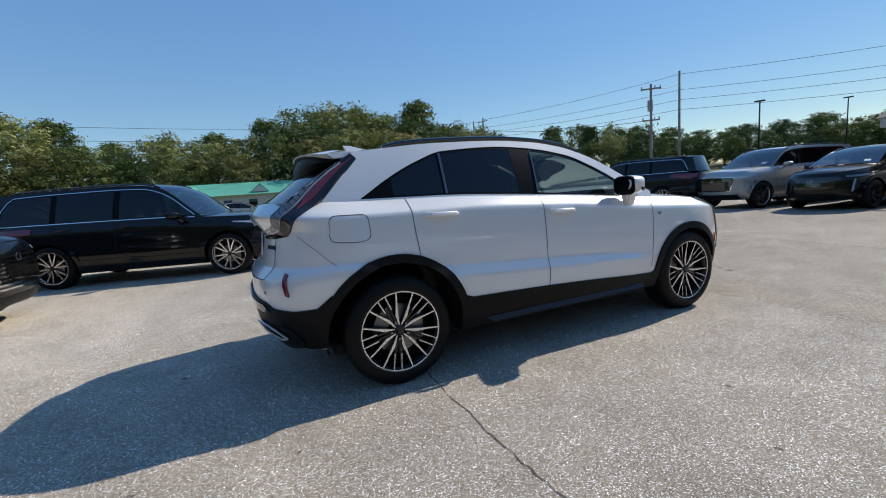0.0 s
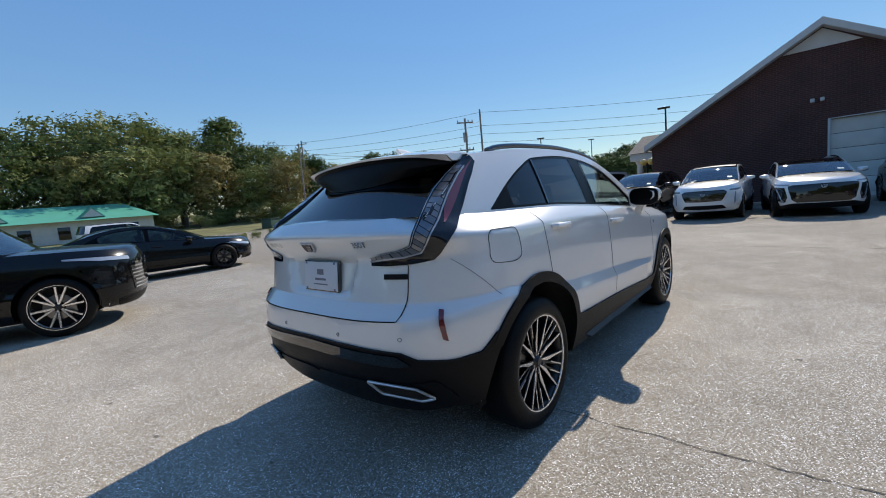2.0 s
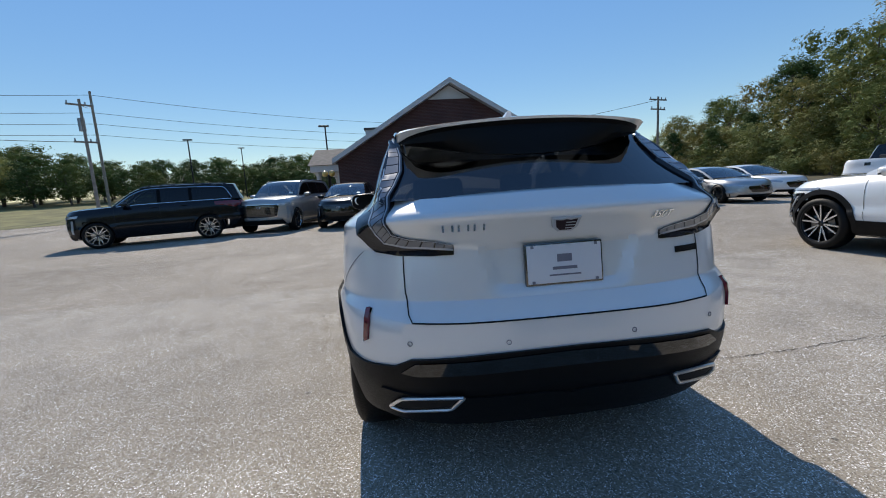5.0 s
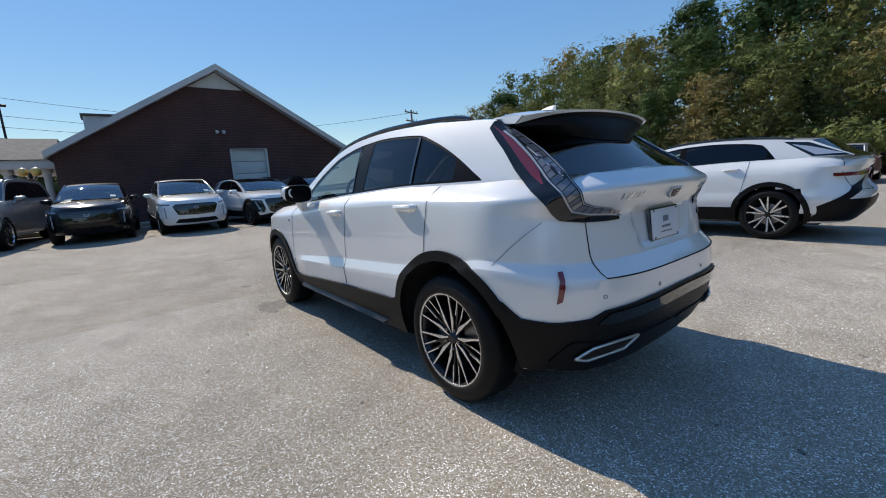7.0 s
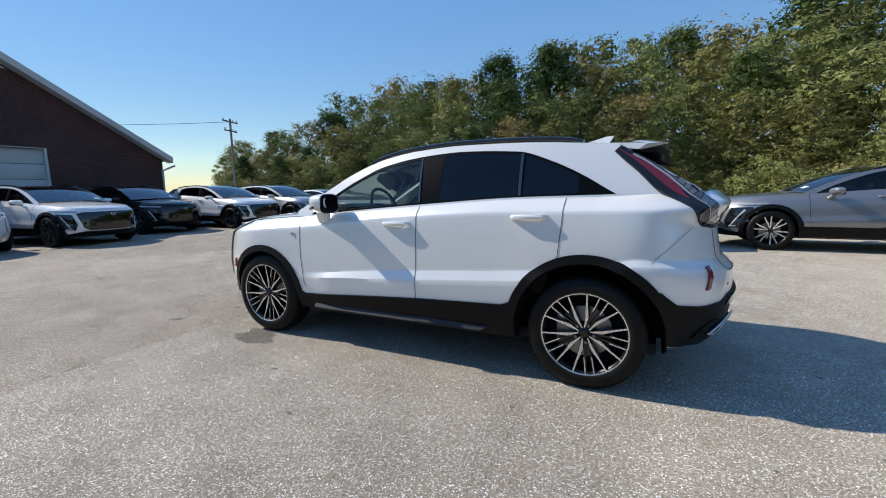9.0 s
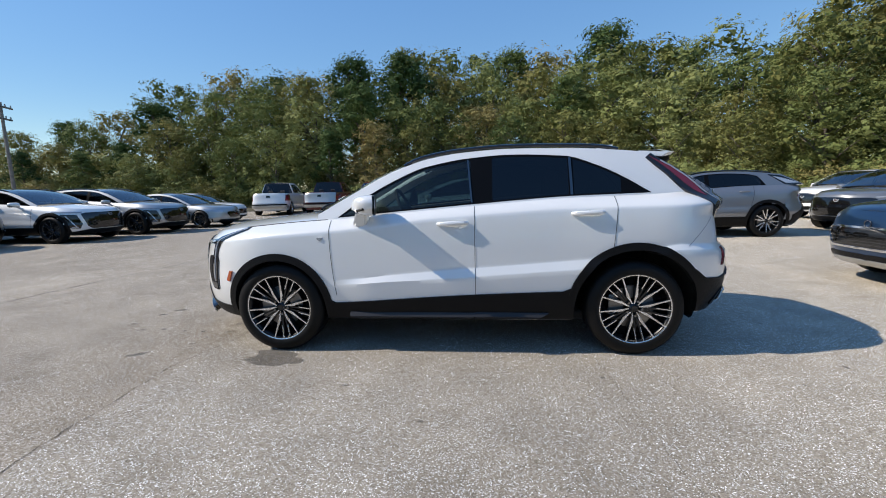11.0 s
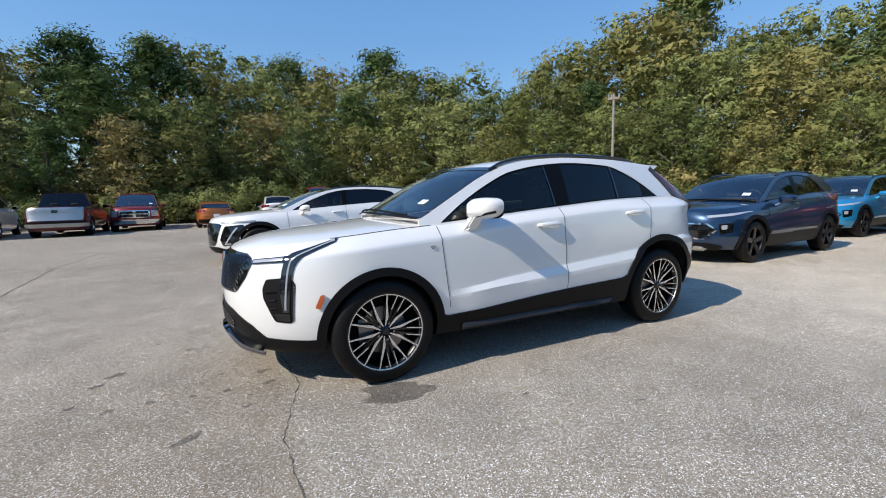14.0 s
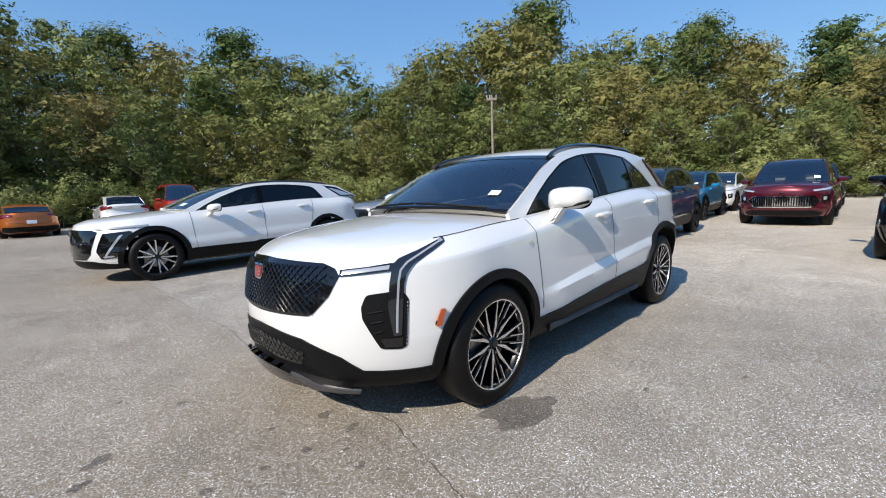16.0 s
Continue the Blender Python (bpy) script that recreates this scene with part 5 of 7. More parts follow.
SALOON.update(
    roof=[(1.02, 1.10), (0.7, 1.27), (0.35, 1.43), (0.0, 1.53), (-0.4, 1.578), (-0.8, 1.555), (-1.1, 1.49), (-1.3, 1.425)],
    bulge=[(-1.3, -0.08), (-0.5, 0.0), (0.1, 0.09), (0.5, 0.12), (1.1, 0.14)], crown=[(-1.3, 0.035), (1.1, 0.03)],
    back=((-1.22, 1.45), (-1.80, 1.205)), header=0.1, base=1.0,
    glass_top=[(0.9, 1.085), (0.65, 1.22), (0.35, 1.37), (0.0, 1.475), (-0.4, 1.52), (-0.8, 1.49), (-1.12, 1.39), (-1.42, 1.225)],
    panes=[("front", 0.85, -0.15), ("front", -0.23, -1.10)],
    seams=[(0.95, 0.90), (-0.19, -0.20), (-1.10, -0.98)],
    xr=[(0.22, -2.05), (0.36, -2.14), (0.5, -2.22), (0.7, -2.235), (0.9, -2.21), (1.1, -2.20), (1.2, -2.17)],
)
TRUCK = dict(BOXY)
TRUCK.update(
    roof=[(0.98, 1.14), (0.75, 1.30), (0.5, 1.45), (0.3, 1.54), (0.0, 1.585), (-0.4, 1.594), (-0.7, 1.58)],
    bulge=[(-0.7, -0.04), (0.1, 0.05), (1.1, 0.10)], crown=[(-0.7, 0.03), (1.1, 0.03)],
    back=((-0.68, 1.57), (-0.80, 1.15)), header=0.28,
    glass_top=[(0.90, 1.16), (0.72, 1.28), (0.5, 1.40), (0.3, 1.48), (0.05, 1.52), (-0.4, 1.52), (-0.55, 1.50), (-0.64, 1.19)],
    panes=[("front", 0.86, 0.16), ("rear", 0.08, -0.58)],
    seams=[(0.95, 0.90), (0.12, 0.12), (-0.66, -0.64)], bed=True,
)

SPEC = dict(
    enclave=remap(LONG, 1.535, 0.98, 1.25, 1.0, 1.79, 1.0, 0.39, 0.285, pf=2.6, lean=0.26),
    fullsize=remap(BOXY, 1.535, 0.95, 1.25, 1.03, 1.86, 1.12, 0.41, 0.30),
    crossover=remap(CROSSOVER, 1.43, 0.92, 0.98, 0.945, 1.62, 1.03, 0.37, 0.262),
    electric=remap(SLEEK, 1.547, 0.96, 1.08, 0.985, 1.56, 1.0, 0.385, 0.285),
    compact=remap(CROSSOVER, 1.36, 0.94, 0.93, 0.93, 1.60, 0.985, 0.365, 0.262, pf=3.0),
    saloon=remap(SALOON, 1.47, 0.92, 1.05, 0.935, 1.38, 0.82, 0.34, 0.25, rocker=0.33),
    offroad=remap(BOXY, 1.5, 0.65, 0.75, 0.92, 2.12, 1.18, 0.43, 0.24),
    truck=remap(TRUCK, 1.87, 1.0, 1.08, 1.07, 1.92, 1.1, 0.40, 0.25),
)


def front_trim(root, B, style):
    """Grille, lamps and intakes of a parked car's nose."""
    W, zn = B.W, B.ztop(B.xf(0.7))
    F = lambda y, z: B.front(y * W, z * zn)
    if style == "shield":
        decal("grille", B, [F(0, 0.93), F(0.55, 0.92), F(0.62, 0.86), F(0.50, 0.60), F(0, 0.58)], "gloss", root, r=0)
        for k in range(6):
            z = 0.63 + 0.048 * k
            e = 0.47 + 0.025 * k
            decal("grille_bar", B, [F(0, z), F(e, z), F(e, z + 0.012), F(0, z + 0.012)], "dark_chrome", root, off=0.010, r=0, res=0.08)
        decal("headlamp", B, [F(0.68, 0.93), F(0.88, 0.95), F(0.93, 0.98), F(0.93, 0.95), F(0.88, 0.89), F(0.68, 0.89)], "lamp_grey", root, res=0.05)
        decal("day_lamp", B, [F(0.80, 0.84), F(0.825, 0.84), F(0.80, 0.50), F(0.775, 0.50)], "lamp_line", root, res=0.05)
        decal("lower_intake", B, [F(0, 0.47), F(0.50, 0.47), F(0.60, 0.36), F(0, 0.34)], "trim", root, r=0.01)
    elif style == "electric":
        decal("grille", B, [F(0, 0.94), F(0.62, 0.93), F(0.70, 0.90), F(0.62, 0.52), F(0.52, 0.44), F(0, 0.44)], "gloss", root, r=0)
        decal("headlamp", B, [F(0.66, 0.955), F(0.93, 0.985), F(0.93, 0.955), F(0.68, 0.925)], "lamp_line", root, off=0.012, res=0.05)
        decal("lamp_recess", B, [F(0.76, 0.87), F(0.92, 0.90), F(0.945, 0.80), F(0.87, 0.47), F(0.74, 0.45), F(0.71, 0.58)], "gloss", root, off=0.006, res=0.05)
        decal("day_lamp", B, [F(0.885, 0.84), F(0.902, 0.845), F(0.80, 0.49), F(0.78, 0.49)], "clear_lens", root, off=0.012, res=0.05)
        decal("day_lamp", B, [F(0.775, 0.50), F(0.865, 0.515), F(0.865, 0.485), F(0.775, 0.47)], "lamp_line", root, off=0.014, res=0.05)
        decal("lower_intake", B, [F(0, 0.42), F(0.60, 0.42), F(0.80, 0.36), F(0.90, 0.35), F(0.88, 0.27), F(0, 0.27)], "trim", root, r=0.01)
    elif style in ("wide", "sport"):
        decal("headlamp", B, [F(0.60, 0.93), F(0.90, 1.0), F(0.93, 0.985), F(0.88, 0.93), F(0.62, 0.89)], "clear_lens", root, res=0.05)
        decal("grille", B, [F(0, 0.76), F(0.60, 0.76), F(0.72, 0.66), F(0.55, 0.52), F(0, 0.52)], "gloss", root, r=0)
        decal("grille_rim", B, [F(0, 0.515), F(0.55, 0.515), F(0.73, 0.66), F(0.75, 0.66), F(0.58, 0.485), F(0, 0.485)], "chrome", root, off=0.012, r=0, res=0.05)
        for k in range(13 if style == "wide" else 0):
            y = 0.02 + 0.05 * k
            z0, z1 = 0.53 + max(0, y - 0.55) * 0.7, 0.75 - max(0, y - 0.58) * 0.75
            decal("grille_bar", B, [F(y, z0), F(y + 0.018, z0), F(y + 0.018, z1), F(y, z1)], "chrome", root, off=0.011, r=0, res=0.12)
        decal("grille_rim", B, [F(0, 0.765), F(0.60, 0.765), F(0.74, 0.66), F(0.76, 0.66), F(0.62, 0.79), F(0, 0.79)], "chrome", root, off=0.012, r=0, res=0.05)
        if style == "sport":
            decal("skid_plate", B, [F(0, 0.35), F(0.50, 0.35), F(0.60, 0.31), F(0.52, 0.27), F(0, 0.27)], "silver", root, off=0.016, r=0.01)
            for k in range(5):
                z = 0.55 + 0.04 * k
                decal("grille_bar", B, [F(0, z), F(0.60, z), F(0.60, z + 0.012), F(0, z + 0.012)], "dark_chrome", root, off=0.010, r=0, res=0.08)
        decal("fog_recess", B, [F(0.76, 0.78), F(0.90, 0.80), F(0.90, 0.62), F(0.80, 0.58)], "gloss", root, res=0.05)
        decal("fog_lamp", B, [F(0.79, 0.75), F(0.85, 0.76), F(0.85, 0.68), F(0.80, 0.67)], "clear_lens", root, off=0.012, res=0.05)
        decal("lower_intake", B, [F(0, 0.42), F(0.62, 0.42), F(0.80, 0.36), F(0.74, 0.28), F(0, 0.28)], "trim", root, r=0.01)
    elif style == "bars":
        decal("grille", B, [F(0, 0.86), F(0.62, 0.86), F(0.68, 0.80), F(0.60, 0.44), F(0, 0.44)], "gloss", root, r=0)
        for k in range(8):
            z = 0.46 + 0.05 * k
            e = 0.60 + 0.008 * k
            decal("grille_bar", B, [F(0, z), F(e, z), F(e, z + 0.02), F(0, z + 0.02)], "chrome", root, off=0.012, r=0, res=0.08)
        decal("headlamp", B, [F(0.62, 0.93), F(0.90, 0.98), F(0.93, 0.96), F(0.88, 0.91), F(0.62, 0.88)], "clear_lens", root, res=0.05)
        decal("fog_recess", B, [F(0.74, 0.80), F(0.84, 0.82), F(0.85, 0.58), F(0.74, 0.55)], "gloss", root, res=0.05)
        decal("lower_intake", B, [F(0, 0.38), F(0.62, 0.38), F(0.80, 0.34), F(0.74, 0.26), F(0, 0.26)], "trim", root, r=0.01)
    elif style == "tall":
        decal("grille", B, [F(0, 0.90), F(0.62, 0.89), F(0.66, 0.83), F(0.58, 0.52), F(0, 0.50)], "gloss", root, r=0)
        decal("grille_rim", B, [F(0, 0.905), F(0.63, 0.895), F(0.675, 0.83), F(0.59, 0.505), F(0, 0.485), F(0, 0.50), F(0.58, 0.52), F(0.66, 0.83), F(0.62, 0.88), F(0, 0.89)], "chrome", root, off=0.010, r=0, res=0.05)
        for k in range(7):
            z = 0.545 + 0.048 * k
            decal("grille_bar", B, [F(0, z), F(0.575 + 0.01 * k, z), F(0.575 + 0.01 * k, z + 0.014), F(0, z + 0.014)], "dark_chrome", root, off=0.010, r=0, res=0.08)
        decal("headlamp", B, [F(0.69, 0.90), F(0.92, 0.93), F(0.93, 0.87), F(0.69, 0.84)], "clear_lens", root, res=0.05)
        decal("day_lamp", B, [F(0.86, 0.80), F(0.90, 0.80), F(0.89, 0.44), F(0.85, 0.44)], "clear_lens", root, res=0.05)
        decal("lower_intake", B, [F(0, 0.41), F(0.74, 0.41), F(0.80, 0.27), F(0, 0.27)], "trim", root, r=0.01)
        decal("bumper_strip", B, [F(0, 0.44), F(0.78, 0.44), F(0.78, 0.42), F(0, 0.42)], "chrome", root, off=0.012, r=0, res=0.08)
    elif style == "truck":
        decal("grille", B, [F(0, 0.93), F(0.60, 0.93), F(0.58, 0.60), F(0, 0.60)], "chrome", root, r=0)
        for z in (0.64, 0.79):
            decal("grille_opening", B, [F(0.06, z), F(0.53, z), F(0.53, z + 0.11), F(0.06, z + 0.11)], "gloss", root, off=0.010, r=0.01)
        decal("headlamp", B, [F(0.64, 0.92), F(0.90, 0.92), F(0.90, 0.66), F(0.64, 0.66)], "clear_lens", root, res=0.06)
        decal("bumper", B, [F(0, 0.53), F(0.90, 0.53), F(0.88, 0.34), F(0, 0.34)], "chrome", root, off=0.03, depth=0.04, r=0.02)
    else:
        decal("grille", B, [F(0, 0.80), F(0.42, 0.80), F(0.46, 0.72), F(0.34, 0.52), F(0, 0.50)], "gloss", root, r=0)
        decal("headlamp", B, [F(0.55, 0.86), F(0.88, 0.97), F(0.93, 0.95), F(0.86, 0.84), F(0.58, 0.78)], "clear_lens", root, res=0.05)
        decal("lower_intake", B, [F(0, 0.40), F(0.70, 0.42), F(0.74, 0.30), F(0, 0.28)], "trim", root, r=0.01)
    if style in ("wide", "bars", "sport"):
        e = B.low(*B.front(0, 0.83 * zn))
        bm = bmesh.new()
        tube(bm, [(e.x + 0.012, 0.045 * math.cos(q), e.z + 0.045 * math.sin(q)) for q in [k * math.pi / 8 for k in range(17)]], 0.006, 6)
        part("emblem", bm, M["dark_chrome"], root)
    elif style != "truck":
        e = B.low(*B.front(0, 0.80 * zn if style != "electric" else 0.86 * zn))
        shield(root, (e.x + 0.01, 0, e.z), (1, 0, 0.2), 0.12, 0.07, red=False)


def rear_trim(root, B, style, gate=None):
    W, zt = B.W, B.ztop(B.xr(0.8))
    Q = lambda y, z: B.rear(y * W, z * zt)
    if style == "truck":
        decal("tail_lamp", B, [Q(0.85, 0.93), Q(0.99, 0.93), Q(0.99, 0.66), Q(0.85, 0.66)], "red_lens", root, off=0.010)
        decal("tailgate_gap", B, strip([Q(0, 0.55), Q(0.84, 0.55), Q(0.84, 0.99)], 0.010), "seam", root, off=0.002, depth=0.001, r=0)
        decal("tailgate", B, [Q(0, 0.985), Q(0.83, 0.985), Q(0.83, 0.56), Q(0, 0.56)], gate, root, off=0.004, depth=0.006, r=0) if gate else None
        decal("tailgate_handle", B, [Q(0, 0.90), Q(0.10, 0.90), Q(0.10, 0.80), Q(0, 0.80)], "gloss", root)
        decal("bumper", B, [Q(0, 0.46), Q(0.95, 0.46), Q(0.95, 0.35), Q(0, 0.35)], "silver", root, off=0.05, depth=0.06)
        decal("bumper_step", B, [Q(0, 0.52), Q(0.93, 0.52), Q(0.93, 0.465), Q(0, 0.465)], "trim", root, off=0.012, depth=0.01, r=0)
    else:
        if style == "electric":
            decal("tail_lamp", B, [Q(0.05, 0.80), Q(0.85, 0.80), Q(0.85, 0.76), Q(0.05, 0.76)], "red_lens", root, off=0.008)
        else:
            decal("tail_lamp", B, [Q(0.55, 0.93), Q(0.93, 0.95), Q(0.97, 0.86), Q(0.93, 0.78), Q(0.55, 0.86)], "red_lens", root, off=0.008)
        decal("tailgate_gap", B, strip([Q(0, 0.60), Q(0.68, 0.60), Q(0.72, 0.97)], 0.009), "seam", root, off=0.002, depth=0.001, r=0)
        decal("rear_bumper_trim", B, [Q(0, 0.45), Q(0.9, 0.45), Q(0.9, 0.24), Q(0, 0.24)], "trim", root, r=0)
        decal("plate", B, [Q(0, 0.56), Q(0.16, 0.56), Q(0.16, 0.70), Q(0, 0.70)], "plate" if style != "bumper" else "ink", root, off=0.010, r=0.006)


def parked(name, kind, x, y, heading, colour, label, nose="shield", tail="plain", category="car", sticker=1, gate=None, **k):
    s = SPEC[kind]
    root, B = build_car(name, pose(x, y, 0, 0, 0, heading), s, colour, label, category, "cars parked on the lot", **k)
    front_trim(root, B, nose)
    rear_trim(root, B, tail if kind != "electric" else "electric", gate)
    if kind == "electric":
        gx, zg = s["glass_top"][-1][0], B.ztop(s["glass_top"][-1][0])
        (bx0, bz0), (bx1, bz1) = s["back"]
        for sd in (1, -1):
            q = part("quarter_panel_glass", shell(B.flank, [(gx - 0.06, B.roof(gx - 0.06) - 0.03), (bx0 + 0.02, bz0 - 0.03), (bx1 + 0.03, bz1 + 0.02), (gx - 0.42, zg + 0.03)], off=0.005, depth=0.008, res=0.06, side=sd), M["gloss"], root)
            part("tail_blade", shell(B.flank, [(gx - 0.17, B.roof(gx - 0.1) - 0.075), (bx0 + 0.0, bz0 - 0.09), (bx1 + 0.10, bz1 + 0.05), (gx - 0.46, zg + 0.05)], off=0.009, depth=0.004, res=0.06, side=sd), M["clear_lens"], q)
            xr = B.xr(0.5)
            part("rear_corner_trim", shell(B.low, [B.side(xr + 0.10, 0.92), B.side(xr + 0.18, 0.80), B.side(xr + 0.50, 0.52), B.side(xr + 0.52, 0.30), B.rear(0.7, 0.30), B.rear(0.0, 0.30), B.rear(0.0, 0.62), B.rear(0.80, 0.62)], off=0.007, depth=0.012, res=0.06, side=sd), M["trim"], root)
    if sticker:
        bm = grid_mesh(lambda a, t: B.top(a, t) + Vector((0.006, 0, 0.006)), lin(s["base"] - 0.11, s["base"] - 0.19, 2), lin(0.62 * sticker, 0.78 * sticker, 2))
        part("window_sticker", bm, M["sticker"], root, "pale paper sticker")
    if s.get("bed"):
        bm = cap_mesh(B, -9, s["back"][1][0], 0.0, 4, -0.42, 0.05)
        part("bed_floor", bm, M["trim"], root)
    return root


LIGHT = "seat_light"
parked("black_suv", "enclave", -3.83, 6.69, -18, "black", "gloss black three-row suv with chrome window trim and silver wheels", "bars", category="suv", wheel="ten", finish="silver", clad="black", belt_chrome="chrome")
parked("dark_suv", "enclave", -7.33, 3.62, -4, "black", "black suv with a chrome barred grille", "bars", category="suv", wheel="ten", finish="silver", clad="black", belt_chrome="chrome")
parked("black_saloon", "saloon", 0.0, 11.2, -8, "black", "low gloss black saloon with dark wheels", "saloon", wheel="ten", finish="dark", arch_clad=False, rails=False, clad="black")
parked("dark_fullsize_suv", "fullsize", 11.7, 8.8, 109, "navy_black", "dark navy full-size suv with bright wheels, parked side on", "tall", category="suv", wheel="ten", finish="silver", arch_clad=False, clad="navy_black", belt_chrome="chrome")
parked("silver_fullsize_suv", "fullsize", 13.95, 5.0, 169, "silver", "silver full-size suv with a tall dark grille", "tall", category="suv", wheel="ten", finish="silver", arch_clad=False, clad="silver", belt_chrome="chrome")
parked("black_crossover", "crossover", 13.7, 2.5, 175, "black", "gloss black crossover nosed out before the brick wall", "shield", wheel="ten", clad="black")
parked("white_parked_crossover", "crossover", 13.4, 0.2, 180, "white", "white crossover with a barred grille before the brick wall", "shield", wheel="ten", finish="silver", arch_clad=False)
parked("white_black_roof_electric", "electric", 13.35, -2.15, 187, "white", "white electric crossover with black nose and black roof", "electric", wheel="ten", roof="gloss")
parked("black_electric", "electric", 14.6, -5.0, 184, "black", "black electric crossover beside the roll-up door", "electric", wheel="ten", clad="black")
parked("white_row_suv", "electric", 13.4, -7.5, 181, "white", "white electric crossover with black nose, end of the wall row", "electric", wheel="ten", roof="gloss")
parked("silver_row_crossover", "electric", 12.9, -9.9, 180, "silver", "silver electric crossover with black nose, side row", "electric", wheel="ten")
parked("silver_saloon", "saloon", 12.2, -12.2, 180, "silver", "silver saloon with bright wheels in the side row", "saloon", wheel="ten", finish="silver", arch_clad=False, rails=False, clad="silver")
parked("white_saloon", "saloon", 13.6, -15.2, 178, "white", "white saloon in the side row by the trees", "saloon", wheel="ten", finish="silver", arch_clad=False, rails=False, clad="white")
parked("white_pickup", "truck", 12.55, -22.0, -80, "white", "white crew-cab pickup, tailgate towards the lot", "truck", "truck", "pickup", wheel="five", finish="silver", arch_clad=False, rails=False, clad="white")
parked("red_silver_pickup", "truck", 9.3, -22.3, -86, "maroon", "maroon pickup with a silver tailgate seen from behind", "truck", "truck", "pickup", wheel="five", finish="silver", arch_clad=False, rails=False, clad="maroon", gate="silver")
parked("red_pickup", "truck", 7.0, -24.4, 95, "dull_red", "red pickup with chrome cross grille under the trees", "truck", "truck", "pickup", wheel="five", finish="silver", arch_clad=False, rails=False, clad="dull_red")
parked("orange_saloon", "saloon", 3.4, -24.1, -85, "orange", "worn orange saloon with a small tail wing", "saloon", wheel="five", finish="silver", arch_clad=False, rails=False, clad="orange")
parked("red_offroader", "offroad", -2.3, -22.3, 88, "red", "tall red off-road wagon under the trees", "truck", category="suv", wheel="five", finish="dark", rails=False)
parked("white_electric", "electric", 0.30, -6.58, 0.5, "white", "white electric crossover with black nose and dark twin-spoke wheels", "electric", wheel="ten", clad="trim", handle="white")
parked("grey_electric", "electric", -5.4, -7.35, 0, "grey", "grey electric crossover with black roof, parked in line", "electric", wheel="ten", roof="gloss")
parked("dark_grey_electric", "electric", -11.5, -8.2, 20, "dark_grey", "dark grey electric crossover behind the line of cars", "electric", wheel="ten", clad="dark_grey")
parked("white_far_crossover", "crossover", -13.5, -12.0, 15, "white", "white crossover at the foot of the wooded bank", "shield", wheel="ten", finish="silver", arch_clad=False)
parked("navy_compact_suv", "compact", -7.2, -1.45, 1, "navy", "navy blue compact suv with black wheels and dark grille", "sport", category="suv", wheel="five", finish="dark")
parked("blue_compact_suv", "compact", -13.55, -2.15, 1, "blue", "bright blue compact suv with black wheels", "sport", category="suv", wheel="five", finish="dark")
parked("maroon_suv", "enclave", -13.1, 0.85, 0, "maroon", "maroon suv with a chrome grille facing the lot", "wide", category="suv", wheel="ten", finish="silver", clad="maroon", seat=LIGHT)
parked("white_compact_suv", "compact", -18.6, -2.2, 1, "white", "white compact suv beyond the blue one", "sport", category="suv", wheel="five", finish="dark")
parked("black_far_suv", "enclave", -20.0, 0.8, 0, "black", "black suv parked behind the maroon one", "wide", category="suv", wheel="ten", finish="silver", clad="black")
parked("white_far_saloon", "compact", 0.1, -23.0, -90, "white", "white hatchback half hidden behind the electric crossover", "wide", wheel="five", finish="silver", arch_clad=False, rails=False, clad="white")
parked("maroon_far_suv", "compact", 17.0, 26.0, 120, "maroon", "maroon suv by the planted island", "wide", category="suv", wheel="ten", finish="silver")
parked("black_island_suv", "enclave", 16.4, 21.8, 120, "black", "black suv by the planted island", "wide", category="suv", wheel="ten", finish="silver", clad="black")
parked("grey_far_suv", "compact", -3.0, 33.0, 8, "grey", "grey suv before the green-roofed building", "wide", category="suv", wheel="ten", finish="silver")
parked("white_far_van", "fullsize", 4.5, 35.0, 8, "white", "white suv before the green-roofed building", "shield", category="suv", wheel="ten", finish="silver", arch_clad=False)
parked("dark_row_suv", "enclave", -14.6, 4.6, -3, "black", "black suv further down the row of dark cars", "bars", category="suv", wheel="ten", finish="silver", clad="black", belt_chrome="chrome")

# ---- ground ----
def node(nt, kind, **k):
    n = nt.nodes.new(kind)
    for i, v in k.items():
        n.inputs[i.replace("_", " ")].default_value = v
    return n


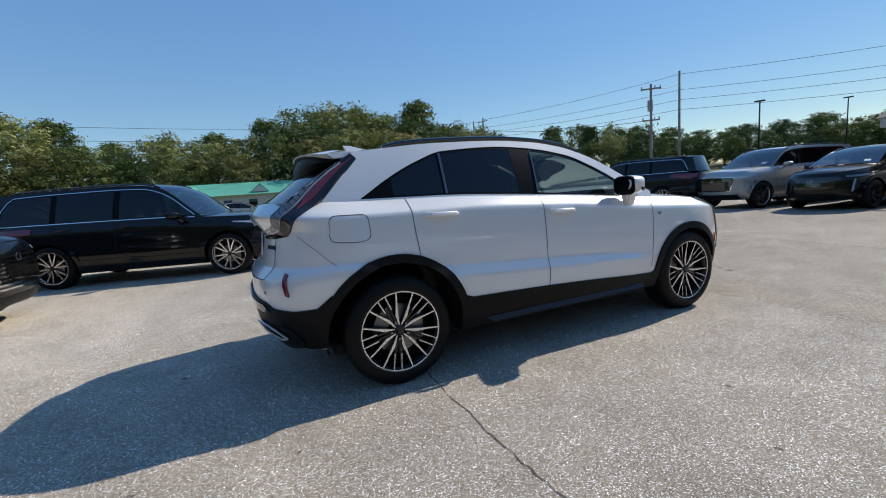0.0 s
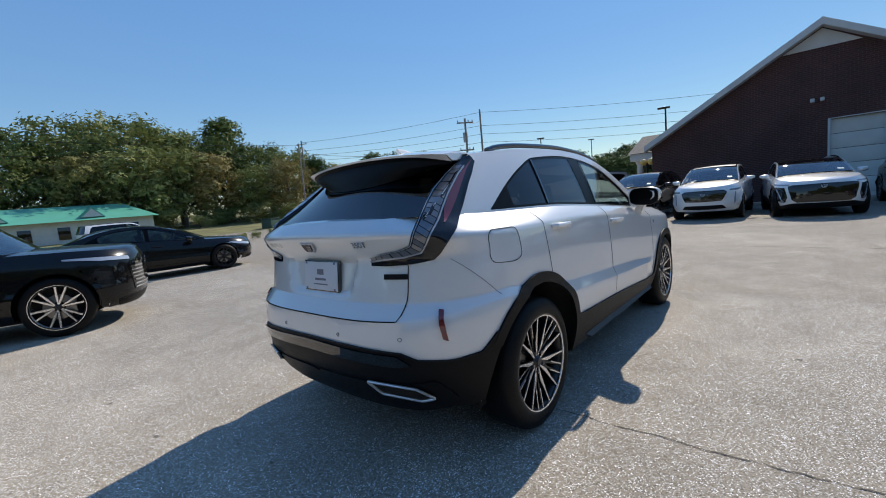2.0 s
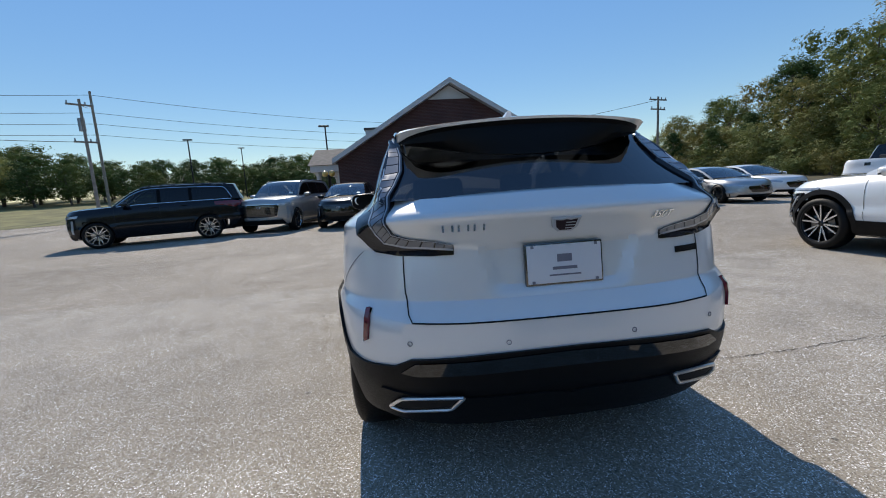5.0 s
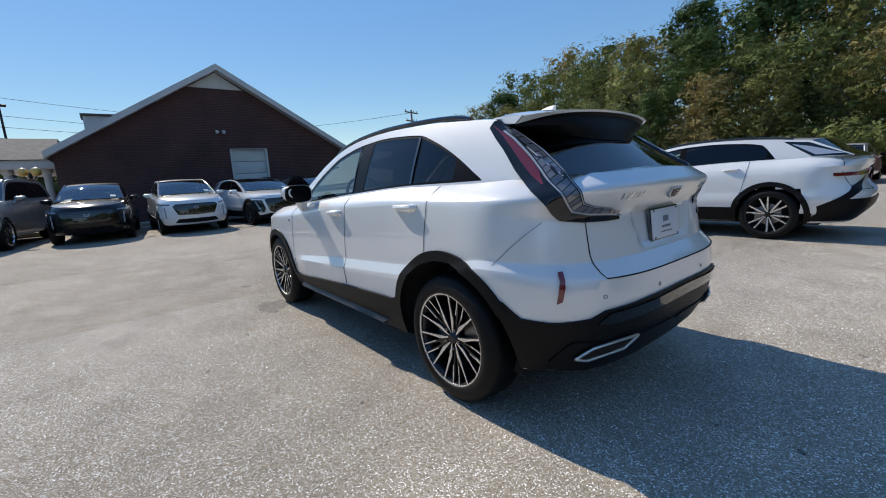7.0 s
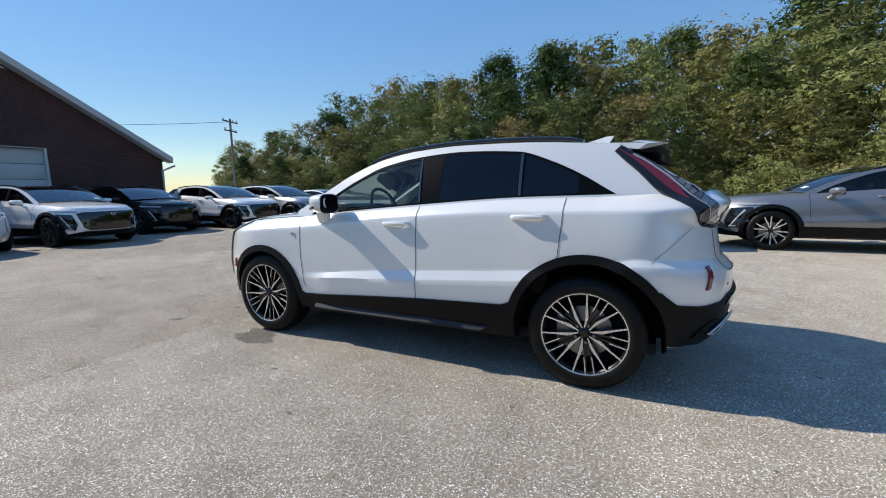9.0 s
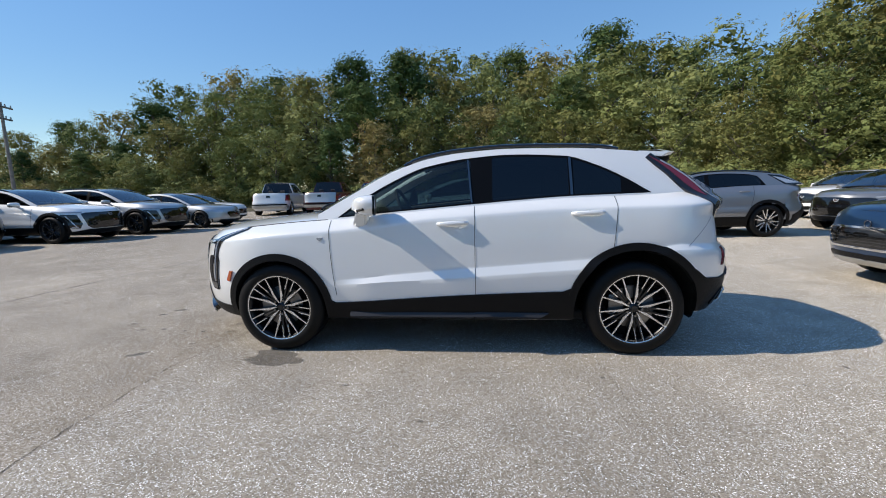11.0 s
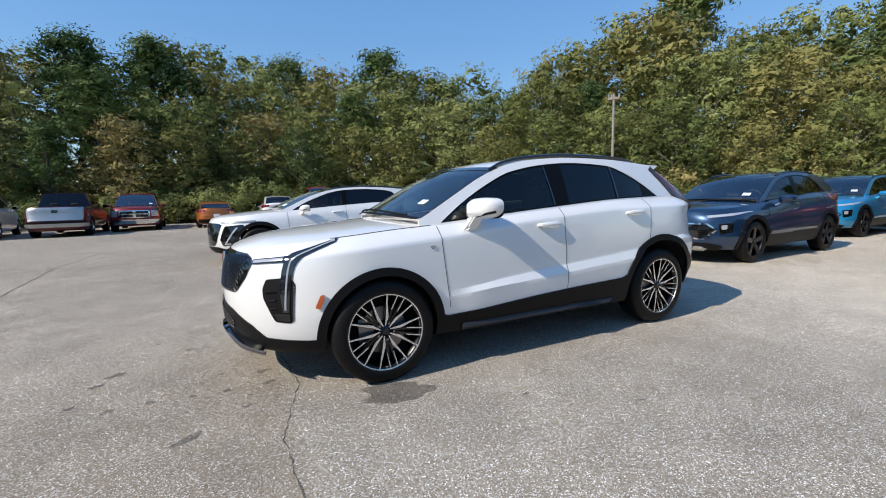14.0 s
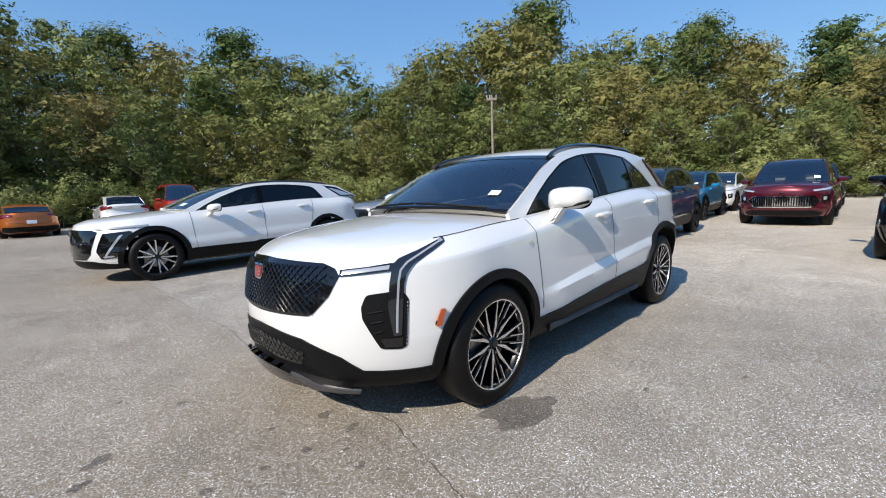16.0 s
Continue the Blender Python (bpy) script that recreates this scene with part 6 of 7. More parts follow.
def asphalt():
    """Worn asphalt: pale stones in grey binder, broad stains and worn lanes."""
    m = bpy.data.materials.new("worn_asphalt")
    m.use_nodes = True
    nt = m.node_tree
    b = nt.nodes["Principled BSDF"]
    tc = nt.nodes.new("ShaderNodeTexCoord")
    vec = tc.outputs["Object"]
    vo = node(nt, "ShaderNodeTexVoronoi", Scale=210.0)
    nt.links.new(vec, vo.inputs["Vector"])
    r1 = nt.nodes.new("ShaderNodeValToRGB")
    for p, c in ((0.0, (0.12, 0.102, 0.078, 1)), (0.45, (0.228, 0.193, 0.145, 1)), (0.8, (0.27, 0.232, 0.177, 1)), (1.0, (0.36, 0.316, 0.25, 1))):
        e = r1.color_ramp.elements.new(p) if p not in (0.0, 1.0) else r1.color_ramp.elements[int(p)]
        e.color = c
    sep = nt.nodes.new("ShaderNodeSeparateColor")
    nt.links.new(vo.outputs["Color"], sep.inputs[0])
    nt.links.new(sep.outputs[0], r1.inputs[0])
    big = node(nt, "ShaderNodeTexNoise", Scale=0.22, Detail=6.0, Roughness=0.62)
    nt.links.new(vec, big.inputs["Vector"])
    rb = nt.nodes.new("ShaderNodeMapRange")
    for i, v in ((1, 0.3), (2, 0.7), (3, 0.74), (4, 1.13)):
        rb.inputs[i].default_value = v
    nt.links.new(big.outputs[0], rb.inputs[0])
    mid = node(nt, "ShaderNodeTexNoise", Scale=2.3, Detail=5.0)
    nt.links.new(vec, mid.inputs["Vector"])
    rm = nt.nodes.new("ShaderNodeMapRange")
    for i, v in ((1, 0.3), (2, 0.7), (3, 0.85), (4, 1.12)):
        rm.inputs[i].default_value = v
    nt.links.new(mid.outputs[0], rm.inputs[0])
    mul = nt.nodes.new("ShaderNodeMath")
    mul.operation = "MULTIPLY"
    nt.links.new(rb.outputs[0], mul.inputs[0])
    nt.links.new(rm.outputs[0], mul.inputs[1])
    sc = nt.nodes.new("ShaderNodeVectorMath")
    sc.operation = "SCALE"
    nt.links.new(r1.outputs[0], sc.inputs[0])
    nt.links.new(mul.outputs[0], sc.inputs["Scale"])
    # the older, greyer pour beyond the joint, with a ragged edge
    sp = nt.nodes.new("ShaderNodeSeparateXYZ")
    nt.links.new(vec, sp.inputs[0])
    jt = nt.nodes.new("ShaderNodeMath")
    jt.operation = "MULTIPLY_ADD"
    jt.inputs[1].default_value = 0.12
    nt.links.new(mid.outputs[0], jt.inputs[0])
    nt.links.new(sp.outputs[0], jt.inputs[2])
    jr = nt.nodes.new("ShaderNodeMapRange")
    for i, v in ((1, 2.06), (2, 2.13), (3, 0.0), (4, 1.0)):
        jr.inputs[i].default_value = v
    nt.links.new(jt.outputs[0], jr.inputs[0])
    old = nt.nodes.new("ShaderNodeMix")
    old.data_type = "RGBA"
    old.blend_type = "MULTIPLY"
    old.inputs[7].default_value = (0.88, 0.855, 0.825, 1)
    nt.links.new(jr.outputs[0], old.inputs[0])
    nt.links.new(sc.outputs[0], old.inputs[6])
    # the colour turns paler and creamier towards -x, with a wandering edge
    pr = nt.nodes.new("ShaderNodeMapRange")
    for i, v in ((1, 0.0), (2, -3.4), (3, 0.0), (4, 1.0)):
        pr.inputs[i].default_value = v
    wander = nt.nodes.new("ShaderNodeMath")
    wander.operation = "MULTIPLY_ADD"
    wander.inputs[1].default_value = 2.5
    nt.links.new(big.outputs[0], wander.inputs[0])
    nt.links.new(sp.outputs[0], wander.inputs[2])
    nt.links.new(wander.outputs[0], pr.inputs[0])
    pale = nt.nodes.new("ShaderNodeMix")
    pale.data_type, pale.blend_type = "RGBA", "MULTIPLY"
    pale.inputs[7].default_value = (1.42, 1.38, 1.30, 1)
    nt.links.new(pr.outputs[0], pale.inputs[0])
    nt.links.new(old.outputs[2], pale.inputs[6])
    nt.links.new(pale.outputs[2], b.inputs["Base Color"])
    b.inputs["Roughness"].default_value = 0.88
    b.inputs["Specular IOR Level"].default_value = 0.3
    bp = nt.nodes.new("ShaderNodeBump")
    bp.inputs["Strength"].default_value, bp.inputs["Distance"].default_value = 0.3, 0.003
    nt.links.new(vo.outputs["Distance"], bp.inputs["Height"])
    nt.links.new(bp.outputs[0], b.inputs["Normal"])
    return m


bm = bmesh.new()
bmesh.ops.create_grid(bm, x_segments=2, y_segments=2, size=900)
tagged(part("ground", bm, asphalt(), smooth=False), "pale worn asphalt lot with cracks and stains", "ground", kind="structure")

M["crack"] = material("crack_dirt", (0.1, 0.085, 0.065), 0.95, bump=0.5, bump_scale=200)
M["stain"] = material("oil_stain", (0.145, 0.129, 0.108), 0.75, bump=0.3, bump_scale=150, vary=0.35, vary_scale=9)
M["wet"] = material("wet_stain", (0.135, 0.12, 0.103), 0.6, bump=0.4, bump_scale=140, vary=0.2, vary_scale=6)
for k in ("crack", "stain", "wet"):
    # worn through in places
    nt = M[k].node_tree
    tc = nt.nodes.new("ShaderNodeTexCoord")
    nz = node(nt, "ShaderNodeTexNoise", Scale=70.0 if k != "crack" else 25.0, Detail=4.0)
    nt.links.new(tc.outputs["Object"], nz.inputs["Vector"])
    mr = nt.nodes.new("ShaderNodeMapRange")
    for i, v in ((1, 0.40), (2, 0.58), (3, 0.6 if k == "crack" else 0.25), (4, 1.0)):
        mr.inputs[i].default_value = v
    nt.links.new(nz.outputs[0], mr.inputs[0])
    nt.links.new(mr.outputs[0], nt.nodes["Principled BSDF"].inputs["Alpha"])
rng = random.Random(7)


def crack(pts, w, name="crack"):
    """A ragged crack along a polyline, a sliver of dirt on the asphalt."""
    path = []
    for (x0, y0), (x1, y1) in zip(pts, pts[1:]):
        n = max(2, int(math.hypot(x1 - x0, y1 - y0) / 0.05))
        path += [(x0 + (x1 - x0) * k / n, y0 + (y1 - y0) * k / n) for k in range(n)]
    path.append(pts[-1])
    bm = bmesh.new()
    prev = None
    ox = oy = 0.0
    for i, (x, y) in enumerate(path):
        x0, y0 = path[max(i - 1, 0)]
        x1, y1 = path[min(i + 1, len(path) - 1)]
        l = math.hypot(x1 - x0, y1 - y0) or 1
        nx, ny = -(y1 - y0) / l, (x1 - x0) / l
        ox = 0.8 * ox + rng.uniform(-0.012, 0.012)
        ww = w * rng.uniform(0.2, 0.95)
        a, b = bm.verts.new((x + nx * (ox + ww), y + ny * (ox + ww), 0.003)), bm.verts.new((x + nx * (ox - ww), y + ny * (ox - ww), 0.003))
        if prev:
            bm.faces.new((prev[0], prev[1], b, a))
        prev = (a, b)
    bmesh.ops.recalc_face_normals(bm, faces=bm.faces)
    tagged(part(name, bm, M["crack"], smooth=False), "dark ragged crack in the asphalt", "crack", "cracks in the lot")


def stain(x, y, r, mat="stain", ecc=1.0, ang=0.0, name="oil_stain", label="dark oil stain on the asphalt"):
    bm = bmesh.new()
    n = 26
    ph = [rng.uniform(0, 6.28) for _ in range(4)]
    vs = []
    for k in range(n):
        a = 2 * math.pi * k / n
        q = r * (1 + 0.16 * math.sin(2 * a + ph[0]) + 0.13 * math.sin(3 * a + ph[1]) + 0.09 * math.sin(5 * a + ph[2]) + 0.06 * math.sin(9 * a + ph[3]))
        u, v = q * math.cos(a) * ecc, q * math.sin(a)
        vs.append(bm.verts.new((x + u * math.cos(ang) - v * math.sin(ang), y + u * math.sin(ang) + v * math.cos(ang), 0.002)))
    bm.faces.new(vs)
    tagged(part(name, bm, M[mat], smooth=False), label, "stain", "stains on the lot")


crack([(-1.17, -7.5), (-1.11, -3.8), (-1.15, -2.4), (-1.19, -2.1), (-1.21, -1.6), (-1.23, -1.2), (-1.22, -0.9), (-1.2, 0.0)], 0.006)
crack([(-1.08, 0.95), (-1.12, 1.5), (-1.13, 1.9), (-1.2, 2.6)], 0.0016)
crack([(2.05, -9.0), (2.03, -4.1), (2.0, -1.7), (2.05, -0.7), (1.97, 0.3), (1.95, 0.65), (2.1, 1.2), (2.1, 1.75), (2.03, 2.45), (2.1, 3.7), (2.0, 4.8), (2.0, 8.0)], 0.0055)
crack([(5.6, -12.0), (5.7, -7.7), (5.3, -3.7), (5.65, -1.5), (5.75, -0.3), (6.0, 1.0), (6.0, 4.4), (5.7, 7.0), (5.8, 12.0)], 0.02)
crack([(9.2, -8.0), (9.0, -2.0), (9.3, 4.0), (9.0, 9.0)], 0.016)
crack([(2.1, 1.75), (2.5, 2.3), (2.9, 2.9)], 0.002)
for x, y, r, e, g in ((3.14, -0.22, 0.055, 1.5, 0.3), (3.22, -0.05, 0.04, 1.4, 0.4), (2.275, 0.78, 0.028, 1.3, 0), (2.125, 0.47, 0.035, 1.6, 0.4), (2.39, 0.47, 0.03, 1.2, 0), (2.59, 0.46, 0.025, 1.3, 0), (2.16, 0.24, 0.04, 1.7, 0.8), (2.43, 0.15, 0.02, 1.4, 0), (0.67, 1.49, 0.022, 1.5, 0), (2.97, -0.9, 0.02, 1.5, 0.2), (2.7, -0.58, 0.025, 1.6, 0.6), (3.28, 0.27, 0.03, 1.3, 0.2), (2.57, 1.03, 0.05, 1.9, 0.7), (2.83, 0.42, 0.03, 1.2, 0.2), (3.05, 0.44, 0.03, 1.8, 0.3), (2.25, 0.62, 0.018, 1.2, 0), (2.2, 0.9, 0.016, 1.2, 0), (-1.05, 1.3, 0.02, 1.2, 0), (0.1, 1.9, 0.018, 1.4, 0)):
    stain(x, y, r * 0.75, "stain", e, g)
stain(1.38, 1.06, 0.13, "wet", 2.0, -0.22, "wet_stain", "damp dark patch beside the front wheel")
for k in range(60):
    stain(rng.uniform(-4, 9), rng.uniform(-5, 6), rng.uniform(0.006, 0.018), "stain", rng.uniform(1, 2), rng.uniform(0, 3))

# ---- brick building ----
def brick_material():
    m = bpy.data.materials.new("red_brick")
    m.use_nodes = True
    nt = m.node_tree
    b = nt.nodes["Principled BSDF"]
    tc = nt.nodes.new("ShaderNodeTexCoord")
    mp = nt.nodes.new("ShaderNodeMapping")
    mp.inputs["Rotation"].default_value = (radians(90), 0, radians(90))
    nt.links.new(tc.outputs["Object"], mp.inputs["Vector"])
    sw = nt.nodes.new("ShaderNodeSeparateXYZ")
    cb = nt.nodes.new("ShaderNodeCombineXYZ")
    nt.links.new(tc.outputs["Object"], sw.inputs[0])
    nt.links.new(sw.outputs[1], cb.inputs[0])
    nt.links.new(sw.outputs[2], cb.inputs[1])
    br = nt.nodes.new("ShaderNodeTexBrick")
    for k, v in (("Color1", (0.078, 0.028, 0.025, 1)), ("Color2", (0.056, 0.021, 0.019, 1)), ("Mortar", (0.115, 0.085, 0.078, 1)), ("Scale", 1.0), ("Mortar Size", 0.006), ("Brick Width", 0.172), ("Row Height", 0.0615), ("Bias", 0.0), ("Mortar Smooth", 0.2)):
        br.inputs[k].default_value = v
    nt.links.new(cb.outputs[0], br.inputs["Vector"])
    nz = node(nt, "ShaderNodeTexNoise", Scale=0.9, Detail=5.0)
    nt.links.new(tc.outputs["Object"], nz.inputs["Vector"])
    mr = nt.nodes.new("ShaderNodeMapRange")
    for i, v in ((1, 0.3), (2, 0.7), (3, 0.82), (4, 1.18)):
        mr.inputs[i].default_value = v
    nt.links.new(nz.outputs[0], mr.inputs[0])
    sc = nt.nodes.new("ShaderNodeVectorMath")
    sc.operation = "SCALE"
    nt.links.new(br.outputs["Color"], sc.inputs[0])
    nt.links.new(mr.outputs[0], sc.inputs["Scale"])
    nt.links.new(sc.outputs[0], b.inputs["Base Color"])
    b.inputs["Roughness"].default_value = 0.85
    bp = nt.nodes.new("ShaderNodeBump")
    bp.invert = True
    bp.inputs["Distance"].default_value = 0.008
    nt.links.new(br.outputs["Fac"], bp.inputs["Height"])
    nt.links.new(bp.outputs[0], b.inputs["Normal"])
    return m


M["brick"] = brick_material()
M["shingle"] = material("grey_shingle", (0.10, 0.095, 0.09), 0.9, bump=0.6, bump_scale=14, vary=0.3, vary_scale=5)
M["white_trim"] = material("white_trim_paint", (0.54, 0.54, 0.53), 0.5, vary=0.06, vary_scale=1.5)
M["siding"] = material("pale_siding", (0.55, 0.55, 0.53), 0.6, vary=0.06)
M["door_paint"] = material("off_white_door", (0.56, 0.58, 0.55), 0.5, vary=0.05)
M["iron"] = material("black_iron", (0.012, 0.012, 0.012), 0.45, 0.4)
M["globe"] = material("amber_globe", (0.72, 0.47, 0.12), 0.25, 0, 0.5)
M["wood_pole"] = material("weathered_pole", (0.25, 0.22, 0.185), 0.9, bump=0.6, bump_scale=30, vary=0.25, vary_scale=4)
M["galv"] = material("galvanised_steel", (0.33, 0.34, 0.35), 0.45, 0.9, vary=0.1)
M["wire"] = material("black_wire", (0.015, 0.015, 0.015), 0.6)

BX = 15.4
# the building and its porch, set back behind the row of cars
SET_BACK = Matrix.Translation((-3.3, 0.55, 1.15)) @ Matrix.Scale(1.22, 4) @ Matrix.Translation((3.3, -0.6, -1.28))


def build_brick_building():
    root = thing("brick_building", SET_BACK, "low dark red brick building with gabled end and white door", "building")
    y0, y1, ze, ya, za, xe = -7.15, 3.1, 2.80, -2.0, 5.86, 34.0
    ydoor = (-3.58, -2.18)
    bm = bmesh.new()
    zd = 2.88

    def quad(*p):
        bm.faces.new([bm.verts.new(q) for q in p])

    def zroof(y):
        return ze + (za - ze) * (1 - abs(y - ya) / ((y1 - ya) if y > ya else (ya - y0)))
    cuts = [y0, ydoor[0], ydoor[1], y1]
    for a, b, zb in ((y0, ydoor[0], 0), (ydoor[0], ydoor[1], zd), (ydoor[1], y1, 0)):
        pts = [(BX, a, zb), (BX, b, zb), (BX, b, zroof(b))]
        if a < ya < b:
            pts.append((BX, ya, za))
        pts.append((BX, a, zroof(a)))
        quad(*pts[::-1])
    for yy in (y0, y1):
        quad((BX, yy, 0), (xe, yy, 0), (xe, yy, ze), (BX, yy, ze))
    quad((xe, y0, 0), (xe, y1, 0), (xe, y1, ze), (xe, ya, za), (xe, y0, ze))
    for yy in ydoor:
        quad((BX, yy, 0), (BX + 0.25, yy, 0), (BX + 0.25, yy, zd), (BX, yy, zd))
    quad((BX, ydoor[0], zd), (BX, ydoor[1], zd), (BX + 0.25, ydoor[1], zd), (BX + 0.25, ydoor[0], zd))
    bmesh.ops.remove_doubles(bm, verts=bm.verts, dist=0.001)
    part("wall", bm, M["brick"], root, smooth=False)
    for yy, nm in ((y0, 1), (y1, -1)):
        bm = bmesh.new()
        d = 0.2 * (1 if yy == y1 else -1)
        sl = (za - ze) / (ya - yy)
        p = [(BX - 0.35, yy + d, ze - abs(sl * d)), (xe + 0.3, yy + d, ze - abs(sl * d)), (xe + 0.3, ya, za), (BX - 0.35, ya, za)]
        lo = [bm.verts.new(q) for q in p]
        hi = [bm.verts.new((q[0], q[1], q[2] + 0.14)) for q in p]
        bm.faces.new(hi)
        bm.faces.new(lo[::-1])
        for i in range(4):
            j = (i + 1) % 4
            bm.faces.new((lo[i], lo[j], hi[j], hi[i]))
        bmesh.ops.recalc_face_normals(bm, faces=bm.faces)
        part("roof_slope", bm, M["shingle"], root, smooth=False)
        bm = bmesh.new()
        q = [(yy + d, ze - abs(sl * d) - 0.07), (yy + d, ze - abs(sl * d) + 0.15), (ya, za + 0.15), (ya, za - 0.07)]
        a = [bm.verts.new((BX - 0.39, *r)) for r in q]
        b = [bm.verts.new((BX - 0.352, *r)) for r in q]
        bm.faces.new(a)
        bm.faces.new(b[::-1])
        for i in range(4):
            j = (i + 1) % 4
            bm.faces.new((a[i], b[i], b[j], a[j]))
        bmesh.ops.recalc_face_normals(bm, faces=bm.faces)
        part("rake_board", bm, M["white_trim"], root, smooth=False)
        bm = bmesh.new()
        a = [bm.verts.new((BX - 0.35, *r)) for r in (q[0], q[3])] + [bm.verts.new((BX, *r)) for r in (q[3], q[0])]
        bm.faces.new(a)
        part("soffit", bm, M["white_trim"], root, smooth=False)
    bm = bmesh.new()
    a = [bm.verts.new((BX - 0.03, *r)) for r in ((-1.02, 5.17), (-2.92, 5.17), (ya, 5.75))]
    b = [bm.verts.new((BX + 0.01, *r)) for r in ((-1.02, 5.17), (-2.92, 5.17), (ya, 5.75))]
    bm.faces.new(a)
    for i in range(3):
        j = (i + 1) % 3
        bm.faces.new((a[i], b[i], b[j], a[j]))
    bmesh.ops.recalc_face_normals(bm, faces=bm.faces)
    part("gable_panel", bm, M["siding"], root, smooth=False)
    for k in range(6):
        bm = bmesh.new()
        h = zd / 6
        add_box(bm, BX + 0.10, BX + 0.16, ydoor[0] + 0.04, ydoor[1] - 0.04, k * h + 0.008, (k + 1) * h - 0.004, 0.012)
        part("door_panel", bm, M["door_paint"], root)
    for a, b, c, d in ((ydoor[0] - 0.02, ydoor[0] + 0.045, 0, zd), (ydoor[1] - 0.045, ydoor[1] + 0.02, 0, zd), (ydoor[0] - 0.02, ydoor[1] + 0.02, zd, zd + 0.03)):
        bm = bmesh.new()
        add_box(bm, BX - 0.03, BX + 0.12, a, b, c, d, 0.006)
        part("door_frame", bm, M["white_trim"], root)
    for y in (-1.78, -2.02):
        bm = bmesh.new()
        add_box(bm, BX - 0.16, BX - 0.002, y - 0.055, y + 0.055, 3.48, 3.60, 0.02)
        part("wall_lamp", bm, M["white_trim"], root)
    bm = bmesh.new()
    tube(bm, [(BX - 0.2, y0 - 0.36, 2.52), (BX - 0.08, y0 + 0.06, 2.3), (BX - 0.06, y0 + 0.06, 0.15), (BX - 0.3, y0 + 0.06, 0.04)], 0.045, 8)
    part("downpipe", bm, M["white_trim"], root)
    bm = bmesh.new()
    add_box(bm, 22.6, 24.0, 1.02, 2.22, 4.0, 5.02, 0.02)
    part("roof_box", bm, M["siding"], root)
    bm = bmesh.new()
    add_box(bm, 22.5, 24.1, 0.95, 2.3, 5.02, 5.12, 0.02)
    part("roof_box_cap", bm, M["shingle"], root)
    return root


build_brick_building()

M["kerb"] = material("worn_kerb_concrete", (0.42, 0.39, 0.34), 0.9, bump=0.4, bump_scale=40, vary=0.15, vary_scale=2)
kerb = tagged(new("kerb"), "pale worn concrete kerb behind the row of cars", "kerb", kind="structure")
for k in range(9):
    bm = bmesh.new()
    add_box(bm, 16.45, 16.63, -12.0 + k * 1.9 + 0.006, -10.1 + k * 1.9 - 0.006, -0.02, 0.15, 0.02)
    part("kerb_stone", bm, M["kerb"], kerb)


def build_porch():
    root = thing("entrance_canopy", SET_BACK, "white columned entrance canopy with a grey shingled hip roof", "canopy")
    x0, x1, y0, y1 = 19.5, 27.0, 3.2, 4.75
    bm = bmesh.new()
    lo = [bm.verts.new(p) for p in ((x0 - 0.4, y0, 2.85), (x1 + 0.4, y0, 2.85), (x1 + 0.4, y1 + 0.4, 2.85), (x0 - 0.4, y1 + 0.4, 2.85))]
    hi = [bm.verts.new(p) for p in ((x0 + 2.4, y0, 3.9), (x1 - 2.4, y0, 3.9), (x1 - 2.4, y1 + 0.38, 3.9), (x0 + 2.4, y1 + 0.38, 3.9))]
    bm.faces.new(hi)
    bm.faces.new(lo[::-1])
    for i in range(4):
        j = (i + 1) % 4
        bm.faces.new((lo[i], lo[j], hi[j], hi[i]))
    part("roof", bm, M["shingle"], root, smooth=False)
    bm = bmesh.new()
    add_box(bm, x0 - 0.3, x1 + 0.3, y0, y1 + 0.3, 2.5, 2.84, 0.03)
    part("beam", bm, M["white_trim"], root)
    for x in (x0 + 0.1, x1 - 0.1):
        for y in (y0 + 0.4, y1 - 0.05):
            bm = bmesh.new()
            lathe(bm, [(0.19, 0), (0.19, 0.2), (0.14, 0.26), (0.13, 2.3), (0.19, 2.38), (0.19, 2.5)], 20, m=Matrix.Translation((x, y, 0)) @ Matrix.Rotation(radians(90), 4, "X") @ Matrix.Diagonal((1, 1, -1, 1)))
            part("column", bm, M["white_trim"], root)
    return root


build_porch()


def build_globe_lamp(x, y):
    root = thing("globe_lamp_post", SET_BACK @ pose(x, y, 0), "black iron lamp post with a pair of amber globes", "lamp")
    bm = bmesh.new()
    lathe(bm, [(0.14, 0), (0.14, 0.12), (0.07, 0.25), (0.05, 0.5), (0.045, 2.1), (0.07, 2.15), (0.03, 2.3)], 16, m=Matrix.Rotation(radians(90), 4, "X"))
    part("post", bm, M["iron"], root)
    for k in range(2):
        a = k * math.pi + 1.25
        bm = bmesh.new()
        tube(bm, [(0, 0, 2.1), (0.11 * math.cos(a), 0.11 * math.sin(a), 2.08), (0.19 * math.cos(a), 0.19 * math.sin(a), 2.2)], 0.018, 8)
        part("arm", bm, M["iron"], root)
        bm = bmesh.new()
        bmesh.ops.create_uvsphere(bm, u_segments=20, v_segments=12, radius=0.155, matrix=Matrix.Translation((0.19 * math.cos(a), 0.19 * math.sin(a), 2.34)))
        part("globe", bm, M["globe"], root)


build_globe_lamp(18.0, 3.95)


def build_lamp_pole(x, y, h, heads, name="lot_lamp", z=0.0, ang=0):
    root = thing(name, pose(x, y, z, 0, 0, ang), "tall grey lot lamp with box heads", "lamp", "lot lamps")
    bm = bmesh.new()
    tube(bm, [(0, 0, 0), (0, 0, h)], 0.09, 10, (1, 0.7))
    part("pole", bm, M["iron"], root)
    for d in heads:
        bm = bmesh.new()
        add_box(bm, -0.18, 0.18, min(0, d), max(0, d), h - 0.06, h + 0.08, 0.03)
        part("lamp_head", bm, M["iron"], root)


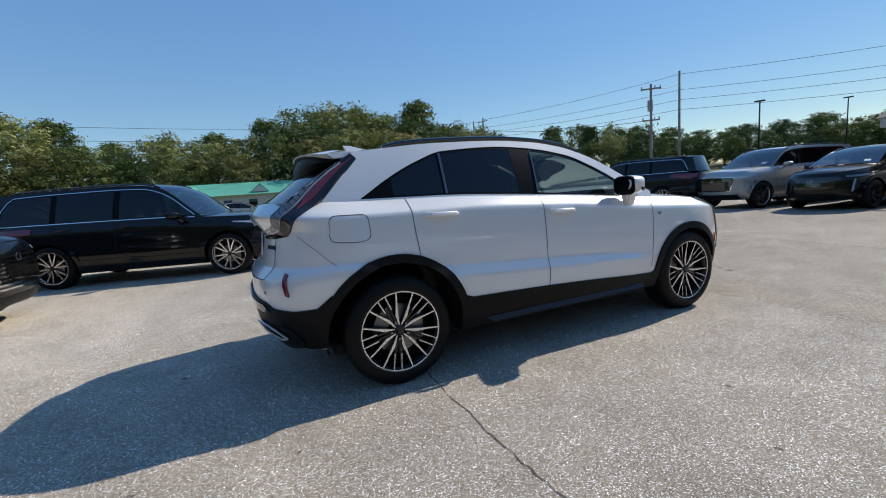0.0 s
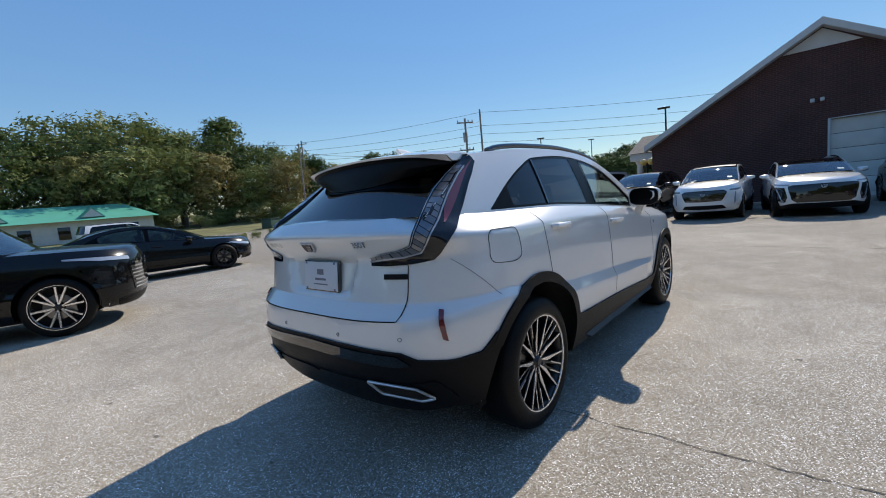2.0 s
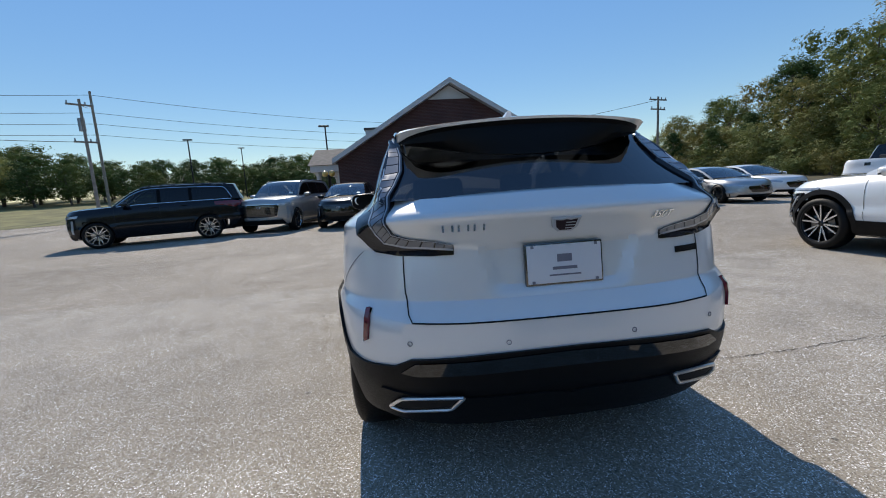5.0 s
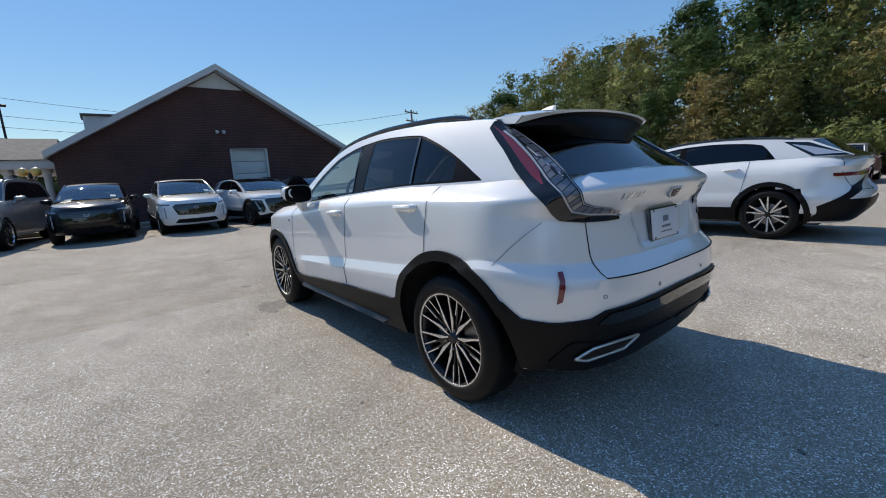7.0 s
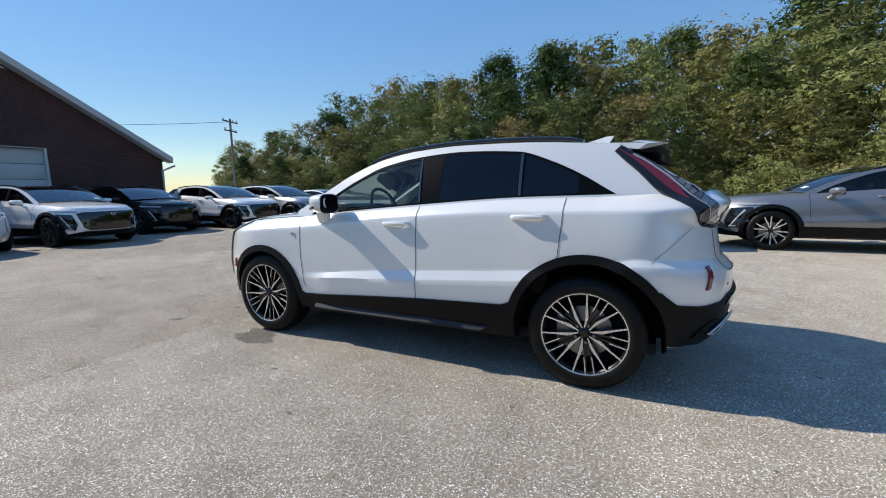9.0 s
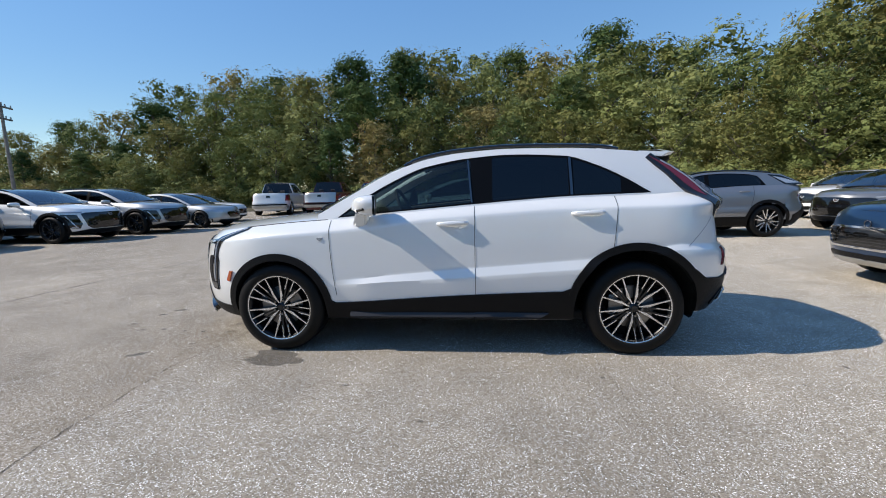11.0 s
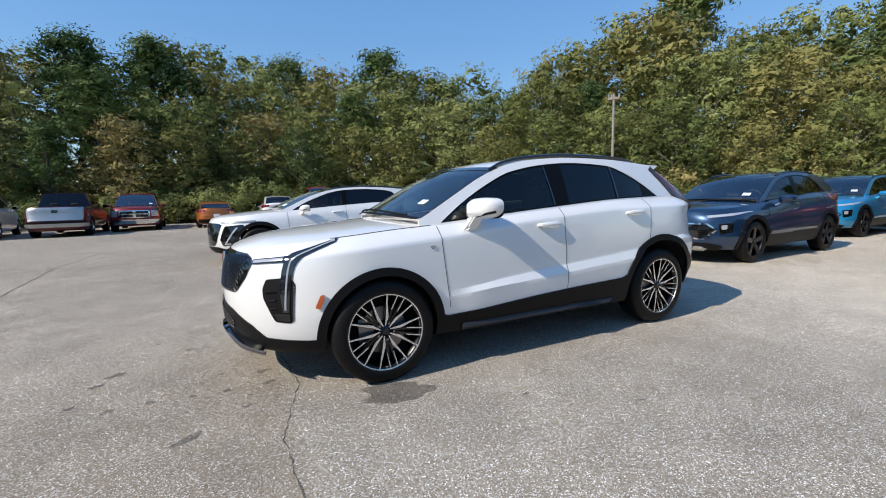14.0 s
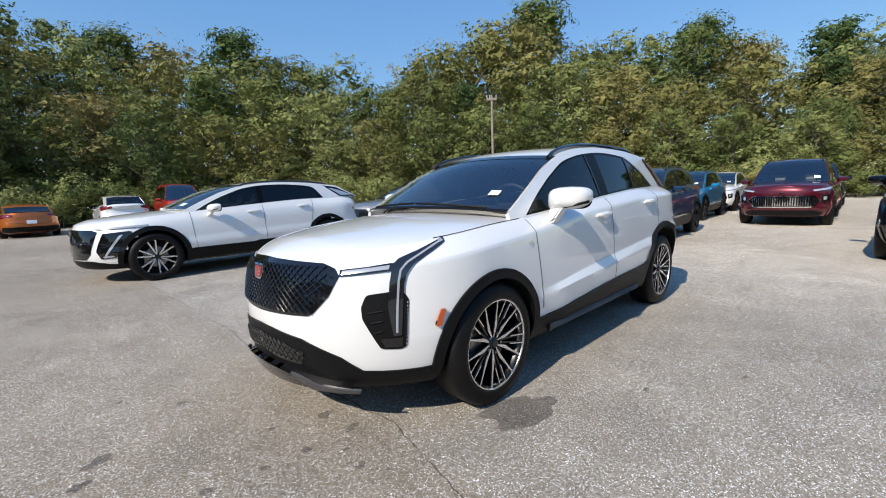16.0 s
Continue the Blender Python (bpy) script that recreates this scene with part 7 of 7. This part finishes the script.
build_lamp_pole(46.2, 23.0, 8.0, (0.45, -0.45), ang=20)
build_lamp_pole(70.0, 25.5, 9.5, (0.5, -0.5), ang=20)
build_lamp_pole(37.0, 6.7, 7.4, (0.6, -0.35), ang=10)
build_lamp_pole(33.0, -11.2, 6.5, (0.5, -0.15), ang=10)


def build_utility_pole(x, y, h, r=0.14, arms=((0.35, 1.1),), drum=False, ang=0.0):
    root = thing("utility_pole", pose(x, y, 0, 0, 0, ang), "weathered wooden utility pole with crossarm" if arms else "bare weathered wooden utility pole", "pole", "utility poles")
    bm = bmesh.new()
    tube(bm, [(0, 0, 0), (0, 0, h)], r, 10, (1, 0.7))
    part("pole", bm, M["wood_pole"], root)
    for d, l in arms:
        bm = bmesh.new()
        add_box(bm, -0.06, 0.06, -l, l, h - d - 0.06, h - d + 0.06, 0.01)
        a = part("crossarm", bm, M["wood_pole"], root)
        for q in (-0.9, -0.4, 0.9):
            bm = bmesh.new()
            tube(bm, [(0, q * l, h - d + 0.06), (0, q * l, h - d + 0.24)], 0.05, 8)
            part("insulator", bm, M["galv"], a)
    if drum:
        bm = bmesh.new()
        tube(bm, [(0.28, 0, h - 2.2), (0.28, 0, h - 1.3)], 0.22, 12)
        part("transformer", bm, M["galv"], root)


build_utility_pole(48.3, 33.4, 14.0, 0.17, (), ang=60)
build_utility_pole(29.9, 22.6, 9.0, 0.13, ((0.4, 0.8), (3.0, 0.7)), True, ang=50)
build_utility_pole(20.3, 36.6, 8.4, 0.10, (), ang=30)
build_utility_pole(36.3, 61.7, 13.5, 0.16, ((0.6, 1.0),), ang=20)
build_utility_pole(-16.9, -13.5, 6.75, 0.085, ((0.25, 0.3),), ang=40)
build_utility_pole(36.0, -25.5, 8.6, 0.14, ((0.3, 1.2), (1.2, 1.0)), ang=20)
build_utility_pole(78.0, -14.0, 13.0, 0.16, ((0.6, 1.1),), ang=80)
build_utility_pole(-34.0, 60.0, 13.2, 0.16, ((0.6, 1.1),), ang=0)


def build_wire(p, q, sag=0.8):
    bm = bmesh.new()
    p, q = Vector(p), Vector(q)
    tube(bm, [p.lerp(q, k / 16) - Vector((0, 0, sag * 4 * (k / 16) * (1 - k / 16))) for k in range(17)], 0.022, 5)
    tagged(part("power_line", bm, M["wire"]), "black overhead power line between utility poles", "cable", "power lines")


for dz in (0.3, 2.2, 3.4, 4.6):
    build_wire((48.3, 33.4, 13.9 - dz), (78.0, -14.0, 13.0 - dz), 0.9)
    build_wire((48.3, 33.4, 13.9 - dz), (36.3, 61.7, 13.4 - dz * 0.7), 0.4)
build_wire((29.9, 22.6, 8.7), (48.3, 33.4, 12.5), 0.3)
build_wire((29.9, 22.6, 6.0), (36.3, 61.7, 11.5), 0.6)
for dz in (0.6, 2.2):
    build_wire((36.3, 61.7, 13.4 - dz), (-34.0, 60.0, 13.2 - dz), 1.0)
build_wire((36.0, -25.5, 8.3), (78.0, -14.0, 11.0), 0.6)
build_wire((-16.9, -13.5, 6.5), (-40.0, -22.0, 8.0), 0.4)


# ---- grass bank, road edge and buildings across the road ----
M["grass"] = material("dry_grass", (0.16, 0.15, 0.055), 0.95, bump=0.8, bump_scale=6, vary=0.35, vary_scale=0.5)
M["green_roof"] = material("green_metal_roof", (0.12, 0.42, 0.30), 0.45, 0.0, 0.2, vary=0.08, vary_scale=0.6)
bm = bmesh.new()
grid_mesh(lambda a, r: Vector((r * math.cos(a), r * math.sin(a), 0.02 + max(0.0, r - 47) * 0.05)), [radians(d) for d in range(20, 131, 3)], [44, 47, 52, 60, 75, 110], bm)
bmesh.ops.recalc_face_normals(bm, faces=bm.faces)
tagged(part("grass_bank", bm, M["grass"]), "dry mown grass bank across the road", "grass", kind="structure")
bm = bmesh.new()
grid_mesh(lambda a, r: Vector((r * math.cos(a), r * math.sin(a), 0.02 + max(0.0, r - 32) * 0.06)), [radians(d) for d in range(178, 325, 3)], [30, 32, 38, 60], bm)
M["leaf_litter"] = material("leaf_litter", (0.07, 0.06, 0.03), 0.95, bump=0.8, bump_scale=5, vary=0.4, vary_scale=0.8)
bmesh.ops.recalc_face_normals(bm, faces=bm.faces)
tagged(part("wooded_bank", bm, M["leaf_litter"]), "shaded bank of leaf litter under the trees", "bank", kind="structure")


def build_green_building():
    root = thing("green_roofed_building", pose(1.0, 57, 0, 0, 0, -4), "long low white building with green metal roof and dormers", "building")
    bm = bmesh.new()
    add_box(bm, -13, 11, 0, 9, 0, 2.9, 0.02)
    part("wall", bm, M["siding"], root)
    bm = bmesh.new()
    v = [bm.verts.new(p) for p in ((-13.5, -0.8, 2.8), (11.5, -0.8, 2.8), (11.5, 9.8, 2.8), (-13.5, 9.8, 2.8), (-12, 4.5, 4.6), (9.0, 4.5, 4.6))]
    for f in ((0, 1, 5, 4), (1, 2, 5), (2, 3, 4, 5), (3, 0, 4), (3, 2, 1, 0)):
        bm.faces.new([v[i] for i in f])
    part("roof", bm, M["green_roof"], root, smooth=False)
    for x in (-10.0, -2.0, 5.5):
        bm = bmesh.new()
        v = [bm.verts.new(p) for p in ((x - 1.1, -0.2, 3.1), (x + 1.1, -0.2, 3.1), (x, -0.2, 4.2), (x - 1.1, 3.2, 3.1), (x + 1.1, 3.2, 3.1), (x, 3.2, 4.2))]
        for f in ((0, 1, 2), (0, 2, 5, 3), (1, 4, 5, 2)):
            bm.faces.new([v[i] for i in f])
        d = part("dormer", bm, M["green_roof"], root, smooth=False)
        bm = bmesh.new()
        v = [bm.verts.new(p) for p in ((x - 0.9, -0.24, 3.12), (x + 0.9, -0.24, 3.12), (x, -0.24, 4.0))]
        bm.faces.new(v)
        part("dormer_face", bm, M["white_trim"], d, smooth=False)
    for x in range(-12, 11, 3):
        bm = bmesh.new()
        add_box(bm, x - 0.5, x + 0.5, -0.05, 0.02, 0.9, 2.2, 0.01)
        part("window", bm, M["gloss"], root)


build_green_building()


def build_utility_box():
    root = thing("utility_cabinet", pose(20.0, 44.0, 0, 0, 0, 30), "small green utility cabinet on the grass verge", "cabinet")
    bm = bmesh.new()
    add_box(bm, -0.8, 0.8, -0.6, 0.6, 0, 1.1, 0.05)
    part("body", bm, M["green_box"], root)
    bm = bmesh.new()
    add_box(bm, -0.9, 0.9, -0.7, 0.7, 1.1, 1.18, 0.03)
    part("lid", bm, M["green_box"], root)


M["green_box"] = material("green_cabinet_paint", (0.035, 0.075, 0.055), 0.5, vary=0.1)
build_utility_box()

# ---- trees ----
def leaf_material(name, c0, c1, c2):
    m = bpy.data.materials.new(name)
    m.use_nodes = True
    nt = m.node_tree
    b = nt.nodes["Principled BSDF"]
    oi = nt.nodes.new("ShaderNodeObjectInfo")
    geo = nt.nodes.new("ShaderNodeNewGeometry")
    r = nt.nodes.new("ShaderNodeValToRGB")
    r.color_ramp.elements[0].color, r.color_ramp.elements[1].color = (*c0, 1), (*c2, 1)
    r.color_ramp.elements.new(0.5).color = (*c1, 1)
    ad = nt.nodes.new("ShaderNodeMath")
    ad.operation = "MULTIPLY_ADD"
    ad.inputs[1].default_value = 0.32
    nt.links.new(geo.outputs["Random Per Island"], ad.inputs[0])
    ml = nt.nodes.new("ShaderNodeMath")
    ml.operation = "MULTIPLY"
    ml.inputs[1].default_value = 0.75
    nt.links.new(oi.outputs["Random"], ml.inputs[0])
    nt.links.new(ml.outputs[0], ad.inputs[2])
    nt.links.new(ad.outputs[0], r.inputs[0])
    nt.links.new(r.outputs[0], b.inputs["Base Color"])
    b.inputs["Roughness"].default_value = 0.7
    b.inputs["Specular IOR Level"].default_value = 0.12
    tl = nt.nodes.new("ShaderNodeBsdfTranslucent")
    nt.links.new(r.outputs[0], tl.inputs[0])
    mx = nt.nodes.new("ShaderNodeMixShader")
    mx.inputs[0].default_value = 0.16
    nt.links.new(b.outputs[0], mx.inputs[1])
    nt.links.new(tl.outputs[0], mx.inputs[2])
    nt.links.new(mx.outputs[0], nt.nodes["Material Output"].inputs[0])
    return m


M["bark"] = material("grey_bark", (0.12, 0.10, 0.08), 0.9, bump=0.7, bump_scale=18, vary=0.3, vary_scale=3)
M["leaf_green"] = leaf_material("green_leaves", (0.05, 0.082, 0.026), (0.18, 0.208, 0.068), (0.31, 0.322, 0.12))
M["leaf_autumn"] = leaf_material("turning_leaves", (0.10, 0.13, 0.038), (0.225, 0.215, 0.072), (0.32, 0.255, 0.105))
M["leaf_dark"] = leaf_material("dark_needles", (0.045, 0.08, 0.029), (0.08, 0.125, 0.04), (0.135, 0.17, 0.053))


def build_tree(kind, h, seed, leaf, leaves=3600, size=0.20):
    """A tree about h high: tapered trunk, limbs, and a crown of leaf sprays in uneven lobes."""
    rg = random.Random(seed)
    root = thing(kind, pose(0, 0, 0), "x", "tree", "trees")
    wood = bmesh.new()
    lean = Vector((rg.uniform(-0.06, 0.06), rg.uniform(-0.06, 0.06), 1))
    trunk = [lean * (h * 0.82 * k / 7) + Vector((rg.uniform(-0.1, 0.1), rg.uniform(-0.1, 0.1), 0)) * (k > 0) for k in range(8)]
    tube(wood, trunk, h * 0.017, 8, [1.25 - 0.15 * k for k in range(8)])
    lobes = []
    pine = kind == "pine_tree"
    shrub = kind == "bush"
    n = 9 if shrub else (30 if pine else 27)
    for k in range(n):
        f = (k + 0.6) / n
        if pine:
            z = h * (0.42 + 0.56 * f)
            rad = h * 0.19 * (1.15 - f) + 0.3
        elif shrub:
            z = h * rg.uniform(0.2, 0.7)
            rad = h * rg.uniform(0.2, 0.55)
        else:
            z = h * (0.16 + 0.78 * f)
            rad = h * 0.27 * math.sin(math.pi * (0.24 + 0.62 * f)) ** 0.7
        a = k * 2.4 + rg.uniform(-0.5, 0.5)
        d = rad * rg.uniform(0.45, 1.0)
        c = Vector((d * math.cos(a), d * math.sin(a), z))
        lr = h * (rg.uniform(0.22, 0.36) if shrub else rg.uniform(0.055, 0.09) if pine else rg.uniform(0.075, 0.145))
        lobes.append((c, lr))
        if not shrub and k % 2:
            base = lean * max(0.12 * h, z - d * 0.9 - 0.4)
            tube(wood, [base, base.lerp(c, 0.5) + Vector((0, 0, 0.1)), c], h * 0.006, 5, (1, 0.7, 0.3))
    if not shrub:
        lobes.append((lean * h * 0.93, h * 0.09))
    part("trunk", wood, M["bark"], root)
    tot = sum(r * r for _, r in lobes)
    verts, faces = [], []
    cores = [] if shrub else [(lean * h * (0.24 + 0.11 * k), h * (0.05 if pine else 0.11)) for k in range(6)]
    for c, r in lobes + cores:
        count = int(leaves * r * r / tot) if (c, r) in lobes else 0
        # inner foliage that closes the heart of the lobe
        for j in range(40 if not shrub else 90):
            o = Vector((rg.gauss(0, 1), rg.gauss(0, 1), rg.gauss(0, 1))).normalized()
            p = c + o * r * 0.62 * rg.random() ** 0.4
            u = o.cross(Vector((rg.gauss(0, 1), rg.gauss(0, 1), rg.gauss(0, 1)))).normalized()
            v = (o + 0.4 * u).cross(u)
            i = len(verts)
            q = (0.12 if shrub else min(r * 0.26, 0.22)) * rg.uniform(0.7, 1.2)
            verts += [p - u * q, p + v * q, p + u * q * 0.8]
            faces.append((i, i + 1, i + 2))
        # leaves gather in sprays round the lobe, with gaps between them
        for j in range(count):
            if j % 11 == 0:
                d = Vector((rg.gauss(0, 1), rg.gauss(0, 1), rg.gauss(0.15, 1))).normalized()
                spray = c + Vector((d.x, d.y, d.z * 0.82)) * r * (0.70 + 0.42 * rg.random() ** 1.2)
                spread = size * rg.uniform(0.8, 1.9)
            p = spray + Vector((rg.gauss(0, 1), rg.gauss(0, 1), rg.gauss(0, 0.6))) * spread
            nn = (d + Vector((rg.gauss(0, 0.3), rg.gauss(0, 0.3), rg.gauss(0.05, 0.3)))).normalized()
            u = nn.cross(Vector((rg.gauss(0, 1), rg.gauss(0, 1), rg.gauss(0, 1)))).normalized()
            v = nn.cross(u)
            s = size * rg.uniform(0.5, 1.35)
            i = len(verts)
            verts += [p - u * s, p + v * s * 0.75, p + u * s * 0.8]
            faces.append((i, i + 1, i + 2))
    me = bpy.data.meshes.new("crown")
    me.from_pydata([tuple(v) for v in verts], [], faces)
    me.materials.append(M[leaf])
    cr = new("crown", me)
    cr.parent = root
    return root


TREE_KINDS = [
    (build_tree("broadleaf_tree", 10, 1, "leaf_green", 12800, 0.078), "tall green broadleaf tree on the wooded bank"),
    (build_tree("broadleaf_tree", 10, 2, "leaf_green", 12800, 0.078), "spreading green broadleaf tree on the wooded bank"),
    (build_tree("broadleaf_tree", 10, 3, "leaf_autumn", 12800, 0.078), "broadleaf tree turning brown and gold"),
    (build_tree("broadleaf_tree", 10, 4, "leaf_green", 12800, 0.078), "dense green broadleaf tree"),
    (build_tree("pine_tree", 10, 5, "leaf_dark", 10000, 0.088), "dark green pine with a bare lower trunk"),
    (build_tree("broadleaf_tree", 10, 6, "leaf_autumn", 12500, 0.078), "thin broadleaf tree in early autumn colour"),
]
BUSH_KINDS = [
    (build_tree("bush", 3, 11, "leaf_green", 2300, 0.078), "leafy green bush at the edge of the trees"),
    (build_tree("bush", 3, 12, "leaf_autumn", 2300, 0.078), "yellowing bush at the edge of the trees"),
    (build_tree("bush", 3, 13, "leaf_green", 2300, 0.078), "low tangled bush at the edge of the trees"),
]
BACK_KINDS = [
    (build_tree("broadleaf_tree", 10, 31, "leaf_green", 7600, 0.098), "tall green tree at the back of the wood"),
    (build_tree("pine_tree", 10, 32, "leaf_dark", 7000, 0.10), "dark pine rising over the wood"),
    (build_tree("broadleaf_tree", 10, 33, "leaf_autumn", 7600, 0.098), "olive and gold tree at the back of the wood"),
]
FAR_KINDS = [
    (build_tree("broadleaf_tree", 10, 21, "leaf_green", 3900, 0.2), "green broadleaf tree across the road"),
    (build_tree("broadleaf_tree", 10, 22, "leaf_green", 3900, 0.2), "rounded green tree across the road"),
    (build_tree("pine_tree", 10, 23, "leaf_dark", 3900, 0.19), "dark pine across the road"),
    (build_tree("broadleaf_tree", 10, 24, "leaf_autumn", 3900, 0.2), "browning tree across the road"),
    (build_tree("broadleaf_tree", 10, 25, "leaf_dark", 3400, 0.22), "dense dark tree in the distant tree line"),
]
for t, l in TREE_KINDS + BUSH_KINDS + BACK_KINDS + FAR_KINDS:
    tagged(t, l)

skyline = curve([(-190, 13), (-180, 13.5), (-170, 17.5), (-160, 17.0), (-147, 21.5), (-133, 21), (-125, 15), (-118, 16), (-110, 18), (-103, 20), (-95, 17.5), (-85, 18), (-75, 17.5), (-61, 16.5), (-54, 13.5), (-42, 8), (-34, 6)])
edge_far = curve([(-190, 33), (-165, 29), (-145, 27), (-130, 27), (-115, 30), (-100, 32), (-80, 32.5), (-65, 35), (-54, 39), (-42, 47), (-34, 56)])
used = set()


def plant(kinds, x, y, h, base, z=0.0, wide=1.0):
    """A copy of one of the kinds, or the kind itself the first time, at its place and height."""
    i = rng.randrange(len(kinds))
    t, l = kinds[i]
    m = Matrix.Translation((x, y, z)) @ Matrix.Rotation(rng.uniform(0, 6.28), 4, "Z")
    sc = h / base
    if t.name in used:
        t = copy_thing(t, m)
    else:
        used.add(t.name)
        t.matrix_basis = m
    k = sc * wide * rng.uniform(0.9, 1.15)
    t.scale = (k, k, sc)


for off, share, step in ((0.0, 0.60, 3.9), (3.5, 0.82, 3.9), (8.0, 0.98, 4.4), (14.0, 1.05, 5.0)):
    az = -180.0
    while az < -34:
        r = edge_far(az) + off + rng.uniform(-1.0, 1.0)
        a = radians(az)
        h = (1.3 + r * math.tan(radians(skyline(az)))) * share * rng.uniform(0.85, 1.06)
        z = 0.02 + max(0.0, r - 33) * 0.055
        plant(TREE_KINDS if off < 6 else BACK_KINDS, r * math.cos(a), r * math.sin(a), max(4.5, h - z), 10, z, 1.18)
        az += math.degrees(step / r) * rng.uniform(0.8, 1.2)
for off, step, tall in ((-2.2, 1.9, 1.0), (-0.4, 2.2, 1.0), (1.6, 2.6, 1.2), (4.6, 3.2, 1.7)):
    az = -180.0
    while az < -34:
        r = edge_far(az) + off + rng.uniform(-0.6, 0.6)
        a = radians(az)
        plant(BUSH_KINDS, r * math.cos(a), r * math.sin(a), tall * rng.uniform(1.6, 3.4), 3, max(0.0, 0.02 + (r - 33) * 0.05), 1.15)
        az += math.degrees(step / r) * rng.uniform(0.8, 1.2)
far_sky = curve([(8, 4.6), (20, 4.8), (31, 5.2), (44, 6.8), (58, 7.0), (65, 10.5), (72, 10.8), (80, 12.4), (86, 11.8), (92, 9.2), (100, 9.0), (107, 8.6), (113, 10.6), (125, 11)])
for r0, share, step in ((66, 0.8, 5.0), (72, 0.96, 5.5), (82, 1.05, 7.5)):
    az = 6.0
    while az < 128:
        r = r0 + rng.uniform(-2, 2) + (18 if az < 48 else 0)
        a = radians(az)
        z = 0.02 + max(0.0, r - 47) * 0.05 if az > 20 else 0
        h = (1.3 + r * math.tan(radians(far_sky(az)))) * share * rng.uniform(0.85, 1.08)
        plant(FAR_KINDS[:4] if az > 40 else FAR_KINDS[4:], r * math.cos(a), r * math.sin(a), max(3.5, h - z), 10, z, 1.25 if az > 40 else 1.5)
        az += math.degrees((step if az > 40 else step * 0.75) / r) * rng.uniform(0.8, 1.2)
for k in range(40):
    a, r = radians(rng.uniform(48, 126)), rng.uniform(61, 66)
    plant(BUSH_KINDS, r * math.cos(a), r * math.sin(a), rng.uniform(1.8, 3.4), 3, 0.02 + (r - 47) * 0.05, 1.3)
for k in range(9):
    plant(BUSH_KINDS, 8.0 + k * 0.9, 24.5 + rng.uniform(-0.5, 0.5) - 0.3 * k, rng.uniform(0.5, 0.9), 3, 0.0, 1.2)
for k in range(7):
    plant(BUSH_KINDS, 20.4 + k * 0.6, 4.4 + rng.uniform(-0.2, 0.2), rng.uniform(0.7, 1.0), 3, 0.0, 1.2)
# the wood runs on past the end of the lot
for off, share, step in ((0.0, 0.7, 3.6), (3.0, 0.9, 3.6), (7.0, 1.0, 3.8), (11.0, 1.0, 4.0)):
    az = -195.0
    while az < -180:
        r = 33 + off + rng.uniform(-1.0, 1.0)
        h = (1.3 + r * math.tan(radians(13.5))) * share * rng.uniform(0.88, 1.06)
        z = 0.02 + max(0.0, r - 33) * 0.055
        plant(TREE_KINDS if off < 5 else BACK_KINDS, r * math.cos(radians(az)), r * math.sin(radians(az)), h, 10, z, 1.2)
        az += math.degrees(step / r) * rng.uniform(0.8, 1.2)
for off in (-2.0, 0.0):
    az = -195.0
    while az < -180:
        r = 33 + off + rng.uniform(-0.5, 0.5)
        plant(BUSH_KINDS, r * math.cos(radians(az)), r * math.sin(radians(az)), rng.uniform(1.8, 3.2), 3, 0.02, 1.2)
        az += math.degrees(2.1 / r) * rng.uniform(0.8, 1.2)
